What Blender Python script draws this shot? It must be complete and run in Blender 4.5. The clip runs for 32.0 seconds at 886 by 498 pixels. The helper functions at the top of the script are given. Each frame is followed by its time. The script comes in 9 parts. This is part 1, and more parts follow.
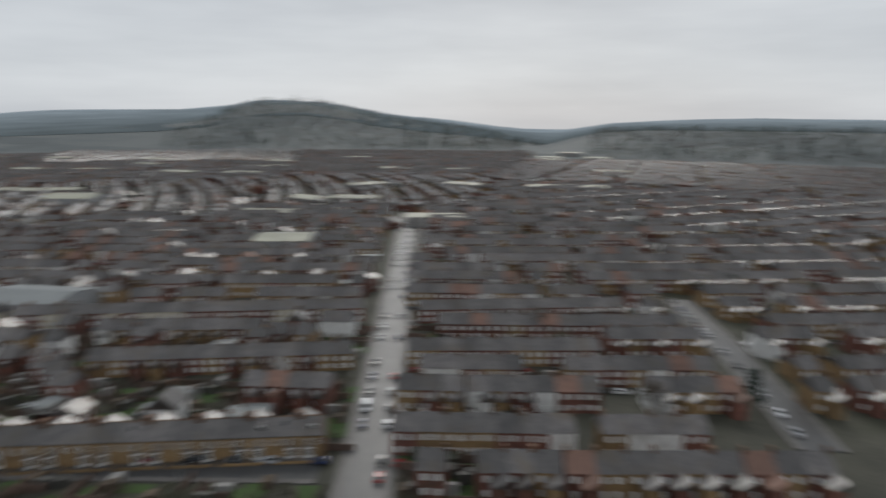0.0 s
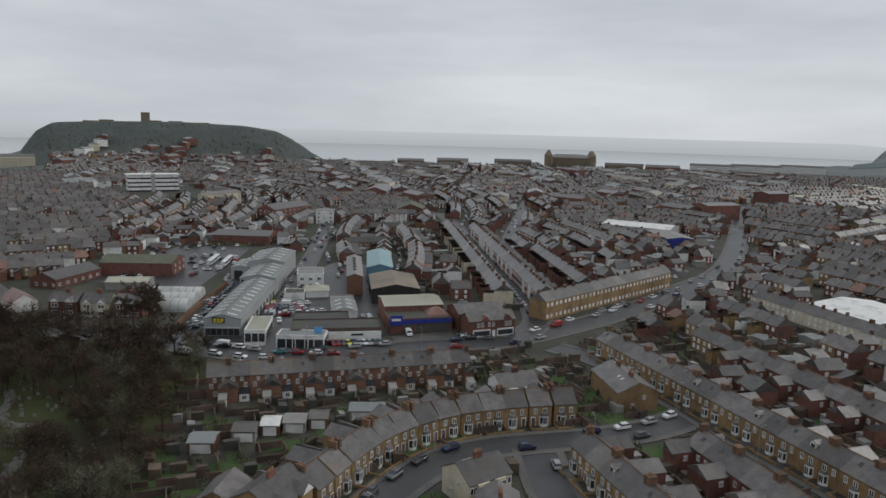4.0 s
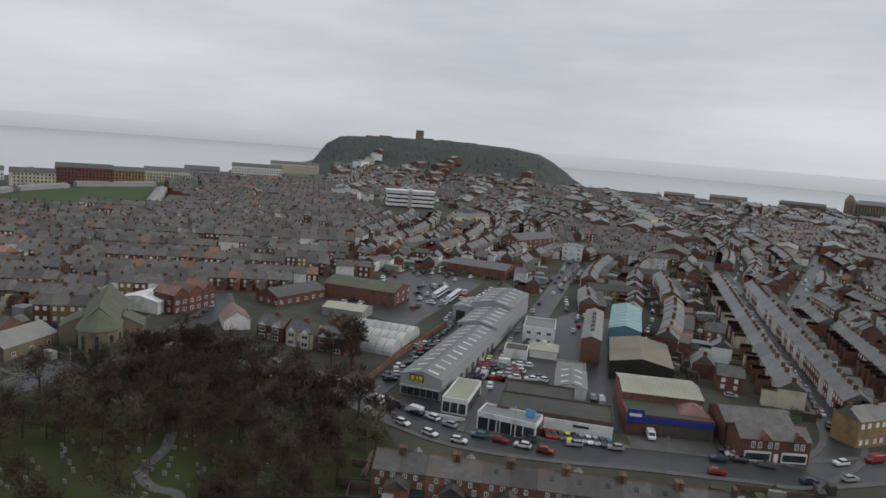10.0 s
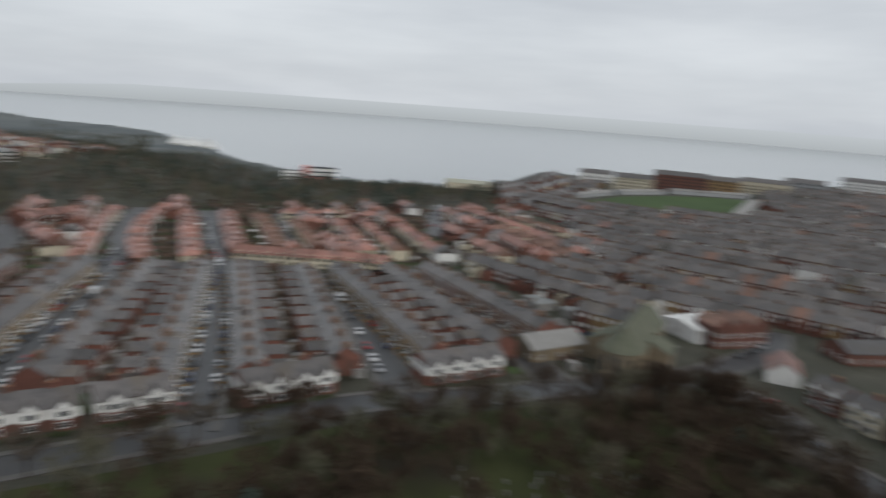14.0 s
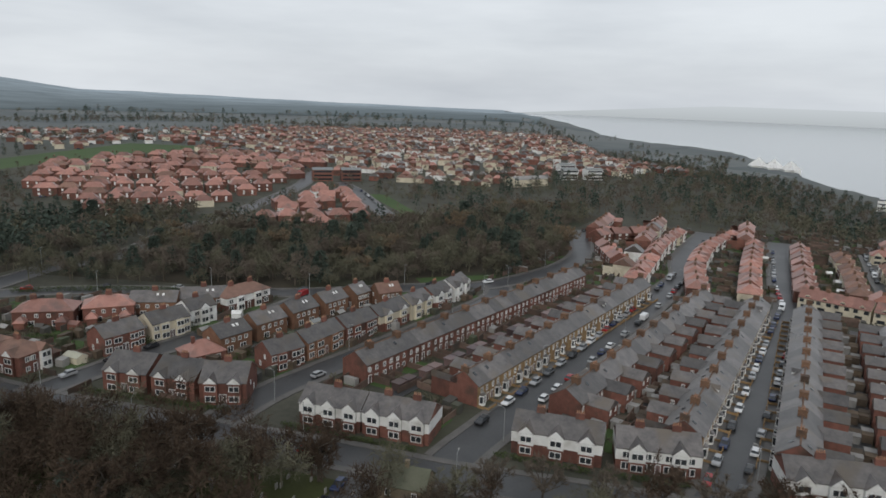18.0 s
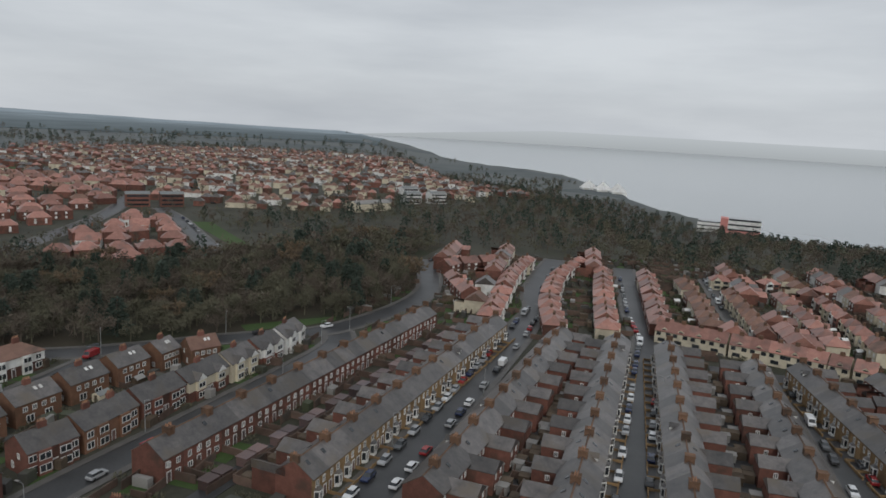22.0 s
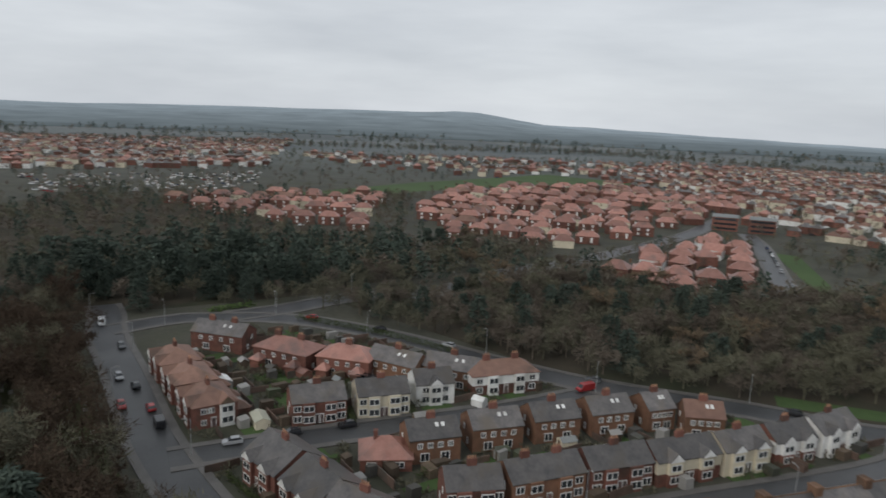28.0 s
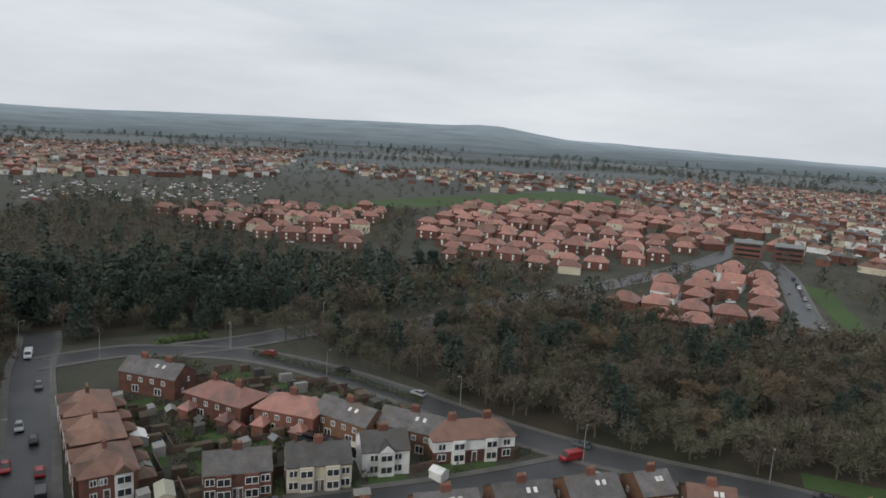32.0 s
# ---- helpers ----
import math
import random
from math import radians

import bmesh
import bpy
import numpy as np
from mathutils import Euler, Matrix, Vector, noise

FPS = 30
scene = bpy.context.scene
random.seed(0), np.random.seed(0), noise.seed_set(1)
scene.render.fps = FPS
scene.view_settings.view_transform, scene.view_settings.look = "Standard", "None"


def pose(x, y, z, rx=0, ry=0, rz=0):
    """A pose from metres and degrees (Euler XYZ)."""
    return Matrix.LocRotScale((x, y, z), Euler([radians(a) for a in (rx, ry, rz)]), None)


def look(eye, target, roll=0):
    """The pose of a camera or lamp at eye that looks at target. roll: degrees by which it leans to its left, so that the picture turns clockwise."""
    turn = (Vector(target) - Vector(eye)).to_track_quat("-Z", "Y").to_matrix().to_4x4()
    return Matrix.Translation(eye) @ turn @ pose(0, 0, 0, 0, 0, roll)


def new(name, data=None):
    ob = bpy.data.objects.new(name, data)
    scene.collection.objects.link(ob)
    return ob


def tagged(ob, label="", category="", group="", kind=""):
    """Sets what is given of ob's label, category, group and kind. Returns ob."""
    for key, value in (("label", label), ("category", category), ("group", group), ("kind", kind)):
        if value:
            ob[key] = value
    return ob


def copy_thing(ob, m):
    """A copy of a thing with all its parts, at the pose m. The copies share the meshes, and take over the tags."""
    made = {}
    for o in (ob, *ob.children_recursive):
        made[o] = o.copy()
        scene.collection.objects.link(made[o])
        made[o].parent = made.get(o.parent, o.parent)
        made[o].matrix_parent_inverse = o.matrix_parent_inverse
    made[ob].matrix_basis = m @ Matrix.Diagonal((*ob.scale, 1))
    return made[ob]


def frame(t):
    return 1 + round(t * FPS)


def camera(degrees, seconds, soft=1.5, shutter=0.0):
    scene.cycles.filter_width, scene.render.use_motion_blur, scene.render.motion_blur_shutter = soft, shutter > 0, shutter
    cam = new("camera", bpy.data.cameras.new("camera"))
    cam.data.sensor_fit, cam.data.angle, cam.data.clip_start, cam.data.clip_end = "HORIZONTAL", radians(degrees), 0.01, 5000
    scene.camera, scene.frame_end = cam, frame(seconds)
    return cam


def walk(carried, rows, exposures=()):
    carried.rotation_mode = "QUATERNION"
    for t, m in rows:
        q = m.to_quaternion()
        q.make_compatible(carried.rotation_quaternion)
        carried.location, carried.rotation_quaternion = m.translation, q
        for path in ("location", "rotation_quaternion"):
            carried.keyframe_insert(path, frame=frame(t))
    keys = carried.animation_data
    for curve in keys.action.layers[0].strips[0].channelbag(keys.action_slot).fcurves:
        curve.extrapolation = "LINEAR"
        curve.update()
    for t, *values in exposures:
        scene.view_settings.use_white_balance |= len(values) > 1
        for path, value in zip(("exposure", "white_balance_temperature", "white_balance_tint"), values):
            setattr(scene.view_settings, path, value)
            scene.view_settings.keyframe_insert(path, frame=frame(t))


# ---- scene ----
cam = camera(64.3, 32.0, soft=1.6, shutter=0.5)
PATH = [
    (0, (-61.156, -57.435, 74.514), (-59.932, -58.973, 74.144), 0.3),
    (0.4, (-59.487, -57.992, 73.467), (-57.737, -58.887, 73.1), -0.1),
    (0.5, (-59.052, -58.163, 73.217), (-57.219, -58.876, 72.854), -0.3),
    (0.8, (-57.721, -58.746, 72.526), (-55.765, -58.951, 72.166), -0.7),
    (1, (-56.883, -59.163, 72.154), (-54.915, -59.095, 71.8), -0.5),
    (1.2, (-56.08, -59.516, 71.884), (-54.132, -59.232, 71.533), -0.1),
    (1.5, (-54.866, -59.903, 71.616), (-52.959, -59.413, 71.267), 0.1),
    (2, (-52.656, -60.187, 71.354), (-50.77, -59.62, 71.007), 0.5),
    (2.5, (-50.066, -59.985, 71.225), (-48.18, -59.419, 70.879), 0.7),
    (3, (-47.066, -59.452, 71.104), (-45.179, -58.886, 70.761), 1.0),
    (3.5, (-43.608, -58.783, 71.032), (-41.72, -58.217, 70.691), 1.3),
    (5.5, (-27.824, -55.029, 70.563), (-25.93, -54.467, 70.247), 2.4),
    (6, (-23.984, -53.544, 70.385), (-22.123, -52.882, 70.07), 2.7),
    (6.5, (-19.822, -52.613, 70.405), (-18.099, -51.651, 70.082), 3.2),
    (7, (-15.666, -51.748, 70.43), (-14.054, -50.61, 70.103), 3.3),
    (7.5, (-11.412, -50.598, 70.426), (-9.844, -49.399, 70.101), 3.6),
    (8, (-7.117, -48.915, 70.624), (-5.549, -47.715, 70.304), 3.8),
    (8.5, (-2.836, -46.877, 70.986), (-1.268, -45.676, 70.67), 3.9),
    (9, (1.543, -44.705, 71.332), (3.111, -43.504, 71.019), 4.2),
    (9.5, (5.927, -42.379, 71.666), (7.495, -41.177, 71.358), 4.4),
    (10, (10.277, -40.061, 71.948), (11.847, -38.86, 71.643), 4.6),
    (10.5, (14.668, -37.649, 72.182), (16.236, -36.446, 71.88), 4.7),
    (11, (19.066, -35.104, 72.272), (20.635, -33.9, 71.974), 4.8),
    (11.5, (23.525, -32.427, 72.273), (25.093, -31.223, 71.976), 4.9),
    (12, (27.939, -29.59, 72.231), (29.508, -28.386, 71.937), 5.0),
    (12.5, (32.119, -26.717, 72.159), (33.69, -25.514, 71.868), 5.2),
    (13, (35.675, -23.711, 72.14), (37.224, -22.48, 71.847), 5.3),
    (13.5, (38.385, -20.802, 72.151), (39.501, -19.178, 71.806), 5.2),
    (14, (40.535, -17.87, 72.197), (40.732, -15.922, 71.79), 4.2),
    (14.5, (42.188, -15.021, 72.208), (41.546, -13.183, 71.75), 1.6),
    (15, (43.523, -12.245, 72.14), (42.427, -10.638, 71.679), 0.8),
    (15.3, (43.961, -10.519, 72.126), (42.755, -8.99, 71.674), 0.8),
    (15.5, (43.893, -9.377, 72.127), (42.673, -7.86, 71.669), 0.7),
    (17.5, (38.818, 1.644, 72.211), (37.595, 3.164, 71.77), 1.7),
    (18, (36.947, 4.653, 72.3), (35.715, 6.167, 71.867), 1.9),
    (18.5, (34.983, 7.794, 72.393), (33.599, 9.172, 71.964), 1.9),
    (19, (33.169, 11.299, 72.463), (31.683, 12.569, 72.04), 2.0),
    (19.5, (31.453, 15.123, 72.38), (30.042, 16.48, 71.971), 2.5),
    (20, (28.829, 18.727, 72.023), (27.704, 20.336, 71.644), 3.1),
    (20.5, (26.061, 22.15, 71.702), (25.125, 23.88, 71.34), 3.3),
    (21, (23.466, 25.581, 71.473), (22.592, 27.344, 71.116), 3.3),
    (21.5, (21.153, 29.177, 71.381), (20.281, 30.94, 71.024), 3.3),
    (22, (18.96, 32.771, 71.305), (18.088, 34.536, 70.948), 3.2),
    (22.5, (16.957, 36.558, 71.222), (16.085, 38.323, 70.866), 3.3),
    (23, (15.15, 40.482, 71.184), (14.276, 42.246, 70.829), 3.2),
    (23.5, (13.773, 44.689, 71.13), (12.998, 46.5, 70.782), 3.3),
    (24, (12.188, 48.79, 71.058), (11.628, 50.681, 70.721), 3.1),
    (24.5, (10.625, 52.616, 70.832), (10.193, 54.541, 70.501), 3.1),
    (26.5, (6.316, 66.724, 68.815), (5.647, 68.572, 68.448), 0.6),
    (27, (5.066, 70.345, 68.359), (3.672, 71.735, 68.004), 2.5),
    (27.5, (3.414, 74.08, 68.087), (1.644, 74.935, 67.719), 2.2),
    (28, (1.212, 78.063, 68.093), (-0.681, 78.585, 67.717), 2.4),
    (28.5, (-1.251, 81.747, 68.152), (-3.16, 82.21, 67.778), 2.4),
    (29, (-3.89, 84.838, 68.146), (-5.8, 85.3, 67.774), 2.5),
    (29.5, (-6.711, 87.474, 68.093), (-8.622, 87.937, 67.726), 2.6),
    (30, (-9.708, 89.855, 68.036), (-11.62, 90.318, 67.677), 2.7),
    (30.5, (-12.907, 91.98, 68.093), (-14.82, 92.443, 67.738), 2.8),
    (31, (-16.3, 94.017, 68.166), (-18.214, 94.481, 67.815), 3.0),
    (31.5, (-19.8, 95.94, 68.322), (-21.714, 96.405, 67.975), 3.1),
    (32, (-23.387, 97.746, 68.629), (-25.302, 98.21, 68.285), 3.4),
]
walk(cam, [(t, look(e, a, r)) for t, e, a, r in PATH], [(0, -0.03), (1, 0.08), (3, 0.02), (8, 0.05), (13, 0.0), (15, 0.17), (18, 0.2), (20, 0.1), (21, -0.05), (22, -0.07), (24, -0.12), (27, -0.17), (28, 0.12), (30, 0.22), (32, 0.22)])

# ---- sky and light ----
world = bpy.data.worlds.new("overcast")
scene.world = world
world.use_nodes = True
wn, wl = world.node_tree.nodes, world.node_tree.links
wn.clear()
w_out, w_bg, w_mix = wn.new("ShaderNodeOutputWorld"), wn.new("ShaderNodeBackground"), wn.new("ShaderNodeMix")
w_sky, w_tc, w_map, w_no, w_ramp = wn.new("ShaderNodeTexSky"), wn.new("ShaderNodeTexCoord"), wn.new("ShaderNodeMapping"), wn.new("ShaderNodeTexNoise"), wn.new("ShaderNodeValToRGB")
w_sky.sky_type, w_sky.sun_disc, w_sky.sun_elevation, w_sky.sun_rotation = "NISHITA", False, radians(24), radians(150)
w_map.inputs["Scale"].default_value = (1.6, 1.6, 9.0)
w_no.inputs["Scale"].default_value, w_no.inputs["Detail"].default_value, w_no.inputs["Roughness"].default_value = 1.1, 5.0, 0.55
w_ramp.color_ramp.elements[0].position, w_ramp.color_ramp.elements[0].color = 0.30, (0.475, 0.508, 0.553, 1)
w_ramp.color_ramp.elements[1].position, w_ramp.color_ramp.elements[1].color = 0.70, (0.675, 0.71, 0.748, 1)
w_mul = wn.new("ShaderNodeVectorMath")
w_mul.operation, w_mul.inputs[1].default_value = "SCALE", (0, 0, 0)
w_mul.inputs["Scale"].default_value = 0.08
w_mix.data_type = "RGBA"
w_mix.inputs["Factor"].default_value = 0.96
wl.new(w_tc.outputs["Generated"], w_map.inputs["Vector"])
wl.new(w_map.outputs["Vector"], w_no.inputs["Vector"])
wl.new(w_no.outputs["Fac"], w_ramp.inputs["Fac"])
wl.new(w_sky.outputs["Color"], w_mul.inputs[0])
wl.new(w_mul.outputs["Vector"], w_mix.inputs[6])
wl.new(w_ramp.outputs["Color"], w_mix.inputs[7])
wl.new(w_mix.outputs[2], w_bg.inputs["Color"])
w_bg.inputs["Strength"].default_value = 1.0
wl.new(w_bg.outputs["Background"], w_out.inputs["Surface"])
sun = new("sun", bpy.data.lights.new("sun", "SUN"))
sun.data.energy, sun.data.angle, sun.data.color = 0.95, radians(25), (1.0, 0.96, 0.9)
sun.matrix_world = look((0, 0, 100), (-40, 60, 55))


# ---- materials ----
def mat(name, a, b, rough=0.8, scale=1.0, fine=12.0, bump=0.15, vary=0.0, metal=0.0, c=None, spec=0.4):
    """Two-scale noise between colours a and b, with bump; vary: brightness change from object to object; c: stain colour."""
    m = bpy.data.materials.new(name)
    m.use_nodes = True
    n, l = m.node_tree.nodes, m.node_tree.links
    p = n["Principled BSDF"]
    tc = n.new("ShaderNodeTexCoord")
    big, small = n.new("ShaderNodeTexNoise"), n.new("ShaderNodeTexNoise")
    big.inputs["Scale"].default_value, small.inputs["Scale"].default_value = scale, fine
    big.inputs["Detail"].default_value, small.inputs["Detail"].default_value = 5, 4
    geo = n.new("ShaderNodeNewGeometry")
    for t in (big, small):
        l.new(geo.outputs["Position"], t.inputs["Vector"])
    mx = n.new("ShaderNodeMix")
    mx.data_type = "RGBA"
    mx.inputs[6].default_value, mx.inputs[7].default_value = (*a, 1), (*b, 1)
    add = n.new("ShaderNodeMath")
    add.operation = "MULTIPLY_ADD"
    l.new(small.outputs["Fac"], add.inputs[0])
    add.inputs[1].default_value = 0.9
    half = n.new("ShaderNodeMath")
    half.operation = "MULTIPLY_ADD"
    half.inputs[1].default_value, half.inputs[2].default_value = 1.6, -0.75
    l.new(big.outputs["Fac"], half.inputs[0])
    l.new(half.outputs[0], add.inputs[2])
    add.use_clamp = True
    l.new(add.outputs[0], mx.inputs["Factor"])
    col = mx.outputs[2]
    if c:
        st, rp, mx2 = n.new("ShaderNodeTexNoise"), n.new("ShaderNodeMapRange"), n.new("ShaderNodeMix")
        st.inputs["Scale"].default_value, st.inputs["Detail"].default_value = scale * 0.35, 8
        l.new(geo.outputs["Position"], st.inputs["Vector"])
        rp.inputs["From Min"].default_value, rp.inputs["From Max"].default_value = 0.52, 0.68
        l.new(st.outputs["Fac"], rp.inputs["Value"])
        mx2.data_type = "RGBA"
        mx2.inputs[7].default_value = (*c, 1)
        l.new(rp.outputs["Result"], mx2.inputs["Factor"])
        l.new(col, mx2.inputs[6])
        col = mx2.outputs[2]
    if vary:
        oi, mr, hv = n.new("ShaderNodeObjectInfo"), n.new("ShaderNodeMapRange"), n.new("ShaderNodeHueSaturation")
        isl, av = n.new("ShaderNodeMath"), n.new("ShaderNodeMath")
        isl.operation, av.operation = "ADD", "FRACT"
        l.new(oi.outputs["Random"], isl.inputs[0])
        l.new(geo.outputs["Random Per Island"], isl.inputs[1])
        l.new(isl.outputs[0], av.inputs[0])
        mr.inputs["To Min"].default_value, mr.inputs["To Max"].default_value = 1 - vary, 1 + vary
        l.new(av.outputs[0], mr.inputs["Value"])
        l.new(mr.outputs["Result"], hv.inputs["Value"])
        l.new(col, hv.inputs["Color"])
        col = hv.outputs["Color"]
    l.new(col, p.inputs["Base Color"])
    p.inputs["Roughness"].default_value, p.inputs["Metallic"].default_value = rough, metal
    p.inputs["Specular IOR Level"].default_value = spec
    if bump:
        bp = n.new("ShaderNodeBump")
        bp.inputs["Strength"].default_value, bp.inputs["Distance"].default_value = bump, 0.05
        l.new(small.outputs["Fac"], bp.inputs["Height"])
        l.new(bp.outputs["Normal"], p.inputs["Normal"])
    return m


SLATE = mat("wet slate", (0.046, 0.043, 0.043), (0.136, 0.122, 0.115), 0.34, 0.45, 1.6, 0.3, 0.42, spec=0.65, c=(0.092, 0.075, 0.058))
PANTILE = mat("red pantile", (0.235, 0.105, 0.080), (0.355, 0.180, 0.142), 0.42, 0.5, 3.0, 0.3, 0.36, c=(0.175, 0.105, 0.088), spec=0.5)
BROWNTILE = mat("brown tile", (0.155, 0.088, 0.066), (0.250, 0.142, 0.106), 0.65, 0.5, 5.0, 0.3, 0.2, c=(0.125, 0.080, 0.062))
REDBRICK = mat("red brick", (0.110, 0.046, 0.035), (0.205, 0.090, 0.066), 0.8, 0.7, 4.0, 0.3, 0.28, c=(0.085, 0.050, 0.038))
BUFFBRICK = mat("buff brick", (0.200, 0.128, 0.060), (0.310, 0.207, 0.106), 0.85, 0.7, 9.0, 0.3, 0.2, c=(0.17, 0.11, 0.06))
ORANGEBRICK = mat("orange brick", (0.142, 0.073, 0.045), (0.235, 0.125, 0.078), 0.85, 0.7, 9.0, 0.3, 0.2, c=(0.14, 0.08, 0.05))
WHITE = mat("white paint", (0.62, 0.62, 0.60), (0.80, 0.80, 0.78), 0.6, 0.6, 6.0, 0.05, 0.06, c=(0.5, 0.49, 0.46))
CREAM = mat("cream render", (0.50, 0.45, 0.34), (0.64, 0.58, 0.45), 0.8, 0.5, 6.0, 0.1, 0.1, c=(0.40, 0.36, 0.28))
GLASS = mat("window glass", (0.02, 0.024, 0.028), (0.05, 0.055, 0.06), 0.12, 0.4, 2.0, 0.0, 0.3, spec=0.6)
DOORPAINT = mat("door paint", (0.05, 0.05, 0.06), (0.20, 0.12, 0.10), 0.45, 0.05, 3.0, 0.05, 0.5)
POT = mat("terracotta pot", (0.26, 0.14, 0.085), (0.38, 0.21, 0.13), 0.8, 1.0, 9.0, 0.2, 0.2)
ASPHALT = mat("wet asphalt", (0.030, 0.031, 0.033), (0.058, 0.059, 0.061), 0.43, 0.12, 2.0, 0.12, c=(0.070, 0.070, 0.072))
PAVING = mat("paving", (0.075, 0.071, 0.067), (0.132, 0.124, 0.116), 0.6, 0.3, 4.0, 0.15)
CONCRETE = mat("concrete", (0.20, 0.195, 0.185), (0.30, 0.29, 0.275), 0.75, 0.3, 4.0, 0.15, 0.1)
GRASS = mat("rough grass", (0.026, 0.032, 0.008), (0.050, 0.058, 0.015), 0.95, 0.08, 1.5, 0.3, c=(0.032, 0.026, 0.016))
LITTER = mat("leaf litter", (0.026, 0.022, 0.014), (0.055, 0.044, 0.028), 0.95, 0.1, 1.5, 0.3, c=(0.026, 0.032, 0.014))
LAWN = mat("mown grass", (0.036, 0.066, 0.018), (0.060, 0.100, 0.030), 0.95, 0.02, 0.5, 0.1)
SEA = mat("sea", (0.25, 0.275, 0.285), (0.30, 0.325, 0.335), 0.16, 0.002, 0.02, 0.02, spec=0.5)
BARK = mat("bark", (0.045, 0.038, 0.030), (0.085, 0.070, 0.055), 0.9, 1.0, 8.0, 0.3, 0.2)
# Haze is mixed into TWIG, TWIGGREEN and FIR; DARKTWIG is the unhazed, darker copy.
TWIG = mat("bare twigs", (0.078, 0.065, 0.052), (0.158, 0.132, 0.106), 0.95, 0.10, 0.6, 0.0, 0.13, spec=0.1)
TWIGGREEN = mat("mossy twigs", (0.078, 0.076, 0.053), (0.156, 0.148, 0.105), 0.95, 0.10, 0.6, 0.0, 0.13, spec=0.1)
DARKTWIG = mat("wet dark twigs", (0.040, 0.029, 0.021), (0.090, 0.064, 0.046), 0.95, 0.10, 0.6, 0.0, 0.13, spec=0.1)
FIR = mat("evergreen needles", (0.036, 0.050, 0.041), (0.078, 0.097, 0.078), 0.95, 0.12, 0.6, 0.0, 0.13, spec=0.1)
YARDBRICK = mat("sooty yard brick", (0.080, 0.055, 0.043), (0.150, 0.100, 0.078), 0.85, 0.5, 6.0, 0.3, 0.3, c=(0.07, 0.06, 0.05))
SHEDWOOD = mat("creosoted boards", (0.055, 0.042, 0.030), (0.13, 0.095, 0.065), 0.85, 0.4, 5.0, 0.2, 0.35)
STACK = mat("chimney brick", (0.105, 0.060, 0.038), (0.185, 0.106, 0.065), 0.85, 0.9, 6.0, 0.3, 0.3, c=(0.08, 0.055, 0.04))
ROOFGREY = mat("ribbed metal roof", (0.16, 0.172, 0.172), (0.23, 0.245, 0.242), 0.5, 0.1, 2.0, 0.05, c=(0.2, 0.2, 0.19))


# ---- building blocks ----
def part(name, bm, material, parent=None, label="", at=None):
    me = bpy.data.meshes.new(name)
    bm.to_mesh(me)
    bm.free()
    me.materials.append(material)
    ob = new(name, me)
    ob.parent = parent
    if at is not None:
        ob.matrix_basis = at
    if label:
        ob["label"] = label
    return ob


def share(name, ob, parent, m):
    """Another object on the same mesh."""
    o = new(name, ob.data)
    o.parent, o.matrix_basis = parent, m
    return o


def box(bm, x0, y0, z0, x1, y1, z1):
    v = [bm.verts.new(p) for p in ((x0, y0, z0), (x1, y0, z0), (x1, y1, z0), (x0, y1, z0), (x0, y0, z1), (x1, y0, z1), (x1, y1, z1), (x0, y1, z1))]
    for f in ((3, 2, 1, 0), (4, 5, 6, 7), (0, 1, 5, 4), (1, 2, 6, 5), (2, 3, 7, 6), (3, 0, 4, 7)):
        bm.faces.new([v[i] for i in f])
    return bm


def prism(bm, profile, x0, x1):
    """A profile in y and z, drawn out along x."""
    a = [bm.verts.new((x0, y, z)) for y, z in profile]
    b = [bm.verts.new((x1, y, z)) for y, z in profile]
    k = len(profile)
    for i in range(k):
        bm.faces.new((a[i], a[(i + 1) % k], b[(i + 1) % k], b[i]))
    bm.faces.new(a[::-1])
    bm.faces.new(b)
    bmesh.ops.recalc_face_normals(bm, faces=bm.faces)
    return bm


def B():
    return bmesh.new()


def slab(points, z0, z1):
    """A flat sheet with an edge, over a list of corners."""
    bm = B()
    a = [bm.verts.new((x, y, z1)) for x, y in points]
    b = [bm.verts.new((x, y, z0)) for x, y in points]
    k = len(points)
    bm.faces.new(a)
    for i in range(k):
        bm.faces.new((a[i], b[i], b[(i + 1) % k], a[(i + 1) % k]))
    bmesh.ops.recalc_face_normals(bm, faces=bm.faces)
    return bm


def ribbon(points, width, z0, z1):
    """A strip along a line of points."""
    p = [Vector(q) for q in points]
    left, right = [], []
    for i, q in enumerate(p):
        d = (p[min(i + 1, len(p) - 1)] - p[max(i - 1, 0)]).normalized()
        s = Vector((-d.y, d.x)) * width / 2
        left.append(q + s)
        right.append(q - s)
    bm = B()
    rows = [[bm.verts.new((v.x, v.y, z)) for v, z in ((l, z0), (l, z1), (r, z1), (r, z0))] for l, r in zip(left, right)]
    for a, b in zip(rows, rows[1:]):
        for i in range(3):
            bm.faces.new((a[i], a[i + 1], b[i + 1], b[i]))
    for r in (rows[0], rows[-1]):
        bm.faces.new(r)
    bmesh.ops.recalc_face_normals(bm, faces=bm.faces)
    return bm


def smooth_line(points, n=6):
    """Points along a smooth curve through the given ones."""
    out = []
    p = [Vector(points[0])] + [Vector(q) for q in points] + [Vector(points[-1])]
    for i in range(1, len(p) - 2):
        for k in range(n):
            t = k / n
            out.append(0.5 * (2 * p[i] + (p[i + 1] - p[i - 1]) * t + (2 * p[i - 1] - 5 * p[i] + 4 * p[i + 1] - p[i + 2]) * t * t + (3 * p[i] - p[i - 1] - 3 * p[i + 1] + p[i + 2]) * t ** 3))
    out.append(p[-2])
    return out


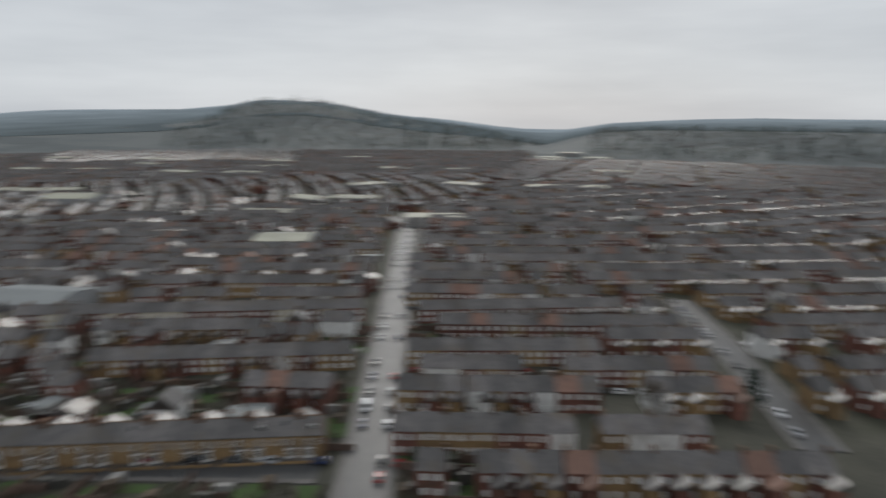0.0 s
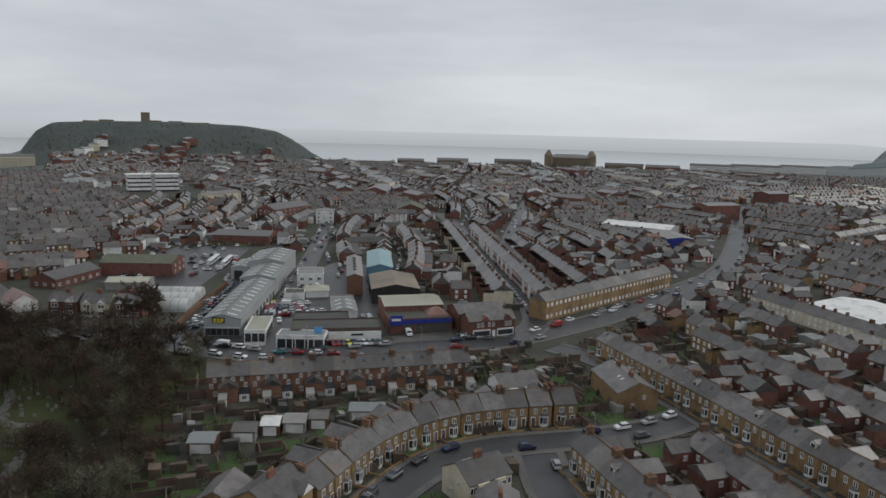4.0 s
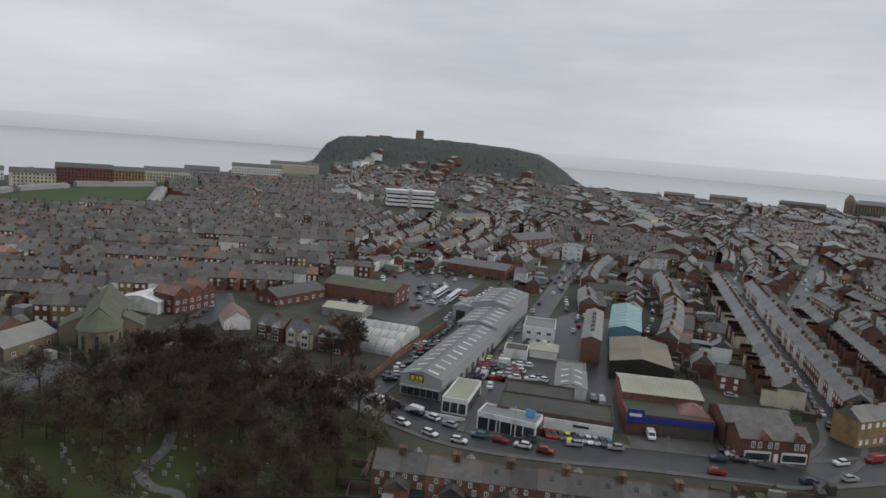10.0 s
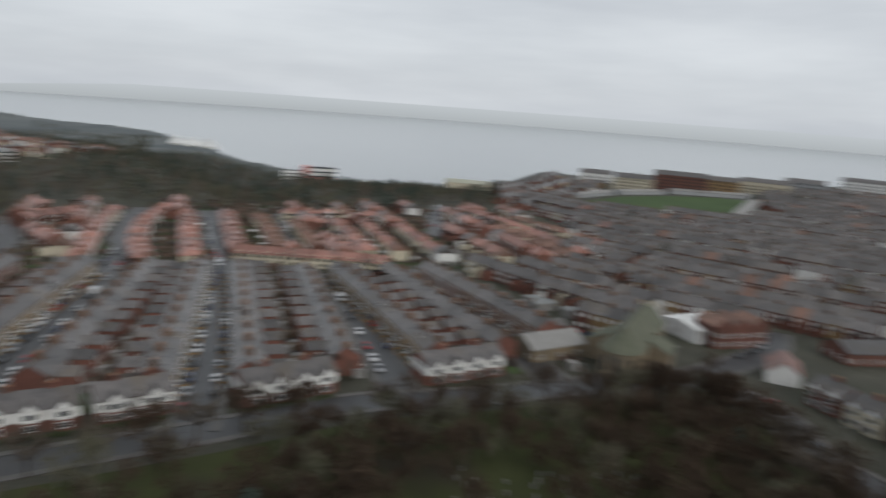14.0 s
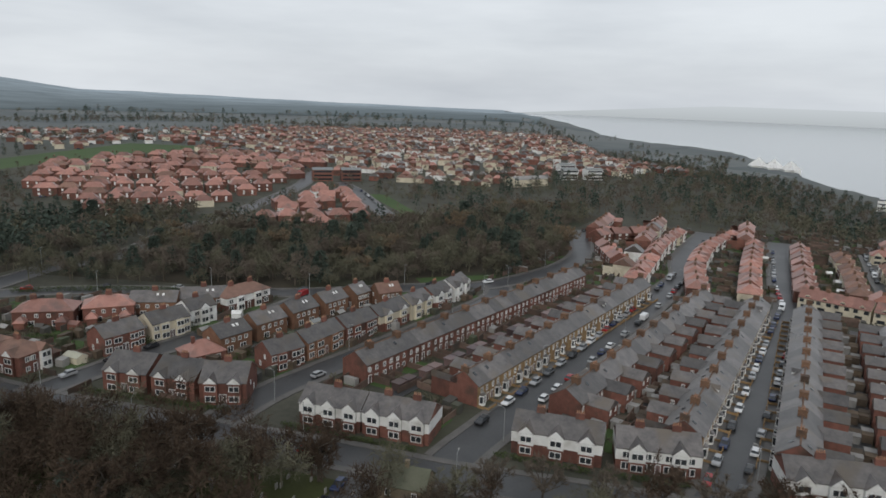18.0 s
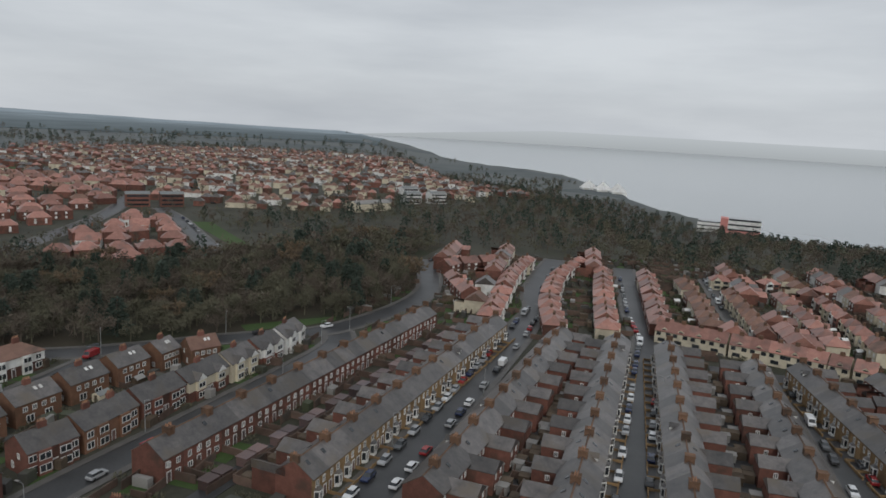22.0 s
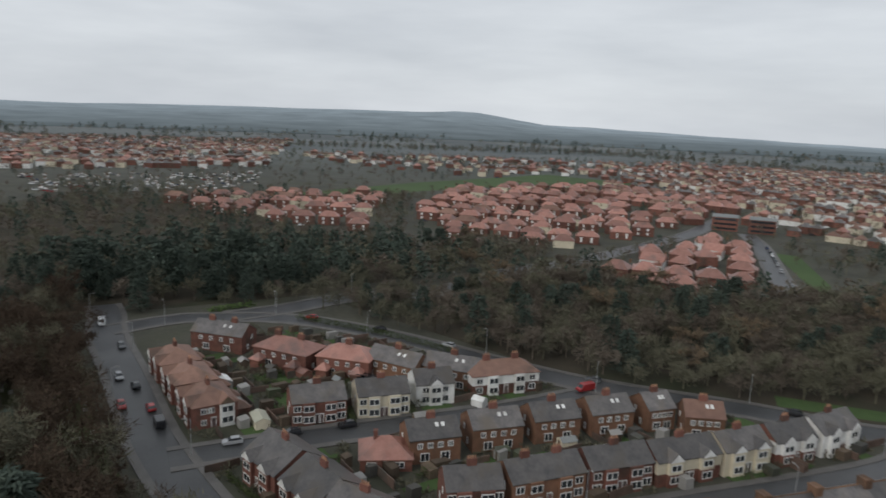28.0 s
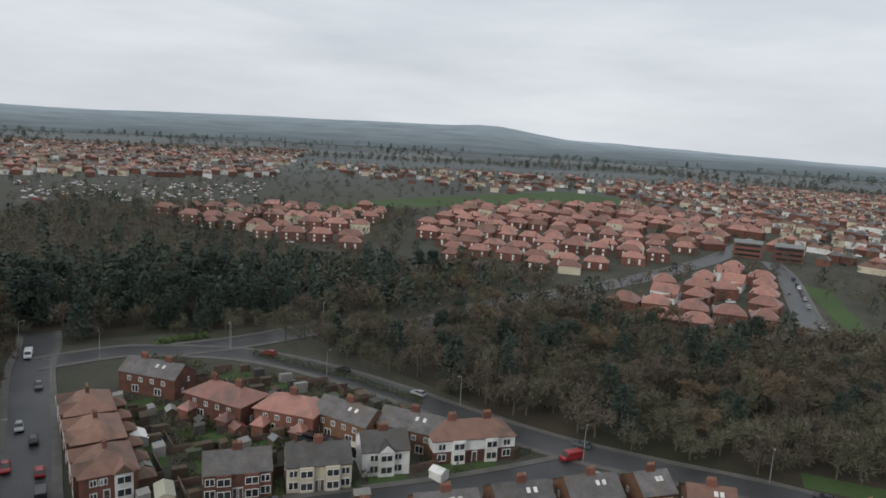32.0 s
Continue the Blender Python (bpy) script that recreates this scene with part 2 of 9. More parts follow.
# ---- the land, the sea and the distance ----
COAST = [(-16, 2500), (-10, 1900), (-5, 1420), (3, 1400), (12, 1450), (20, 1400), (25, 1500), (28, 1900), (36, 2050), (44, 2000), (47, 1700), (50, 1350),
         (55, 1060), (62, 930), (68, 890), (74, 930), (79, 930), (85.5, 895), (92.6, 902), (95.2, 1046), (99, 1160), (102, 1370), (103.6, 1520), (105.9, 1740), (108, 1850), (110.3, 1900), (114.7, 2100), (116.2, 2400), (118, 2900), (120, 3600), (124, 4900)]
SKYLINE = [(-180, 54), (-170, 42), (-162, 40), (-140, 30), (-110, 20), (-83, 18), (-76, 20), (-65, -2), (-59, -25), (-50, 0), (-36, 54), (-24, 53), (-18, 26), (-15, 8), (-13, 0), (112, 0), (118, -40), (123, -36), (135, -20), (143, -8), (150, 4), (156, 24), (162, 78), (170, 66), (180, 54)]
SEA_Z = -45.0


def table(rows, a):
    return float(np.interp(a, [r[0] for r in rows], [r[1] for r in rows]))


def step(a, b, x):
    t = min(max((x - a) / (b - a), 0), 1)
    return t * t * (3 - 2 * t)


def land_z(x, y):
    r, a = math.hypot(x, y), math.degrees(math.atan2(y, x))
    z = (table(SKYLINE, a) + 14 * noise.noise((x / 420, y / 420, 0))) * step(2300, 4300, r)
    # castle headland
    top = table([(24.8, 0), (26, 8), (27.5, 29), (29.1, 52), (31.4, 63), (36, 69), (41, 67), (45, 61), (46.1, 42), (47.2, 0)], a)
    z += top * step(1050, 1560, r)
    # wooded hill in the south
    top = table([(-62, 0), (-58, 24), (-53, 48), (-49, 70), (-46, 98), (-43, 117), (-40, 115), (-38, 106), (-36, 72), (-32, 50), (-20, 30), (-15, 0)], a)
    z += top * step(1500, 2250, r)
    # long wooded ridge beyond the southern streets
    z += table([(-112, 0), (-100, 34), (-84, 42), (-70, 42), (-66, 34), (-62, 0)], a) * step(1350, 1800, r)
    if -16 < a < 124:
        edge = table(COAST, a) * (1 + 0.02 * noise.noise((x / 90, y / 90, 3)))
        z = z + (SEA_Z - 25 - z) * step(edge - 25, edge + 60, r)
        # the land falls to the northern bays
        fall = max(step(edge * 0.52, edge - 20, r), step(max(430, edge * 0.38), max(640, edge * 0.62), r) * step(90, 95, a))
        z -= 37 * fall * (1 - step(edge - 25, edge + 60, r)) * step(72, 80, a) * (1 - step(117, 123, a))
    return z


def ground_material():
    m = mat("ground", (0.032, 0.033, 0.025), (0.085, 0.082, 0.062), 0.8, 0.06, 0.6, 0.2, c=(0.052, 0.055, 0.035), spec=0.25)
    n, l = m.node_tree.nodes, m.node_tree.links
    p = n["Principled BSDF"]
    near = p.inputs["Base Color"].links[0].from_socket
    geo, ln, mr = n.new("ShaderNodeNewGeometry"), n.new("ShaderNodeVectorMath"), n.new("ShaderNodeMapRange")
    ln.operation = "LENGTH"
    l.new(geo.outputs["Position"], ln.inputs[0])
    # haze painted into the base colour: paler, bluer ground from 650 to 1250 m
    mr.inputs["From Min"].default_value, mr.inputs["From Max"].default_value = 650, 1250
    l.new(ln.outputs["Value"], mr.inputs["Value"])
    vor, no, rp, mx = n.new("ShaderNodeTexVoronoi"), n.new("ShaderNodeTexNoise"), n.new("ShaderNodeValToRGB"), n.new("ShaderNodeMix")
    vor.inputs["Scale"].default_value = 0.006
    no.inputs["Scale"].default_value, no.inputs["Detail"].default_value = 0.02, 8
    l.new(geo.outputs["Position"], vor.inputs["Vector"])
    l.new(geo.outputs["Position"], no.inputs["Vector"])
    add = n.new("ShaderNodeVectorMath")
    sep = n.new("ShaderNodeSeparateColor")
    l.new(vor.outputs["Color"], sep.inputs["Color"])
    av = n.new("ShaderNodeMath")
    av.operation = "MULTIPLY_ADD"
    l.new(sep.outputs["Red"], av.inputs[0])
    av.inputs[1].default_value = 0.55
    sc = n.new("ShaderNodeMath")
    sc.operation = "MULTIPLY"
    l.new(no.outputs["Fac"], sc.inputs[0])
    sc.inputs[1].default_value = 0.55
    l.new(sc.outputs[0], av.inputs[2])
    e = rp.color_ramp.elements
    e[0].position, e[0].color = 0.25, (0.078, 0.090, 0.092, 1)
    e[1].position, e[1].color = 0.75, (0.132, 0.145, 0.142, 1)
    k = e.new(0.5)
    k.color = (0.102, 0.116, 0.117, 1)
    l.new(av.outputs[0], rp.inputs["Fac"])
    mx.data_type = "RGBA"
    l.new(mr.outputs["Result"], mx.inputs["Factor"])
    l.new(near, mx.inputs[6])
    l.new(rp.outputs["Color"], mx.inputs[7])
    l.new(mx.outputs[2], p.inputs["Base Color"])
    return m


def ground_mesh():
    radii = [0, 60, 150, 300, 450, 520, 580, 640, 700, 760, 830, 900] + [960 + 55 * i for i in range(18)] + [2000, 2100, 2200, 2350, 2550, 2800, 3100, 3500, 3900, 4300, 4650, 4780]
    k = 360
    verts, faces = [], []
    for r in radii:
        for i in range(k):
            a = 2 * math.pi * i / k
            x, y = r * math.cos(a), r * math.sin(a)
            verts.append((x, y, land_z(x, y) if r > 320 else 0.0))
    for j in range(len(radii) - 1):
        for i in range(k):
            i2 = (i + 1) % k
            faces.append((j * k + i, (j + 1) * k + i, (j + 1) * k + i2, j * k + i2))
    me = bpy.data.meshes.new("ground")
    me.from_pydata(verts, [], faces)
    me.polygons.foreach_set("use_smooth", [True] * len(faces))
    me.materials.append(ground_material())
    return me


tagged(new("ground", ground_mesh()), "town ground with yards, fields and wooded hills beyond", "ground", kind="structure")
sea_bm = slab([(4780 * math.cos(radians(a)), 4780 * math.sin(radians(a))) for a in range(-180, 180, 4)], SEA_Z - 2, SEA_Z)
tagged(part("water", sea_bm, SEA), "calm pale grey sea under cloud", "sea", kind="structure")


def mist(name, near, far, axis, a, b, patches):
    """Haze over the far distance, put into a glowing colour: from one tint to another along the height or the distance,
    with soft patches.
    """
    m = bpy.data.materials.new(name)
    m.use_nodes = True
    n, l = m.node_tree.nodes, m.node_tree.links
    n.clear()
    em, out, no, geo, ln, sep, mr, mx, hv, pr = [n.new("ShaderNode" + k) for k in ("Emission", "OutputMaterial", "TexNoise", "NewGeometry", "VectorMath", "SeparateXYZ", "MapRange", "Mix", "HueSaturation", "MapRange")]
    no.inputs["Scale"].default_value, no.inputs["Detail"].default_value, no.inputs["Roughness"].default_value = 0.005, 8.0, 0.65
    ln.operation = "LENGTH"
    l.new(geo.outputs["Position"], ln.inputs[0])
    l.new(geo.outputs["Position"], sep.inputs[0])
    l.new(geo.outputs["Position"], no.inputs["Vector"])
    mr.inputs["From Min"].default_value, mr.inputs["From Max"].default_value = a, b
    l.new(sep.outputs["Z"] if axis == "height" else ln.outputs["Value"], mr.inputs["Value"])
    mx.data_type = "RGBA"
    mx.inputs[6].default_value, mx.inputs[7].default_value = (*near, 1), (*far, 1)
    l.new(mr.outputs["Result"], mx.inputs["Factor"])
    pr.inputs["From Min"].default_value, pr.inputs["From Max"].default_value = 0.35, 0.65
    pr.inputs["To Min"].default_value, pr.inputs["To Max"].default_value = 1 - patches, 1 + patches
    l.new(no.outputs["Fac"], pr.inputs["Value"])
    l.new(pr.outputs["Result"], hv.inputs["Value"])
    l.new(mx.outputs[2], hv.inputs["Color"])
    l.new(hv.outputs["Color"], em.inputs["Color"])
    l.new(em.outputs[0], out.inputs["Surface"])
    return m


# a glowing band stands in for the far sea, its colour hazing upwards
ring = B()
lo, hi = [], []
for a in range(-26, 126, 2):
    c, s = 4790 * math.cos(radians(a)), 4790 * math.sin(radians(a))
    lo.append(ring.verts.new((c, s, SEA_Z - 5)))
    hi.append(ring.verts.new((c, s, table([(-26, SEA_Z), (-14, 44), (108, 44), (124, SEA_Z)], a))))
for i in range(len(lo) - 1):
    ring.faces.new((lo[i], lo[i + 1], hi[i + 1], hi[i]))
tagged(part("backdrop", ring, mist("far sea", (0.405, 0.436, 0.455), (0.485, 0.520, 0.545), "height", SEA_Z, 44, 0.0)), "glowing band for the hazy far sea up to its horizon", "backdrop", kind="structure")
# winter turf and scrub over the castle headland
V, F, k = [], [], 47
radii = [1090 + 45 * j for j in range(21)]
for r in radii:
    for i in range(k):
        a = radians(24.6 + i * 0.5)
        x, y = r * math.cos(a), r * math.sin(a)
        V.append((x, y, land_z(x, y) + (1.2 if 0 < i < k - 1 and r > 1100 else -3)))
for j in range(len(radii) - 1):
    F.extend((j * k + i, (j + 1) * k + i, (j + 1) * k + i + 1, j * k + i + 1) for i in range(k - 1))
TURF = mat("dark winter turf", (0.048, 0.060, 0.058), (0.088, 0.098, 0.088), 0.9, 0.02, 0.25, 0.3, 0.0, c=(0.070, 0.072, 0.066), spec=0.15)
me = bpy.data.meshes.new("headland")
me.from_pydata(V, [], F)
me.polygons.foreach_set("use_smooth", [True] * len(F))
me.materials.append(TURF)
tagged(new("headland", me), "dark turf and scrub of the castle headland", "headland", kind="structure")
# the far moors as a glowing sheet, with haze put into its colour
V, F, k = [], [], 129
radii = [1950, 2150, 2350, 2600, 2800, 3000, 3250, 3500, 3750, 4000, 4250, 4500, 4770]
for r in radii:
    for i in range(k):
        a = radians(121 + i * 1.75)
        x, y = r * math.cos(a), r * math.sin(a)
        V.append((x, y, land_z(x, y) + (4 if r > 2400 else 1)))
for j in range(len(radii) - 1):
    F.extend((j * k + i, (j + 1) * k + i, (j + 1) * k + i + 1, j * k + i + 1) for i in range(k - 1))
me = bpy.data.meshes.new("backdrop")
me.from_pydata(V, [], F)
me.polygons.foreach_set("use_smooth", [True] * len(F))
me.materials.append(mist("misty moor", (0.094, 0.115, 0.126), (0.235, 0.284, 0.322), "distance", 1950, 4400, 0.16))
tagged(new("backdrop", me), "far moorland fading into painted haze", "backdrop", kind="structure")

# ---- houses ----
def lattice(w, h, t=0.14):
    """A window frame with a middle bar as one piece, and the glass behind it."""
    xs, zs = [-w / 2, -w / 2 + t, -t / 2, t / 2, w / 2 - t, w / 2], [0, t, h - t, h]
    bm = B()
    v = {(i, j): bm.verts.new((xs[i], 0.03, zs[j])) for i in range(6) for j in range(4)}
    fs = [bm.faces.new((v[i, j], v[i + 1, j], v[i + 1, j + 1], v[i, j + 1])) for i in range(5) for j in range(3) if not (j == 1 and i in (1, 3))]
    ex = bmesh.ops.extrude_face_region(bm, geom=fs)
    bmesh.ops.translate(bm, vec=(0, -0.1, 0), verts=[e for e in ex["geom"] if isinstance(e, bmesh.types.BMVert)])
    bmesh.ops.recalc_face_normals(bm, faces=bm.faces)
    return bm


def window(parent, x, y, z, w, h, turn=0, name="window", pane=True):
    """A white framed window, proud of the wall at its outer face y; turn: degrees."""
    key = (round(w, 2), round(h, 2), pane)
    m = pose(x, y, z, 0, 0, turn)
    if key not in WINDOWS:
        bm = lattice(w, h)
        if not pane:
            k = len(bm.faces)
            box(bm, -w / 2 + 0.05, -0.02, 0.05, w / 2 - 0.05, 0.02, h - 0.05)
            bm.faces.ensure_lookup_table()
            for f in bm.faces[k:]:
                f.material_index = 1
        f = part(name, bm, WHITE, parent, "white painted window frame", m)
        if pane:
            g = part("pane", box(B(), -w / 2 + 0.05, -0.02, 0.05, w / 2 - 0.05, 0.02, h - 0.05), GLASS, f)
        else:
            g = None
            f.data.materials.append(GLASS)
        WINDOWS[key] = (f, g)
        return f
    f, g = WINDOWS[key]
    o = share(name, f, parent, m)
    if g:
        share("pane", g, o, Matrix())
    return o


WINDOWS = {}


def gable_roof(bm, x0, x1, y0, y1, ze, zr, over=0.3, thick=0.16, yr=None):
    yr = (y0 + y1) / 2 if yr is None else yr
    sf, sb = (zr - ze) / (yr - y0), (zr - ze) / (y1 - yr)
    prism(bm, [(y0 - over, ze - over * sf), (yr, zr), (y1 + over, ze - over * sb), (y1 + over, ze - over * sb + thick), (yr, zr + thick), (y0 - over, ze - over * sf + thick)], x0, x1)
    return bm


def gable_wall(bm, x0, x1, y0, y1, ze, zr, yr=None):
    yr = (y0 + y1) / 2 if yr is None else yr
    return prism(bm, [(y0, 0), (y0, ze), (yr, zr), (y1, ze), (y1, 0)], x0, x1)


def pots(parent, x, y, z, n=4, along_y=True):
    for i in range(n):
        d = (i - (n - 1) / 2) * 0.42
        m = pose(x + (0 if along_y else d), y + (d if along_y else 0), z)
        if "pot" not in WINDOWS:
            bm = B()
            bmesh.ops.create_cone(bm, cap_ends=True, segments=8, radius1=0.15, radius2=0.11, depth=0.55, matrix=Matrix.Translation((0, 0, 0.27)))
            WINDOWS["pot"] = part("chimney_pot", bm, POT, parent, "", m)
        else:
            share("chimney_pot", WINDOWS["pot"], parent, m)


def bay(parent, x, y, w, h, depth, z0=0.0, roof=SLATE):
    """A canted bay window: dwarf wall, white posts, glass and a small hipped roof."""
    s = depth
    pts = [(-w / 2, 0), (-w / 2 + s * 0.7, -s), (w / 2 - s * 0.7, -s), (w / 2, 0)]

    def shell(scale, za, zb, rise=0.0):
        bm = B()
        a = [bm.verts.new((px * scale, py * scale, za)) for px, py in pts]
        b = [bm.verts.new((px * (scale if not rise else 0.8), (py * scale if not rise else py * 0.1), zb)) for px, py in pts]
        for i in range(4):
            bm.faces.new((a[i], a[(i + 1) % 4], b[(i + 1) % 4], b[i]))
        bm.faces.new(a[::-1])
        bm.faces.new(b)
        bmesh.ops.recalc_face_normals(bm, faces=bm.faces)
        return bm

    key = ("bay", round(w, 2), round(h, 2), round(depth, 2), roof.name)
    m = pose(x, y, z0)
    if key not in WINDOWS:
        base = part("bay_window", shell(1.0, 0, 0.75), WHITE, parent, "white painted bay window", m)
        g = part("pane", shell(0.96, 0.75, h - 0.25), GLASS, base)
        bm = shell(1.04, h - 0.3, h)
        for i in range(4):
            px, py = pts[i]
            box(bm, px - 0.07, py - 0.07 if i in (1, 2) else py - 0.1, 0.75, px + 0.07, py + 0.07, h - 0.28)
        box(bm, -0.05, -s - 0.03, 0.75, 0.05, -s + 0.05, h - 0.28)
        f = part("bay_frame", bm, WHITE, base)
        r = part("bay_roof", shell(1.1, h, h + 0.5, 1), roof, base)
        WINDOWS[key] = (base, g, f, r)
        return
    base, g, f, r = WINDOWS[key]
    o = share("bay_window", base, parent, m)
    o["label"] = "white painted bay window"
    share("pane", g, o, Matrix())
    share("bay_frame", f, o, Matrix())
    share("bay_roof", r, o, Matrix())


def plain_bay(parent, x, y):
    """A bay window in one mesh, for the houses further off."""
    m = pose(x, y, 0)
    if "plain_bay" not in WINDOWS:
        bm = B()
        line = [(-1.1, 0), (-0.99, -0.16), (-0.66, -0.64), (-0.55, -0.8), (-0.43, -0.8), (-0.06, -0.8), (0.06, -0.8), (0.43, -0.8), (0.55, -0.8), (0.66, -0.64), (0.99, -0.16), (1.1, 0)]
        rings = [[bm.verts.new((px * q, py * q, z)) for px, py in line] for z, q in ((0, 1.0), (0.8, 1.0), (0.8, 0.96), (2.35, 0.96), (2.35, 1.03), (2.7, 1.03), (2.72, 1.08), (3.2, 0.5))]
        for k, (lo_, hi_) in enumerate(zip(rings, rings[1:])):
            for i in range(len(line) - 1):
                f = bm.faces.new((lo_[i], lo_[i + 1], hi_[i + 1], hi_[i]))
                f.material_index = 2 if k == 6 else 1 if k == 2 and i in (1, 4, 6, 9) else 0
        bm.faces.new(rings[-1]).material_index = 2
        o = part("bay_window", bm, WHITE, parent, "white painted bay window", m)
        o.data.materials.append(GLASS)
        o.data.materials.append(SLATE)
        WINDOWS["plain_bay"] = o
        return
    share("bay_window", WINDOWS["plain_bay"], parent, m)["label"] = "white painted bay window"


def dormer(parent, w, d, ze, zr):
    """A small gabled dormer on the front slope."""
    bm = B()
    y0, y1, z0 = d * 0.14, d * 0.42, ze + (zr - ze) * 0.24
    prism(bm, [(-0.75, z0 - 0.3), (-0.75, z0 + 1.15), (0, z0 + 1.75), (0.75, z0 + 1.15), (0.75, z0 - 0.3)], -y1, -y0)
    bmesh.ops.rotate(bm, verts=bm.verts, matrix=Matrix.Rotation(radians(-90), 3, "Z"))
    bmesh.ops.recalc_face_normals(bm, faces=bm.faces)
    xs = [v.co.x for v in bm.verts]
    ys = [v.co.y for v in bm.verts]
    bmesh.ops.translate(bm, verts=bm.verts, vec=(w / 2 - (min(xs) + max(xs)) / 2, y0 - min(ys), 0))
    dm = part("dormer", bm, WHITE, parent, "white dormer on the roof")
    part("pane", box(B(), w / 2 - 0.5, y0 - 0.06, z0 + 0.1, w / 2 + 0.5, y0 - 0.02, z0 + 1.0), GLASS, dm)
    bm = B()
    for s in (-1, 1):
        v = [bm.verts.new(p) for p in ((w / 2, y0 - 0.15, z0 + 1.85), (w / 2, y1 + 0.4, z0 + 1.85), (w / 2 + s * 0.95, y1 + 0.1, z0 + 1.1), (w / 2 + s * 0.95, y0 - 0.15, z0 + 1.1))]
        bm.faces.new(v)
    ex = bmesh.ops.extrude_face_region(bm, geom=bm.faces[:])
    bmesh.ops.translate(bm, vec=(0, 0, -0.08), verts=[e for e in ex["geom"] if isinstance(e, bmesh.types.BMVert)])
    bmesh.ops.recalc_face_normals(bm, faces=bm.faces)
    part("dormer_roof", bm, SLATE, dm)


def door(parent, x, y, turn=0):
    m = pose(x, y, 0.15, 0, 0, turn)
    if "door" not in WINDOWS:
        bm = box(B(), -0.45, -0.05, 0, 0.45, 0.02, 2.05)
        box(bm, -0.3, -0.07, 1.2, 0.3, -0.04, 1.9)
        box(bm, -0.3, -0.07, 0.2, 0.3, -0.04, 0.95)
        d = part("door", bm, DOORPAINT, parent, "", m)
        bm = B()
        for q in ((-0.58, 0, -0.45, 2.3), (0.45, 0, 0.58, 2.3), (-0.58, 2.1, 0.58, 2.3)):
            box(bm, q[0], -0.08, q[1], q[2], 0.03, q[3])
        f = part("door_frame", bm, WHITE, d)
        WINDOWS["door"] = (d, f)
        return
    d, f = WINDOWS["door"]
    o = share("door", d, parent, m)
    share("door_frame", f, o, Matrix())


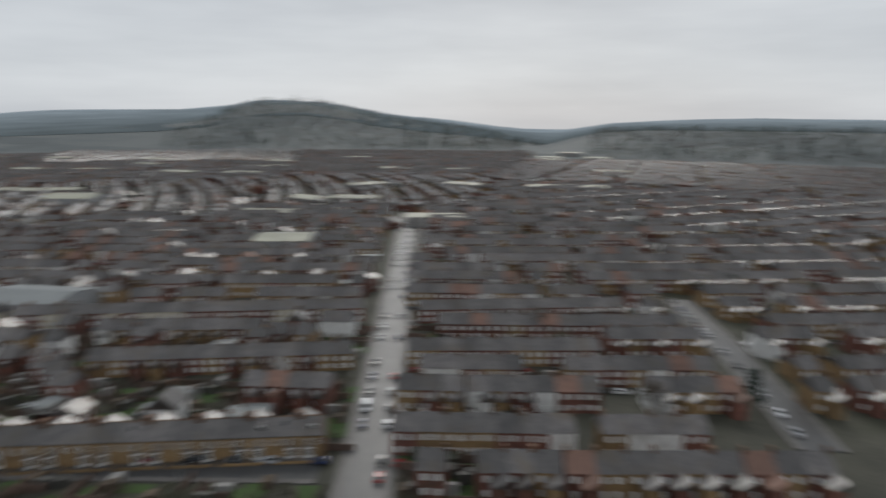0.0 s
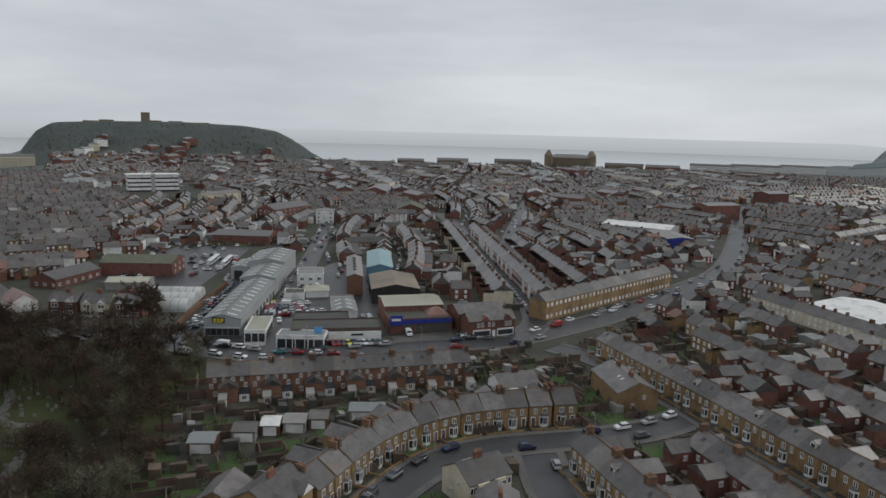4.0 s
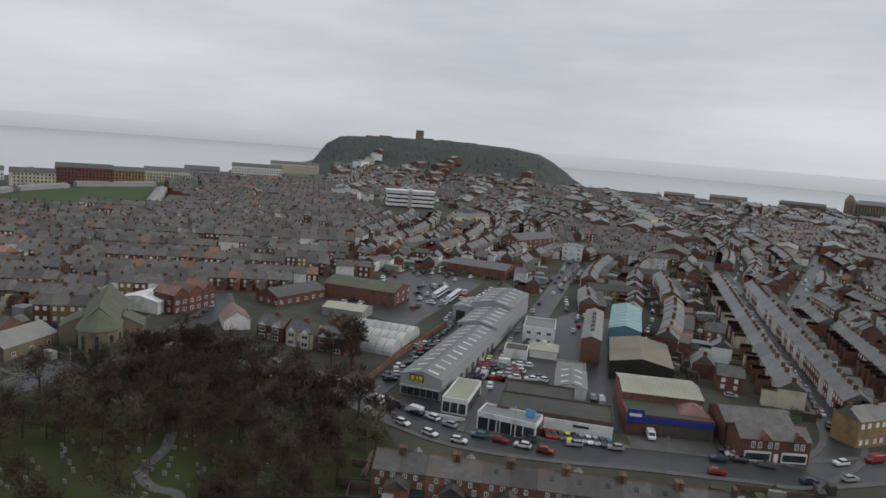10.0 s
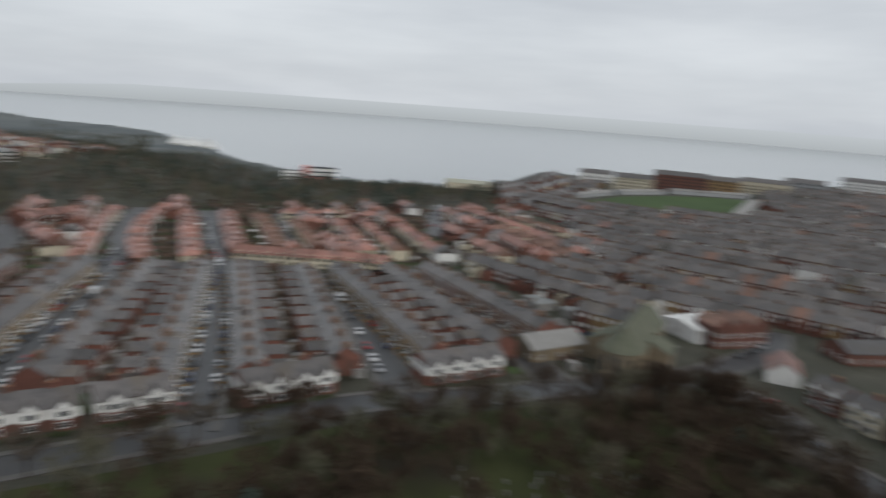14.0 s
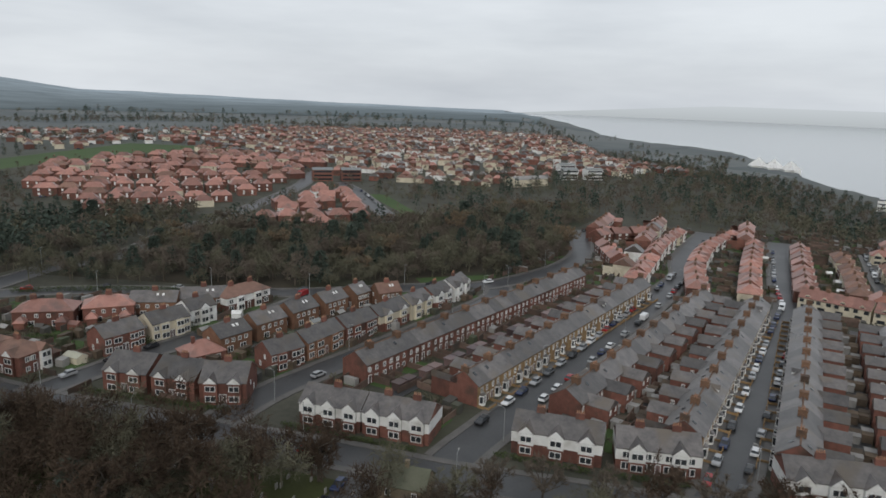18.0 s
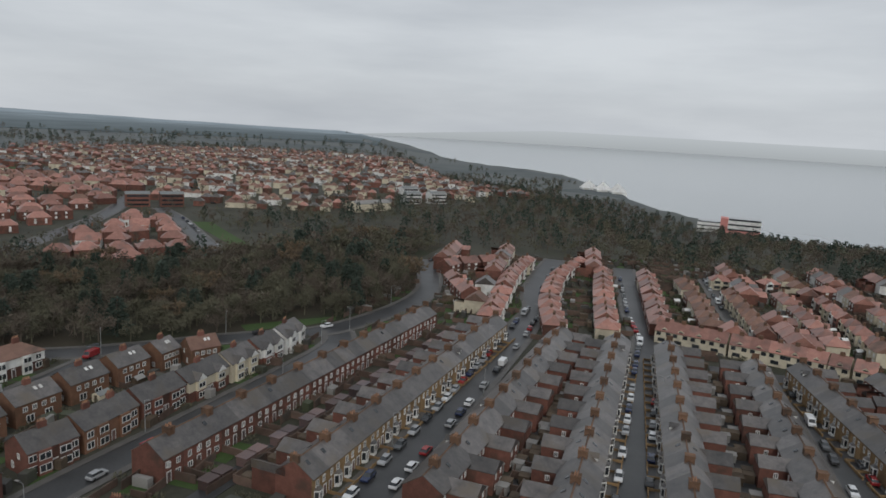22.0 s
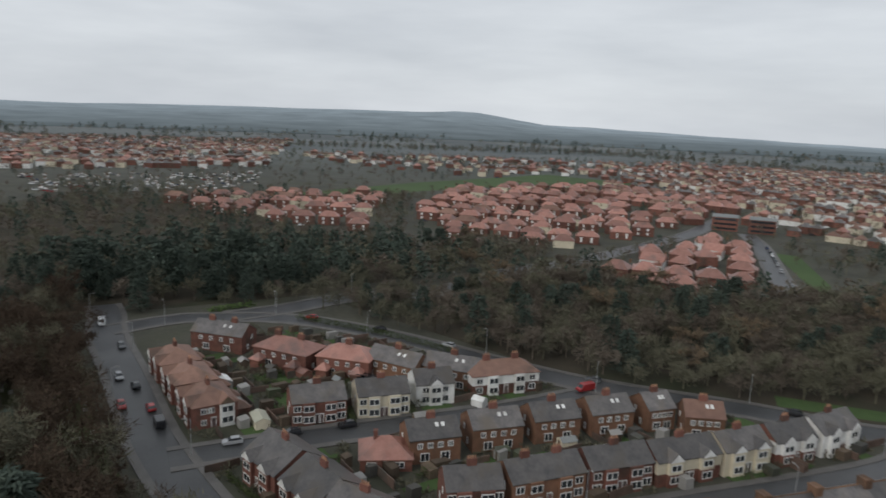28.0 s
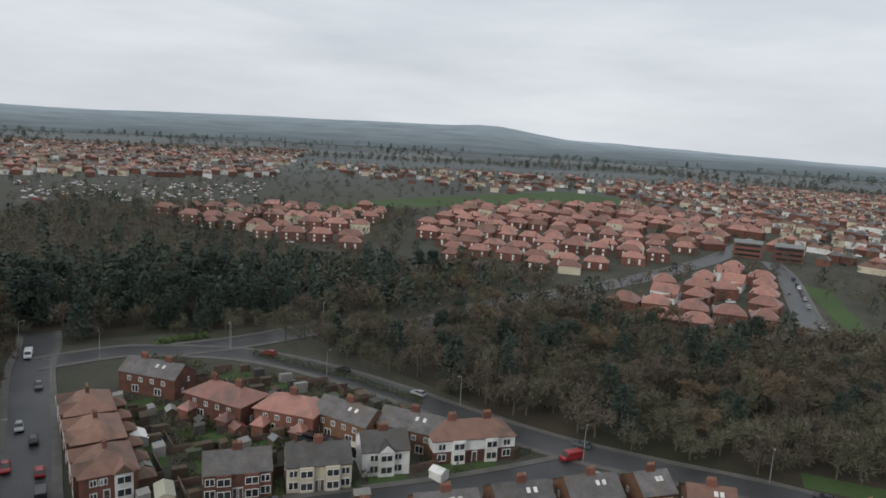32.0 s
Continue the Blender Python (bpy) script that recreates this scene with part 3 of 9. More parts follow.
def terrace_house(w, front=BUFFBRICK, wall=REDBRICK, roof=SLATE, ze=5.3, zr=8.0, d=8.0, flip=False, detail=2, label="", baywin=True, wing=True, rooflight=False, garden=True, dorm=False, lean=False):
    """A house of a terrace: x along the row, front at y = 0, back at y = d. detail 2: near, 1: middle distance."""
    th = new("terraced_house")
    tagged(th, label or "brick terraced house with slate roof and bay window", "house")
    X = (lambda v: w - v) if flip else (lambda v: v)

    def xb(bm, x0, y0, z0, x1, y1, z1):
        return box(bm, min(X(x0), X(x1)), y0, z0, max(X(x0), X(x1)), y1, z1)

    bm = gable_wall(B(), 0.0, w, 0.0, d, ze, zr)
    ow, od, oe = (w * 0.46, 3.0, ze - 2.2) if lean else (w * 0.56, 5.4, ze - 0.8)
    if wing:
        xb(bm, 0.02, d - 0.02, 0, ow, d + od, oe)
    part("wall", bm, wall, th)
    if front is not wall:
        part("front_wall", box(B(), 0.0, -0.12, 0, w, -0.004, ze - 0.02), front, th)
    bm = gable_roof(B(), -0.01, w + 0.01, -0.1, d, ze, zr)
    k = len(bm.faces)
    ym = (d - 0.1) / 2
    prism(bm, [(ym - 0.2, zr + 0.08), (ym, zr + 0.26), (ym + 0.2, zr + 0.08)], -0.01, w + 0.01)
    bm.faces.ensure_lookup_table()
    for f in bm.faces[k:]:
        f.material_index = 1
    part("roof", bm, roof, th).data.materials.append(STACK)
    if wing:
        bm = B()
        a, b = sorted((X(0.0), X(ow)))
        hi, lo = (oe + 1.7, oe + 0.05) if not flip else (oe + 0.05, oe + 1.7)
        # a lean-to roof that falls away from the party wall
        v = [bm.verts.new(p) for p in ((a, d - 2.2, hi), (b, d - 2.2, lo), (b, d + od + 0.2, lo), (a, d + od + 0.2, hi), (a, d - 2.2, hi - 1.75 if not flip else hi - 0.15), (b, d - 2.2, lo - 0.15 if not flip else lo - 1.75), (b, d + od + 0.2, lo - 0.15 if not flip else lo - 1.75), (a, d + od + 0.2, hi - 1.75 if not flip else hi - 0.15))]
        for f in ((0, 1, 2, 3), (7, 6, 5, 4), (0, 4, 5, 1), (1, 5, 6, 2), (2, 6, 7, 3), (3, 7, 4, 0)):
            bm.faces.new([v[i] for i in f])
        bmesh.ops.recalc_face_normals(bm, faces=bm.faces)
        part("rear_roof", bm, roof, th)
    cx = X(0.43)
    bm = box(B(), cx - 0.35, d / 2 - 0.95, zr - 0.9, cx + 0.35, d / 2 + 0.95, zr + 1.25)
    box(bm, cx - 0.42, d / 2 - 1.02, zr + 1.05, cx + 0.42, d / 2 + 1.02, zr + 1.2)
    ch = part("chimney", bm, STACK, th)
    if detail >= 2:
        pots(ch, cx, d / 2, zr + 1.25, 2)
    if detail >= 1:
        window(th, X(w * 0.32), -0.12, 3.1, 1.1, 1.45, pane=detail > 1)
        window(th, X(w * 0.74), -0.12, 3.1, 0.9, 1.45, pane=detail > 1)
    if detail == 1:
        if baywin:
            plain_bay(th, X(w * 0.34), -0.12)
        else:
            window(th, X(w * 0.34), -0.12, 0.75, 1.9, 1.7, pane=False)
        window(th, X(w * 0.78), d, 3.0, 0.9, 1.3, 180, pane=False)
    if detail >= 2:
        if baywin:
            bay(th, X(w * 0.34), -0.12, 2.2, 2.7, 0.8)
        else:
            window(th, X(w * 0.34), -0.12, 0.8, 1.4, 1.5)
        door(th, X(w * 0.82), -0.12)
        window(th, X(w * 0.8), d, 3.3, 0.9, 1.3, 180)
        if wing:
            window(th, X(ow * 0.5), d + od, 2.9, 0.9, 1.2, 180)
            window(th, X(ow * 0.5), d + od, 0.7, 1.1, 1.2, 180)
            bm = B()
            xb(bm, 0.05, d + od + 4.3, 0, w - 0.05, d + od + 4.5, 1.8)
            xb(bm, 0.0, d + od + 0.05, 0, 0.16, d + od + 4.3, 1.8)
            part("yard_wall", bm, YARDBRICK, th)
    if lean and detail >= 1:
        window(th, X(w * 0.6), d + 0.02, 0.9, 1.0, 1.3, 180, pane=False)
        window(th, X(w * 0.62), d + 0.02, ze - 1.5, 0.8, 1.1, 180, pane=False)
        window(th, X(w * 0.22), d + 0.02, ze - 1.35, 0.9, 1.1, 180, pane=False)
        y0 = d + (0.06 if flip else od + 0.06)
        x0, x1 = (ow + 0.15, w - 0.25) if flip else (0.3, ow - 0.2)
        bm = B()
        xb(bm, x0, y0, 0, x1, y0 + 2.6, 2.1)
        lt = part("lean_to", bm, WHITE if not rooflight else CREAM, th, "white painted lean-to extension")
        bm = B()
        a, b = sorted((X(x0) , X(x1)))
        prism(bm, [(y0, 2.1), (y0, 2.9), (y0 + 2.75, 2.12), (y0 + 2.75, 2.04)], a - 0.1, b + 0.1)
        part("lean_to_roof", bm, GLASS if flip else CONCRETE, lt)
        window(lt, X((x0 + x1) / 2), y0 + 2.6, 0.5, 1.2, 1.3, 180, pane=False)
    if detail >= 1 and wing and not lean:
        if flip:
            window(th, X(ow) + (-0.02 if flip else 0.02), d + 2.2, 2.7, 0.9, 1.2, -90 if flip else 90, pane=False)
        y0 = d + 1.6 + w % 1 * 1.5
        bm = B()
        xb(bm, ow + 0.5, y0, 0, w - 0.15, y0 + 2.4, 2.0)
        xb(bm, ow + 0.35, y0 - 0.15, 2.0, w - 0.05, y0 + 2.55, 2.12)
        if not flip:
            part("outhouse", bm, YARDBRICK if rooflight else CONCRETE, th, "low yard outhouse")
        else:
            bm.free()
        bm = B()
        xb(bm, 0.2, d + od + 0.4, 0, ow * 0.7, d + od + 2.6, 2.0)
        xb(bm, 0.1, d + od + 0.3, 2.0, ow * 0.75, d + od + 2.7, 2.1)
        part("shed", bm, SHEDWOOD if flip or rooflight else CONCRETE, th, "small yard shed")
    if detail >= 1 and not wing:
        for q, z, ww, hh in ((0.28, 3.1, 1.0, 1.3), (0.72, 3.1, 0.8, 1.2), (0.3, 0.8, 1.3, 1.3)):
            window(th, X(w * q), d + 0.02, z, ww, hh, 180, pane=False)
        door(th, X(w * 0.74), d + 0.02, 180)
        bm = B()
        xb(bm, 0.0, d + 0.05, 0, 0.16, d + 9.5, 1.7)
        xb(bm, 0.1, d + 9.3, 0, w - 1.2, d + 9.5, 1.7)
        part("yard_wall", bm, YARDBRICK, th)
        bm = B()
        xb(bm, 0.3, d + 6.6, 0, w * 0.62, d + 9.2, 2.1)
        xb(bm, 0.2, d + 6.4, 2.1, w * 0.66, d + 9.3, 2.25)
        part("shed", bm, DOORPAINT, th, "flat roofed yard shed")
    if detail >= 1 and front is BUFFBRICK and garden:
        bm = box(B(), 0.02, -3.3, 0, w * 0.62 if not flip else w - 0.02, -3.08, 0.75)
        box(bm, -0.1, -3.3, 0, 0.1, -0.15, 0.7)
        box(bm, X(w * 0.66) - 0.12, -3.32, 0, X(w * 0.66) + 0.12, -3.06, 1.0)
        part("garden_wall", bm, BUFFBRICK, th)
    if dorm:
        dormer(th, w, d, ze, zr)
    if rooflight:
        s = (zr - ze) / (d / 2)
        part("rooflight", box(B(), -0.4, -0.55, 0.02, 0.4, 0.55, 0.1), GLASS, th, "", Matrix.Translation((w * 0.42, d * 0.3, zr - (d * 0.2) * s + 0.17)) @ Matrix.Rotation(math.atan(s), 4, "X"))
        s = (zr - ze) / (d / 2)
        part("rooflight", box(B(), -0.4, -0.5, 0.02, 0.4, 0.5, 0.1), GLASS, th, "", Matrix.Translation((w * 0.5, d * 0.72, zr - (d * 0.22) * s + 0.17)) @ Matrix.Rotation(-math.atan(s), 4, "X"))
    return th


OCC = {}


def occupy(x, y):
    OCC.setdefault((int(x // 12), int(y // 12)), []).append((x, y))


def occupied(x, y, r):
    i, j = int(x // 12), int(y // 12)
    return any(math.hypot(x - a, y - b) < r for di in (-1, 0, 1) for dj in (-1, 0, 1) for a, b in OCC.get((i + di, j + dj), ()))


FAR_SPOTS = {}
NEAR_LINE = [(-45, -55), (0, -42), (40, -15), (25, 25), (5, 75), (-22, 96)]


def far_off(x, y):
    """How far a place lies from the middle of the quarter."""
    return min(math.hypot(x - a, y - b) for a, b in NEAR_LINE)


def terrace(p, q, w=5.2, group="", skip=(), most=2, **kw):
    """A row of houses whose ridge runs from p to q; the fronts face to the right of that way."""
    p, q = Vector(p), Vector(q)
    n = max(2, round((q - p).length / w))
    w = (q - p).length / n
    u = (q - p).normalized()
    a = math.degrees(math.atan2(u.y, u.x))
    left = Vector((-u.y, u.x))
    d = kw.get("d", 8.0)
    protos = {}
    for i in range(n):
        if i in skip:
            continue
        o = p + u * (w * i) - left * (d / 2)
        dist = far_off(o.x, o.y)
        for fx, fy in ((0.5, 0.5), (0.5, -0.3), (0.3, 1.2 if kw.get("wing", True) else 0.5)):
            c = o + u * w * fx + left * d * fy
            occupy(c.x, c.y)
        if dist > 168:
            key = (kw.get("wall", REDBRICK).name if random.random() < 0.5 else kw.get("front", BUFFBRICK).name)
            FAR_SPOTS.setdefault(key, []).append((o.x, o.y, radians(a), w * 0.995, d, kw.get("ze", 5.3), kw.get("zr", 8.0), random))
            continue
        lod = min(most, 2 if dist < 78 else 1 if dist < 215 else 0)
        key = (i % 2, random.random() < 0.3, lod, random.random() < 0.09 and lod > 0)
        m = pose(o.x, o.y, 0, 0, 0, a)
        if key not in protos:
            protos[key] = terrace_house(w, flip=bool(i % 2), rooflight=key[1], detail=lod, dorm=key[3], **kw)
            protos[key].matrix_basis = m
            if group:
                protos[key]["group"] = group
        else:
            copy_thing(protos[key], m)


tl = "brick terraced house under a wet slate roof"
NORTH = [((-91.1, 245), (-85.3, 121), ORANGEBRICK, REDBRICK, "first row"), ((-57.4, 130), (-66.4, 249), BUFFBRICK, REDBRICK, "second row"), ((-43.2, 250), (-34.5, 138), REDBRICK, REDBRICK, "third row"),
         ((-8.5, 141), (-26, 254), BUFFBRICK, REDBRICK, "fourth row"), ((-10.5, 256), (12.5, 146), BUFFBRICK, REDBRICK, "fifth row"), ((35, 158), (14.5, 253), REDBRICK, REDBRICK, "sixth row"),
         ((27, 258), (60, 166), BUFFBRICK, REDBRICK, "seventh row"), ((80, 174), (47, 262), REDBRICK, REDBRICK, "eighth row"), ((63, 266), (97, 190), ORANGEBRICK, REDBRICK, "ninth row")]
for p, q, f, wl_, g in NORTH:
    terrace(p, q, 5.4, front=f, wall=wl_, group="houses of the " + g, label=tl, wing=g != "first row")
terrace((188.4, -47), (104.8, -108), 5.4, front=BUFFBRICK, group="houses of the long buff terrace", label="buff brick terraced house with white bay window")
terrace((104, -108.5), (52.7, -158), 5.4, front=BUFFBRICK, group="houses of the long buff terrace", label="buff brick terraced house with white bay window")
terrace((106, -48.5), (73, -71), 5.4, front=BUFFBRICK, group="houses of the inner terrace", label="buff brick terraced house with white bays and slate roof")
terrace((87.3, -91), (116, -72), 5.4, front=REDBRICK, group="houses of the back terrace", label=tl, most=1)
terrace((141.9, -119), (207, -77), 5.4, front=BUFFBRICK, group="houses of the second buff terrace", label=tl)
terrace((87, -200), (141, -147), 5.4, front=BUFFBRICK, group="houses of the second buff terrace", label=tl, most=1)
terrace((277, -104), (212, -150), 5.4, front=CREAM, wall=CREAM, group="houses of the cream terrace", label="cream rendered terraced house with slate roof", most=1)
terrace((209, -152), (120.5, -238), 5.4, front=CREAM, group="houses of the cream terrace", label="cream fronted terraced house with slate roof", most=1)
terrace((76, -212.9), (31, -250), 5.4, front=BUFFBRICK, group="houses of the south terrace", label=tl, most=1)
terrace((47, -302), (103, -249), 5.4, front=REDBRICK, group="houses of the south back terrace", label=tl, most=1)
terrace((149.5, -10), (112.5, 51), 5.4, front=ORANGEBRICK, wall=ORANGEBRICK, ze=6.2, zr=8.6, lean=True, group="houses of the red terrace", label="orange brick terraced house with rear wing and white lean-to")
# the crescent
cres = smooth_line([(68.5, -3.2), (82.1, -4.8), (92, -6.6), (99.5, -9.6), (107, -14.4), (114, -21), (122, -33), (129.8, -48)], 20)
run, last, spots = 0.0, cres[0], [cres[0]]
for c in cres[1:]:
    run += (c - last).length
    last = c
    if run >= 5.6:
        spots.append(c.copy())
        run = 0.0
protos = {}
for i in range(len(spots) - 1):
    a, b = spots[i], spots[i + 1]
    u = b - a
    m = pose(a.x, a.y, 0, 0, 0, math.degrees(math.atan2(u.y, u.x)))
    if i % 2 not in protos:
        protos[i % 2] = terrace_house(5.75, front=BUFFBRICK, wall=BUFFBRICK, flip=bool(i % 2), label="buff stone crescent house with bay window")
        protos[i % 2].matrix_basis = m
        protos[i % 2]["group"] = "houses of the crescent"
    else:
        copy_thing(protos[i % 2], m)


# ---- roads, pavements and greens ----
def road(name, points, width, label, z=0.10, kerb=1.8):
    """A carriageway, with raised footways on both sides where kerb gives their width."""
    line = smooth_line(points, 6)
    if kerb:
        tagged(new("pavement", ribbon_edge(line, width / 2 + kerb, width / 2, z1=z + 0.12)), "grey paved footway with kerb", "pavement", kind="structure")
    return tagged(part(name, ribbon(line, width, -0.1, z), ASPHALT), label, "road", kind="structure")


def ribbon_edge(line, outer, inner, z0=-0.1, z1=0.22):
    """The two footways on either side of a road, as one sheet."""
    bm = B()
    for s in (1, -1):
        rows = []
        for i, q in enumerate(line):
            d = (line[min(i + 1, len(line) - 1)] - line[max(i - 1, 0)]).normalized()
            nrm = Vector((-d.y, d.x)) * s
            a, b = q + nrm * inner, q + nrm * outer
            rows.append([bm.verts.new((v.x, v.y, z)) for v, z in ((a, z0), (a, z1), (b, z1), (b, z0))])
        for a, b in zip(rows, rows[1:]):
            for i in range(3):
                bm.faces.new((a[i], a[i + 1], b[i + 1], b[i]))
    bmesh.ops.recalc_face_normals(bm, faces=bm.faces)
    me = bpy.data.meshes.new("pavement")
    bm.to_mesh(me)
    bm.free()
    me.materials.append(PAVING)
    return me


ROADS = [
    ([(-250, 29), (-236, 33), (-216, 36.7), (-175, 49), (-137.7, 60), (-93.6, 78.5), (-61.4, 93), (-39, 102), (-15, 114), (10, 126), (38, 141), (70, 148), (105.7, 159), (134, 166)], 8.2, "wet grey main road beside the cemetery"),
    ([(134, 166), (150, 176), (172, 192), (185, 212)], 8.0, "wet side road past the church"),
    ([(134, 166), (146, 145), (143, 122), (148, 103), (146, 86)], 8.0, "wet road beside the cemetery trees"),
    ([(146.5, 92), (145, 72), (146.5, 54), (155, 37), (169, 17), (182, -3), (192, -16), (238, -46), (298, -73), (402, -105), (749, -146)], 10.5, "wet shopping street"),
    ([(-42, 106), (-44, 120), (-52, 190), (-59.8, 250), (-63, 268), (-65, 284), (-68, 297), (-77, 318), (-86, 356), (-94, 400)], 8.5, "wet terrace street with parked cars"),
    ([(4, 124), (2, 140), (-6, 190), (-17, 258), (-20, 276), (-30, 305), (-39, 337), (-57, 402)], 8.5, "wet terrace street with parked cars"),
    ([(50, 147), (44, 175), (30, 240), (22, 266)], 8.0, "wet terrace street with parked cars"),
    ([(92, 156), (84, 190), (58, 262), (54, 280)], 8.0, "wet terrace street with parked cars"),
    ([(-90, 84), (-95.5, 105), (-98.5, 150), (-103, 205), (-112, 222)], 7.5, "wet street of brick houses"),
    ([(-134, 62), (-138, 84), (-141, 105), (-145, 135), (-151, 162)], 7.0, "wet street of brick houses"),
    ([(-221, 36), (-229, 51), (-231, 62), (-226, 90), (-205, 118), (-166, 153), (-150, 172), (-134.7, 195), (-115, 222), (-111, 271), (-123, 309), (-150, 350)], 8.0, "wet road along the woods"),
    ([(-231.5, 70), (-238, 88), (-250, 110), (-252, 122), (-256, 148), (-287, 189), (-313, 242), (-380, 343), (-450, 420)], 9.0, "wet road through the woods"),
    ([(-232, 293), (-265, 313), (-333, 359), (-380, 385)], 8.0, "road beside a grass bank"),
    ([(52, -9.5), (68, -11), (81, -12.6), (94, -16.6), (102, -21.5), (108.5, -28.5), (115, -39), (122.5, -52), (132, -63), (143, -72)], 8.0, "wet curved street below the crescent"),
    ([(110, -37), (96, -41.8), (85, -46.5), (75, -52), (60, -62), (46, -74)], 8.0, "wet side street with parked cars"),
    ([(188, -30), (175, -50), (130, -84), (108, -102), (46, -150)], 8.0, "wet street below the long buff terrace"),
    ([(20, -128), (31.4, -148), (96, -226), (192, -341), (300, -470)], 9.0, "wet straight road lined with cars"),
    ([(-36, -228), (-3, -279), (40, -340)], 8.0, "wet side road"),
    ([(192, -16), (226, -18), (300, 12), (445, 74), (530, 115)], 8.0, "wet street between terraces"),
    ([(147, 86), (160, 91.5), (190, 102.5), (226, 115.5), (240, 127), (318.6, 152.6)], 6.0, "wet works lane with parked cars"),
    ([(150, 52), (163, 57.5), (176, 62.8), (190, 71), (207, 80.5), (364, 143), (516, 210)], 6.4, "wet street beside the long warehouse"),
    ([(316, 12), (358, 23), (679, 66)], 8.0, "wet street between terraces"),
    ([(-22, 152), (-30, 205), (-40, 264)], 5.0, "wet back lane"),
    ([(25, 150), (19, 173), (4, 262)], 5.0, "wet back lane"),
    ([(-72, 118), (-76, 180), (-80, 250)], 4.5, "wet back lane"),
    ([(8, 310), (-2, 348), (-15, 402)], 6.0, "wet street between red roofed houses"),
    ([(76, 360), (78.5, 409), (87, 476)], 9.0, "wide wet road by the northern wood"),
    ([(-52, 93), (-48, 82.5), (-44.8, 75.7), (-40.6, 66.7), (-34, 50)], 6.0, "wet lane into the cemetery"),
]
for i, (pts, wd, lab) in enumerate(ROADS):
    road("road", pts, wd, lab, z=0.10 + 0.004 * i, kerb=0 if "lane" in lab else 1.8)
GREENS = [
    ("cemetery_grass", [(-238, 20), (-216, 27), (-175, 40), (-137, 51), (-93, 69), (-60, 84), (-37, 93), (12, 116), (40, 132), (70, 139), (105, 149), (132, 155), (138, 136), (139, 112), (140, 96), (139, 74), (130, 60), (110, 55), (92, 45), (72, 35), (56, 22), (40, 8), (10, -8), (-60, -20), (-140, -10), (-230, 0)], GRASS, "rough cemetery grass under bare trees"),
    ("wood_floor", [(-245, 108), (-168, 158), (-139, 196), (-119, 226), (-116, 275), (-128, 312), (-152, 352), (-160, 400), (-200, 410), (-240, 340), (-232, 288), (-242, 235), (-270, 205), (-288, 184), (-262, 150)], LITTER, "dark leaf litter under the park trees"),
    ("wood_floor", [(-240, 20), (-244, 50), (-252, 82), (-258, 104), (-276, 130), (-296, 158), (-335, 156), (-420, 100), (-500, 55), (-560, -60), (-430, -100), (-300, -70)], LITTER, "dark leaf litter under the pine wood"),
    ("park_grass", [(-136, 204), (-124, 222), (-120, 232), (-123, 236), (-130, 226), (-142, 208)], LAWN, "wet green grass at the wood's edge"),
    ("cricket_field", [(182, 512), (209, 508), (303, 481), (345, 545), (382, 597), (405, 630), (366, 638), (320, 629), (262, 601), (222, 562)], LAWN, "mown green cricket field"),
    ("playing_field", [(-575, 104), (-677, 230), (-803, 429), (-690, 505), (-680, 400), (-645, 290), (-563, 150)], LAWN, "long green playing field"),
    ("verge", [(-69, 270), (-72, 292), (-80, 312), (-84, 308), (-79, 290), (-75, 268)], LAWN, "green verge beside the road"),
    ("verge", [(-44.6, 343.5), (-57.9, 408), (-61.2, 406), (-47.7, 340.8)], LAWN, "narrow green verge beside the road"),
    ("bank", [(-320, 356), (-250, 316), (-238, 300), (-230, 303), (-246, 325), (-310, 364)], LAWN, "green grass bank"),
    ("lawn", [(74.2, 28), (75.9, 14.4), (82.6, 16.8), (80.8, 26.4)], LAWN, "small green garden lawn"),
]
for i, (nm, pts, m_, lab) in enumerate(GREENS):
    tagged(part(nm, slab(pts, -0.2, 0.05 + 0.004 * i), m_), lab, "grass", kind="structure")
HARD = [
    ("works_yard", [(207, 182), (214, 128), (290, 154), (318, 165), (300, 202)], ASPHALT, "wet works yard with vehicles"),
    ("works_yard", [(150, 80), (160, 60), (182, 24), (204, 10), (226, 30), (290, 70), (300, 100), (250, 100), (210, 86)], ASPHALT, "wet yard of the trading estate"),
    ("forecourt", [(180, 25), (194, 7.5), (178.5, -0.5), (164.6, 15)], PAVING, "wet brown paved forecourt"),
]
for i, (nm, pts, m_, lab) in enumerate(HARD):
    tagged(part(nm, slab(pts, -0.2, 0.082 + 0.003 * i), m_), lab, "paving", kind="structure")

tagged(part("path", ribbon(smooth_line([(97, 101), (91, 94), (82.5, 88), (80.5, 81), (82.5, 75), (78, 70), (70, 67), (58, 60)], 8), 2.4, -0.1, 0.11), PAVING), "pale curving cemetery path", "path", kind="structure")


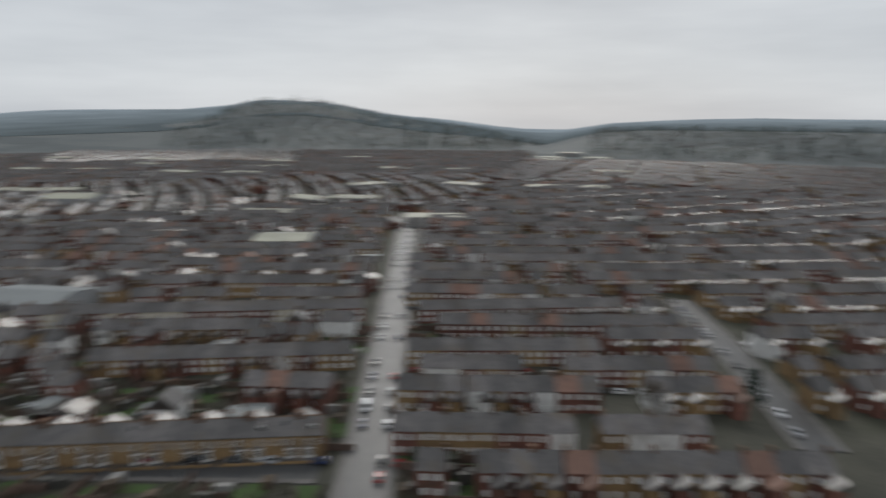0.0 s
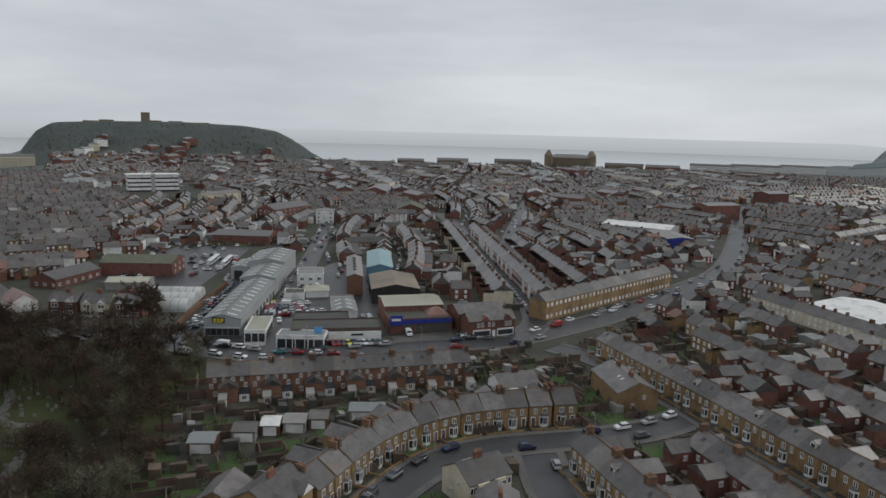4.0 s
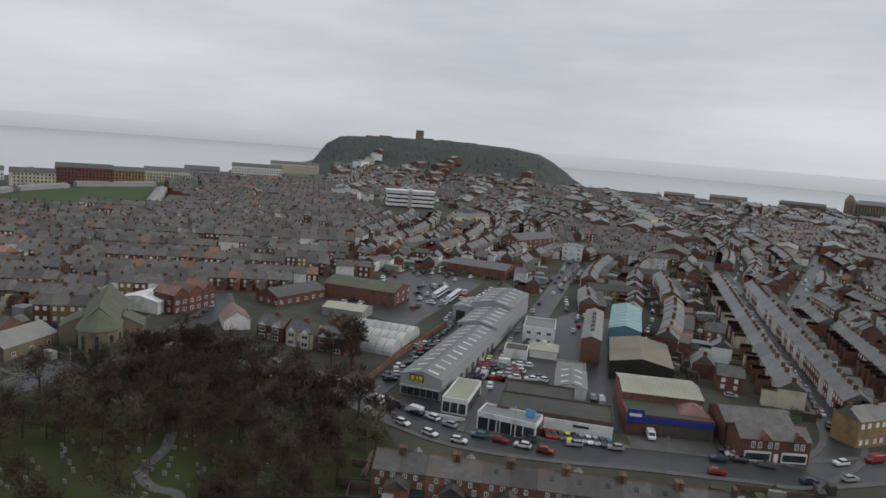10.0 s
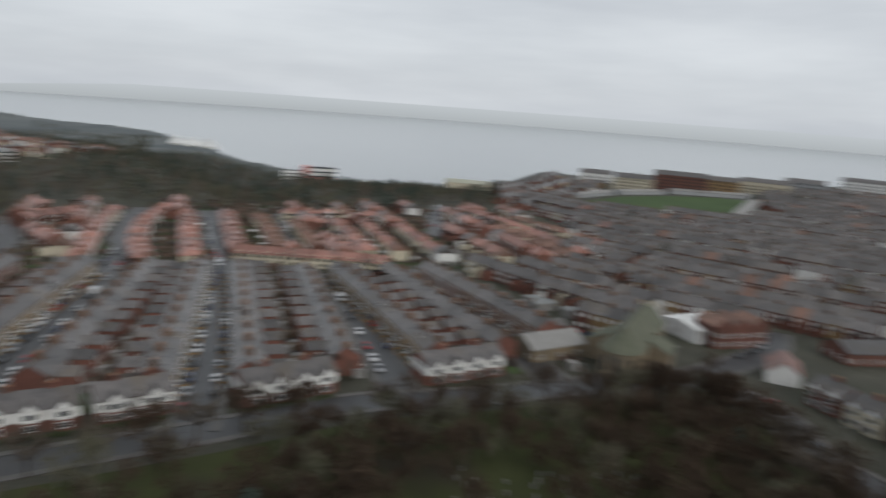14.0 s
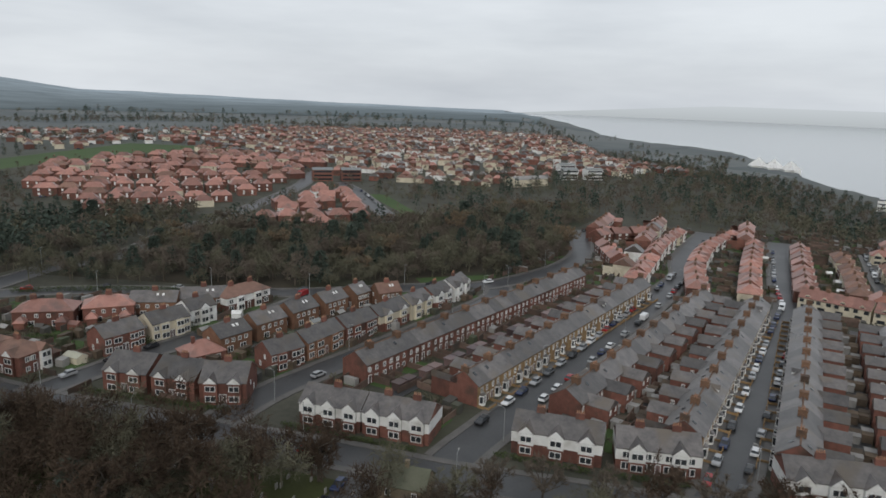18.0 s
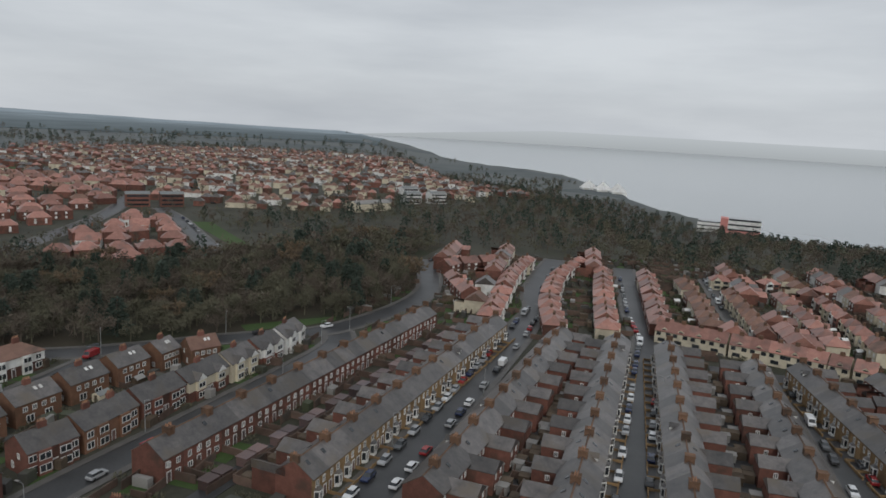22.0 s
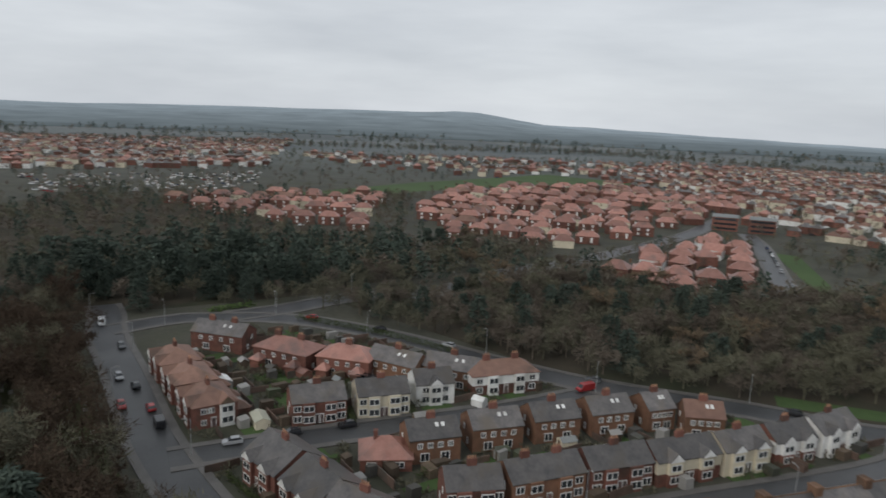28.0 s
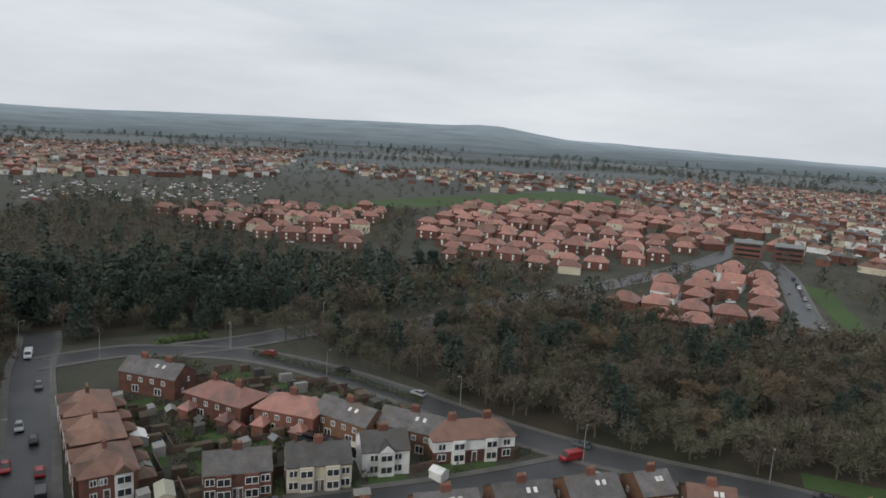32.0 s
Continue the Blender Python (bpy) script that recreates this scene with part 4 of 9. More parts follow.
# ---- semi-detached and detached houses ----
def hip_roof(bm, x0, x1, y0, y1, ze, zr, over=0.35):
    x0, x1, y0, y1 = x0 - over, x1 + over, y0 - over, y1 + over
    r = min(x1 - x0, y1 - y0) / 2
    ym = (y0 + y1) / 2
    t = 0.18
    low = [bm.verts.new(p) for p in ((x0, y0, ze - t), (x1, y0, ze - t), (x1, y1, ze - t), (x0, y1, ze - t))]
    v = [bm.verts.new(p) for p in ((x0, y0, ze), (x1, y0, ze), (x1, y1, ze), (x0, y1, ze))]
    a, b = bm.verts.new((x0 + r * 0.95, ym, zr)), bm.verts.new((x1 - r * 0.95, ym, zr))
    for f in ((v[0], v[1], b, a), (v[2], v[3], a, b), (v[1], v[2], b), (v[3], v[0], a)):
        bm.faces.new(f)
    for i in range(4):
        bm.faces.new((low[i], low[(i + 1) % 4], v[(i + 1) % 4], v[i]))
    bm.faces.new(low[::-1])
    bmesh.ops.recalc_face_normals(bm, faces=bm.faces)
    return bm


PANES = False


def semi(w, d=8.5, wall=REDBRICK, upper=None, roof=SLATE, hip=False, gables=2, ze=5.2, zr=7.8, label="", name="semi_detached_house", rear=True, detail=2, bays=True):
    """A pair of houses: front at y = 0, x from 0 to w."""
    th = new(name)
    tagged(th, label or "pair of brick houses with slate roof", "house")
    bm = B()
    if hip:
        box(bm, 0, 0, 0, w, d, ze)
        part("wall", bm, wall, th)
        part("roof", hip_roof(B(), 0, w, 0, d, ze, zr), roof, th)
    else:
        part("wall", gable_wall(bm, 0, w, 0, d, ze, zr), wall, th)
        part("roof", gable_roof(B(), -0.15, w + 0.15, 0, d, ze, zr), roof, th)
    if upper:
        part("upper_wall", box(B(), -0.06, -0.06, 2.7, w + 0.06, d + 0.06, ze - 0.03), upper, th, "painted render upper wall")
    for i, x in enumerate([w * 0.5] if w < 15 else [w * 0.28, w * 0.72]):
        ch = part("chimney", box(B(), x - 0.9, d / 2 - 0.35, zr - 1.0, x + 0.9, d / 2 + 0.35, zr + 1.2), REDBRICK, th)
        if detail > 1:
            pots(ch, x, d / 2, zr + 1.2, 4, False)
    n = gables
    gx = [w * (0.5 + i) / n for i in range(n)] if n else []
    for x in gx:
        gw = 3.2
        if bays:
            b_ = part("bay", box(B(), x - gw / 2, -0.75, 0, x + gw / 2, -0.06, 2.6), wall, th)
            part("bay_upper", box(B(), x - gw / 2, -0.75, 2.604, x + gw / 2, -0.065, ze + 0.1), upper or wall, b_)
            window(b_, x, -0.75, 0.7, 2.4, 1.5, pane=PANES)
            window(b_, x, -0.75, 3.2, 2.4, 1.4, pane=PANES)
        rise = 1.7
        bm = B()
        v = [bm.verts.new(p) for p in ((x - gw / 2 - 0.2, -1.0, ze), (x + gw / 2 + 0.2, -1.0, ze), (x, -1.0, ze + rise), (x - gw / 2 - 0.2, 1.2, ze), (x + gw / 2 + 0.2, 1.2, ze), (x, d * 0.36, ze + rise))]
        for f in ((0, 1, 2), (0, 2, 5, 3), (1, 4, 5, 2), (3, 5, 4), (0, 3, 4, 1)):
            bm.faces.new([v[k] for k in f])
        bmesh.ops.recalc_face_normals(bm, faces=bm.faces)
        part("gable", bm, roof, th)
        bm = B()
        v = [bm.verts.new(p) for p in ((x - gw / 2, -1.02, ze + 0.05), (x + gw / 2, -1.02, ze + 0.05), (x, -1.02, ze + rise - 0.15))]
        v2 = [bm.verts.new(p.co + Vector((0, -0.06, 0))) for p in v]
        bm.faces.new(v2)
        for i in range(3):
            bm.faces.new((v[i], v[(i + 1) % 3], v2[(i + 1) % 3], v2[i]))
        bmesh.ops.recalc_face_normals(bm, faces=bm.faces)
        part("gable_board", bm, WHITE, th, "white painted gable board")
    if n == 0 and bays and w > 9:
        for x in (w * 0.3, w * 0.7):
            b_ = part("bay", box(B(), x - 1.3, -0.7, 0, x + 1.3, -0.07, ze - 0.1), upper or wall, th, "two storey bay with white windows")
            window(b_, x, -0.7, 0.65, 2.4, 1.6, pane=PANES)
            window(b_, x, -0.7, 3.15, 2.4, 1.5, pane=PANES)
    if hip and rear:
        for x in (w * 0.08, w * 0.92 - 2.8):
            part("rear_wing", box(B(), x, d - 0.1, 0, x + 2.8, d + 3.0, 2.7), wall, th)
            part("wing_roof", hip_roof(B(), x, x + 2.8, d - 0.6, d + 3.0, 2.7, 4.2), roof, th)
    xs = [w * (0.5 + i) / (n * 2) for i in range(n * 2)] if n else [w * k for k in ((0.1, 0.9) if bays and w > 9 else (0.14, 0.38, 0.62, 0.86))]
    for x in xs:
        if not n or all(abs(x - g) > 2.0 for g in gx):
            window(th, x, -0.07, 3.1, 1.7, 1.45, pane=PANES)
            window(th, x, -0.07, 0.7, 1.9, 1.6, pane=PANES)
    for x in (w * 0.47, w * 0.53) if w < 15 else (w * 0.25, w * 0.5, w * 0.75):
        if all(abs(x - g) > 2.2 for g in gx):
            door(th, x, -0.07)
    if rear:
        for x in (w * 0.2, w * 0.4, w * 0.6, w * 0.8):
            window(th, x, d + 0.07, 3.2, 1.1, 1.2, 180, pane=PANES)
        for x in (w * 0.3, w * 0.7):
            window(th, x, d + 0.07, 0.5, 1.9, 1.8, 180, pane=PANES)
    if detail > 1 and w < 19 and name == "semi_detached_house":
        for x, a in ((-0.09, -90), (w + 0.09, 90)):
            window(th, x, d * 0.36, 3.3, 0.8, 1.2, a, pane=False)
            window(th, x, d * 0.64, 0.9, 0.9, 1.4, a, pane=False)
        if not hip and gables == 0:
            s_ = (zr - ze) / (d / 2)
            for q in (0.3, 0.42):
                part("rooflight", box(B(), -0.35, -0.5, 0.02, 0.35, 0.5, 0.1), WHITE, th, "pale glazed rooflight", Matrix.Translation((w * q, d * 0.7, zr - d * 0.2 * s_ + 0.17)) @ Matrix.Rotation(-math.atan(s_), 4, "X"))
    return th


def put(th, p, q):
    """Stands a house on its front line from p to q; the front faces to the right of that way."""
    th.matrix_basis = pose(p[0], p[1], 0, 0, 0, math.degrees(math.atan2(q[1] - p[1], q[0] - p[0])))
    L = math.hypot(q[0] - p[0], q[1] - p[1])
    for i in range(3):
        k = (i + 0.5) / 3
        occupy(p[0] + (q[0] - p[0]) * k - (q[1] - p[1]) / L * 4.2, p[1] + (q[1] - p[1]) * k + (q[0] - p[0]) / L * 4.2)
    return th


def facing(p, q, **kw):
    return put(semi(math.hypot(q[0] - p[0], q[1] - p[1]), **kw), p, q)


# houses by the woods; those that face east run north to south
facing((-145, 86), (-146, 98), wall=REDBRICK, gables=0, label="dark red brick pair with white windows")
facing((-146.5, 100.6), (-147, 112.6), wall=CREAM, gables=0, label="pebbledashed pair, half cream and half white")
facing((-151, 115), (-151.5, 124.5), wall=WHITE, gables=1, label="white walled house with a small gable", d=8)
facing((-154.3, 130), (-155.5, 147.8), wall=REDBRICK, upper=WHITE, roof=BROWNTILE, hip=True, gables=0, label="white rendered pair under a hipped brown roof")
for y0, y1, x in ((107, 117.6, -132), (120.8, 132, -134.5), (135, 145.8, -136), (148.8, 159.2, -137), (162.5, 169.5, -137)):
    facing((x, y1), (x + 0.5, y0), wall=ORANGEBRICK, gables=0, label="orange brick pair with slate roof and rear windows", d=8)
facing((-128, 180), (-131, 172), wall=ORANGEBRICK, roof=BROWNTILE, gables=0, label="brown roofed brick house by the road", d=7)
Z_ROW = [((-104, 109.5), (-103.2, 119.7), REDBRICK, None, 0), ((-104, 121.5), (-105.9, 136.5), ORANGEBRICK, None, 0), ((-106, 137.6), (-106.8, 151), REDBRICK, None, 0),
         ((-106.3, 151.6), (-107.8, 166.5), REDBRICK, CREAM, 2), ((-107.5, 167.3), (-108.8, 179), CREAM, CREAM, 2), ((-109.2, 180.6), (-110.3, 191.5), REDBRICK, WHITE, 2), ((-110.6, 193.5), (-113.5, 206), WHITE, WHITE, 2)]
for p, q, wl_, up, g in Z_ROW:
    facing(p, q, wall=wl_, upper=up, gables=g, label="pair of houses with slate roof" + (" and white gabled bays" if g else " and red brick walls"), d=8)
facing((-182.5, 97), (-193, 84), wall=REDBRICK, roof=PANTILE, hip=True, gables=0, label="red brick pair under a hipped red tile roof", d=9.5)
facing((-176.5, 111), (-183.5, 98.5), wall=REDBRICK, roof=PANTILE, hip=True, gables=0, label="red brick pair under a hipped red tile roof", d=9.5)
facing((-200, 79), (-208, 65), wall=REDBRICK, gables=0, label="dark brick pair with slate roof", d=8)
facing((-168, 122.5), (-178, 112), wall=ORANGEBRICK, gables=0, label="orange brick pair with slate roof and rooflights", d=8)
facing((-163, 136), (-171, 124), wall=ORANGEBRICK, gables=0, label="orange brick pair with slate roof", d=8)
for i in range(3):
    a, b = i / 3, (i + 0.84) / 3
    hp_ = facing((-185 + 41 * a, 52.4 + 14 * a), (-185 + 41 * b, 52.4 + 14 * b), wall=REDBRICK, roof=BROWNTILE, hip=True, gables=2, label="red brick pair with hipped russet tile roof", d=9.5)
# the end house of the russet row: a gabled bay and windows on its end wall
w_ = 41 / 3 * 0.84 * math.hypot(41, 14) / 41
eb = part("end_bay", box(B(), w_, 5.6, 0, w_ + 0.8, 8.6, 5.3), WHITE, hp_, "two storey end bay, white and glazed")
for z_ in (0.8, 3.2):
    window(eb, w_ + 0.83, 7.1, z_, 2.5, 1.5, 90, pane=False)
bm = prism(B(), [(5.3, 5.2), (7.1, 7.0), (8.9, 5.2)], w_ - 2.4, w_ + 1.0)
part("end_gable", bm, BROWNTILE, hp_)
bm = prism(B(), [(5.6, 5.25), (7.1, 6.7), (8.6, 5.25)], w_ + 1.004, w_ + 1.06)
part("gable_board", bm, SHEDWOOD, hp_, "dark timbered gable board")
for y_, z_ in ((2.2, 3.3), (3.9, 3.3), (2.2, 0.8)):
    window(hp_, w_ + 0.05, y_, z_, 1.2, 1.3, 90, pane=False)
door(hp_, w_ + 0.05, 4.3, 90)
for p, q in (((-124.7, 76), (-114.4, 81.4)), ((-113.5, 82.1), (-103.1, 87)), ((-101.7, 87.4), (-93.6, 94.6))):
    facing(p, q, wall=REDBRICK, gables=2, label="red brick house with black and white gables", d=11, zr=8.4)
bg_ = put(tagged(new("bungalow"), "low brick bungalow under a hipped red tile roof", "house"), (-122.5, 97.5), (-121, 107.5))
part("wall", box(B(), 0, 0, 0, 10, 8.5, 2.7), REDBRICK, bg_)
part("roof", hip_roof(B(), 0, 10, 0, 8.5, 2.7, 5.6), PANTILE, bg_)
part("chimney", box(B(), 2.6, 4.2, 4.2, 3.4, 5.2, 6.6), REDBRICK, bg_)
for x_ in (2.2, 7.6):
    window(bg_, x_, -0.03, 0.8, 1.9, 1.3, 0, pane=False)
    window(bg_, x_, 8.53, 0.8, 1.6, 1.3, 180, pane=False)
door(bg_, 5.0, -0.03)
for p, q, n in (((-77.5, 97), (-64, 102.5), 3), ((-63.6, 102.7), (-49.6, 108.3), 3), ((-35.4, 118), (-18.5, 125), 3), ((-16, 126), (-1.8, 134), 2), ((12.8, 136.5), (33.3, 148), 4), ((56, 153), (78, 163), 4)):
    facing(p, q, wall=REDBRICK, upper=WHITE, gables=n, label="white rendered terrace block with gabled bays", d=9, name="terrace_block")


# ---- simple houses of the middle distance ----
def plain_house(w, d, wall, roof, hip=False, ze=5.0, zr=7.8, label="", dormer=False):
    th = new("house")
    tagged(th, label or "house with tiled roof and chimney", "house")
    if hip:
        part("wall", box(B(), 0, 0, 0, w, d, ze), wall, th)
        part("roof", hip_roof(B(), 0, w, 0, d, ze, zr), roof, th)
    else:
        part("wall", gable_wall(B(), 0, w, 0, d, ze, zr), wall, th)
        part("roof", gable_roof(B(), -0.05, w + 0.05, 0, d, ze, zr), roof, th)
    part("chimney", box(B(), w / 2 - 0.7, d / 2 - 0.4, zr - 0.8, w / 2 + 0.7, d / 2 + 0.4, zr + 1.1), STACK, th)
    bm = B()
    x0, x1, y1, zb, za, zt = (w * 0.36, w * 0.66, d * 0.4, ze - 0.4, ze + 0.6, ze + 1.3) if dormer else (w * 0.12, w * 0.5, d * 0.4, 0, ze + 0.2, ze + 1.6)
    xm, yf = (x0 + x1) / 2, 0.25 if dormer else -0.8
    v = [bm.verts.new(p) for p in ((x0, yf, zb), (x1, yf, zb), (x1, yf, za), (xm, yf, zt), (x0, yf, za), (x0, y1, zb), (x1, y1, zb), (x1, y1, za), (xm, y1, zt), (x0, y1, za))]
    for n, f in enumerate(((0, 1, 2, 3, 4), (1, 6, 7, 2), (0, 4, 9, 5), (2, 7, 8, 3), (4, 3, 8, 9), (5, 9, 8, 7, 6))):
        bm.faces.new([v[i] for i in f]).material_index = 1 if n in (3, 4) else 0
    for x2, x3, y2, z in ((x0 + 0.25, x1 - 0.25, yf - 0.04, ze + 0.05), (w * 0.1, w * 0.34, -0.04, 2.9), (w * 0.64, w * 0.9, -0.04, 2.9), (w * 0.2, w * 0.6, -0.04, 0.8)) if dormer else ((x0 + 0.35, x1 - 0.35, yf - 0.04, 0.8), (x0 + 0.35, x1 - 0.35, yf - 0.04, 3.2), (w * 0.62, w * 0.88, -0.04, 3.0), (w * 0.62, w * 0.88, -0.04, 0.8)):
        q = [bm.verts.new(p) for p in ((x2, y2, z), (x3, y2, z), (x3, y2, z + (0.6 if z > 4 else 1.25)), (x2, y2, z + (0.6 if z > 4 else 1.25)))]
        bm.faces.new(q).material_index = 2
    g = part("dormer" if dormer else "front_gable", bm, CREAM if wall is CREAM else WHITE, th, "pale gabled front")
    g.data.materials.append(roof)
    g.data.materials.append(GLASS)
    bm = B()
    for x2 in (w * 0.2, w * 0.62):
        for z in (0.9, 3.0):
            q = [bm.verts.new(p) for p in ((x2 + 1.5, d + 0.04, z), (x2, d + 0.04, z), (x2, d + 0.04, z + 1.2), (x2 + 1.5, d + 0.04, z + 1.2))]
            bm.faces.new(q)
    part("rear_window", bm, WHITE, th)
    return th


PLAIN = {}


def plain_row(points, step_, w, d, wall, roof, hip, group, label, ze=5.0, zr=7.8, dormer=False, pale=0.25):
    """Houses side by side along a line of ridge points."""
    line = smooth_line(points, 12)
    run = step_
    vary = random.Random(len(points) + int(abs(points[0][0])))
    for a, b in zip(line, line[1:]):
        run += (b - a).length
        if run >= step_:
            run -= step_
            u = (b - a).normalized()
            o = a - u * (w / 2) - Vector((-u.y, u.x)) * d / 2
            occupy(a.x, a.y)
            m = pose(o.x, o.y, land_z(o.x, o.y) if math.hypot(o.x, o.y) > 330 else 0, 0, 0, math.degrees(math.atan2(u.y, u.x)))
            k = vary.random()
            w2, hip2, zr2 = (wall, hip, zr) if dormer or k < 0.7 - pale else (CREAM, True, zr + 0.2) if k < 0.7 else (wall, True, zr - 0.2)
            key = (w, d, w2.name, roof.name, hip2, ze, zr2, label)
            if key not in PLAIN:
                PLAIN[key] = plain_house(w, d, w2, roof, hip2, ze, zr2, label if w2 is wall else label.replace("brick", "cream rendered"), dormer)
                PLAIN[key].matrix_basis = m
                PLAIN[key]["group"] = group
            else:
                c = copy_thing(PLAIN[key], m)
                c["group"] = group


rl = "brick house with red tiled roof"
# each row from north to south, with its front to the street that it lines
for n, pts in enumerate(([(-99, 371), (-92, 329), (-84, 299), (-74, 262)], [(-51, 265), (-63, 296), (-74, 343), (-76, 384)], [(-62, 376), (-47, 318), (-34, 272)], [(-19, 290), (-31, 336), (-42, 378)], [(-125, 320), (-124, 334), (-114, 352)], [(-113, 310), (-95, 288)])):
    plain_row(pts if n in (1, 3) else pts[::-1], 12.2, 10.0, 7.6, REDBRICK, PANTILE, n == 1, "red roofed rows in the north", rl, 4.5, 7.1)
for n, pts in enumerate(([(-25, 376), (-13, 339), (-3, 300)], [(0, 354), (10, 320), (18, 288)], [(17, 375), (27, 340), (37, 300)], [(36, 366), (44, 335), (52, 300)], [(53, 372), (61, 340), (70, 305)], [(-8, 386), (5, 390), (22, 402)], [(31, 391), (46, 402)], [(99, 436), (118, 400), (133, 350)], [(112, 380), (135, 310)], [(130, 410), (165, 340)])):
    plain_row(pts if n % 2 else pts[::-1], 11.8, 8.8, 7.0, REDBRICK, BROWNTILE if n in (0, 1, 8, 9) else PANTILE, n % 2 == 0, "tile roofed rows in the north", "brick house with weathered tiled roof", 4.4, 6.9, pale=0.45)
plain_row([(-15, 280.5), (6, 278.7), (24, 277.2), (46, 273)], 6.1, 6.0, 7.6, CREAM, PANTILE, False, "red roofed cross row", "cream fronted house with red tiled roof and dormer", 4.6, 7.3, dormer=True)


# ---- trading estate and larger buildings ----
TEAL = mat("teal metal roof", (0.16, 0.30, 0.32), (0.24, 0.38, 0.40), 0.5, 0.1, 2.0, 0.05, c=(0.2, 0.3, 0.3))
TANROOF = mat("tan sheet roof", (0.19, 0.155, 0.115), (0.27, 0.22, 0.165), 0.7, 0.1, 2.0, 0.1, c=(0.15, 0.13, 0.11))
PALEROOF = mat("pale ribbed roof", (0.33, 0.33, 0.26), (0.44, 0.43, 0.34), 0.6, 0.1, 2.0, 0.05, c=(0.28, 0.28, 0.22))
DARKROOF = mat("dark felt roof", (0.045, 0.045, 0.042), (0.085, 0.08, 0.07), 0.7, 0.15, 3.0, 0.15, c=(0.06, 0.07, 0.04))
GREYWALL = mat("grey clad wall", (0.28, 0.29, 0.295), (0.36, 0.37, 0.375), 0.6, 0.1, 3.0, 0.05)
BLUE = mat("blue sign board", (0.02, 0.035, 0.22), (0.03, 0.05, 0.28), 0.4, 0.5, 4.0, 0.0)
YELLOW = mat("yellow paint", (0.55, 0.42, 0.05), (0.65, 0.5, 0.08), 0.4, 0.5, 4.0, 0.0)
BLACK = mat("black paint", (0.02, 0.02, 0.02), (0.04, 0.04, 0.04), 0.4, 0.5, 4.0, 0.0)
PINK = mat("salmon render", (0.50, 0.20, 0.18), (0.60, 0.26, 0.23), 0.8, 0.1, 2.0, 0.0)
STONE = mat("weathered stone", (0.16, 0.13, 0.09), (0.27, 0.21, 0.14), 0.9, 0.4, 4.0, 0.3, c=(0.12, 0.11, 0.09))
GREENROOF = mat("mossy slate", (0.08, 0.09, 0.06), (0.14, 0.14, 0.10), 0.8, 0.3, 4.0, 0.2)


def shed(name, label, x, y, turn, L, W, ze, zr, wall, roof, category="building", across=False, z=0.0, flat=False, lights=0, strips=None, windows=0):
    """A building on the corner (x, y), L long along its turn and W wide to the left; ridge along the length, or across."""
    th = tagged(new(name), label, category)
    th.matrix_basis = pose(x, y, z, 0, 0, turn)
    cu, su = math.cos(radians(turn)), math.sin(radians(turn))
    for i in range(max(1, int(L / 7))):
        for j in range(max(1, int(W / 7))):
            a, b = (i + 0.5) * L / max(1, int(L / 7)), (j + 0.5) * W / max(1, int(W / 7))
            occupy(x + cu * a - su * b, y + su * a + cu * b)
    if flat:
        part("wall", box(B(), 0, 0, 0, L, W, ze), wall, th)
        bm = box(B(), 0.25, 0.25, ze - 0.1, L - 0.25, W - 0.25, ze + 0.06)
        part("roof", bm, roof, th)
        bm = B()
        for q in ((0, 0, L, 0.24), (0, W - 0.24, L, W), (0, 0.24, 0.24, W - 0.24), (L - 0.24, 0.24, L, W - 0.24)):
            box(bm, q[0], q[1], ze, q[2], q[3], ze + 0.45)
        part("parapet", bm, wall, th)
    elif across:
        bm = B()
        gable_wall(bm, 0, W, -L, 0, ze, zr)
        bmesh.ops.rotate(bm, verts=bm.verts, matrix=Matrix.Rotation(radians(90), 3, "Z"))
        part("wall", bm, wall, th)
        bm = gable_roof(B(), -0.2, W + 0.2, -L, 0, ze, zr)
        bmesh.ops.rotate(bm, verts=bm.verts, matrix=Matrix.Rotation(radians(90), 3, "Z"))
        part("roof", bm, roof, th)
    else:
        part("wall", gable_wall(B(), 0, L, 0, W, ze, zr), wall, th)
        part("roof", gable_roof(B(), -0.2, L + 0.2, 0, W, ze, zr, 0.3), roof, th)
        s = (zr - ze) / (W / 2)
        for i in range(lights):
            xx = (i + 0.5) * L / lights
            for side in (0.28, 0.72):
                yy = W * side
                zz = zr - abs(yy - W / 2) * s + 0.19
                m = Matrix.Translation((xx, yy, zz)) @ Matrix.Rotation(math.atan(s) * (1 if side < 0.5 else -1), 4, "X")
                part("rooflight", box(B(), -0.45, -W * 0.13, 0, 0.45, W * 0.13, 0.05), WHITE, th, "pale plastic rooflight", m)
    for i in range(windows):
        for zz in [0.9 + 2.9 * k for k in range(max(1, int(ze / 2.9)))]:
            window(th, (i + 0.5) * L / windows, -0.03, zz, 1.5, 1.4, 0, pane=False)
            if i % 2 == 0:
                window(th, -0.03, (i + 0.5) * W / windows, zz, 1.5, 1.4, -90, pane=False)
    return th


A = 24.3
UX, UY = math.cos(radians(A)), math.sin(radians(A))
BARREL = mat("grubby white sheeting", (0.40, 0.41, 0.40), (0.56, 0.57, 0.55), 0.5, 0.25, 2.0, 0.1, c=(0.30, 0.32, 0.29))
SKYBLUE = mat("light blue panel", (0.10, 0.32, 0.62), (0.14, 0.38, 0.70), 0.4)


def along(x, y, d, e=0.0, turn=A):
    c, s_ = math.cos(radians(turn)), math.sin(radians(turn))
    return x + c * d - s_ * e, y + s_ * d + c * e


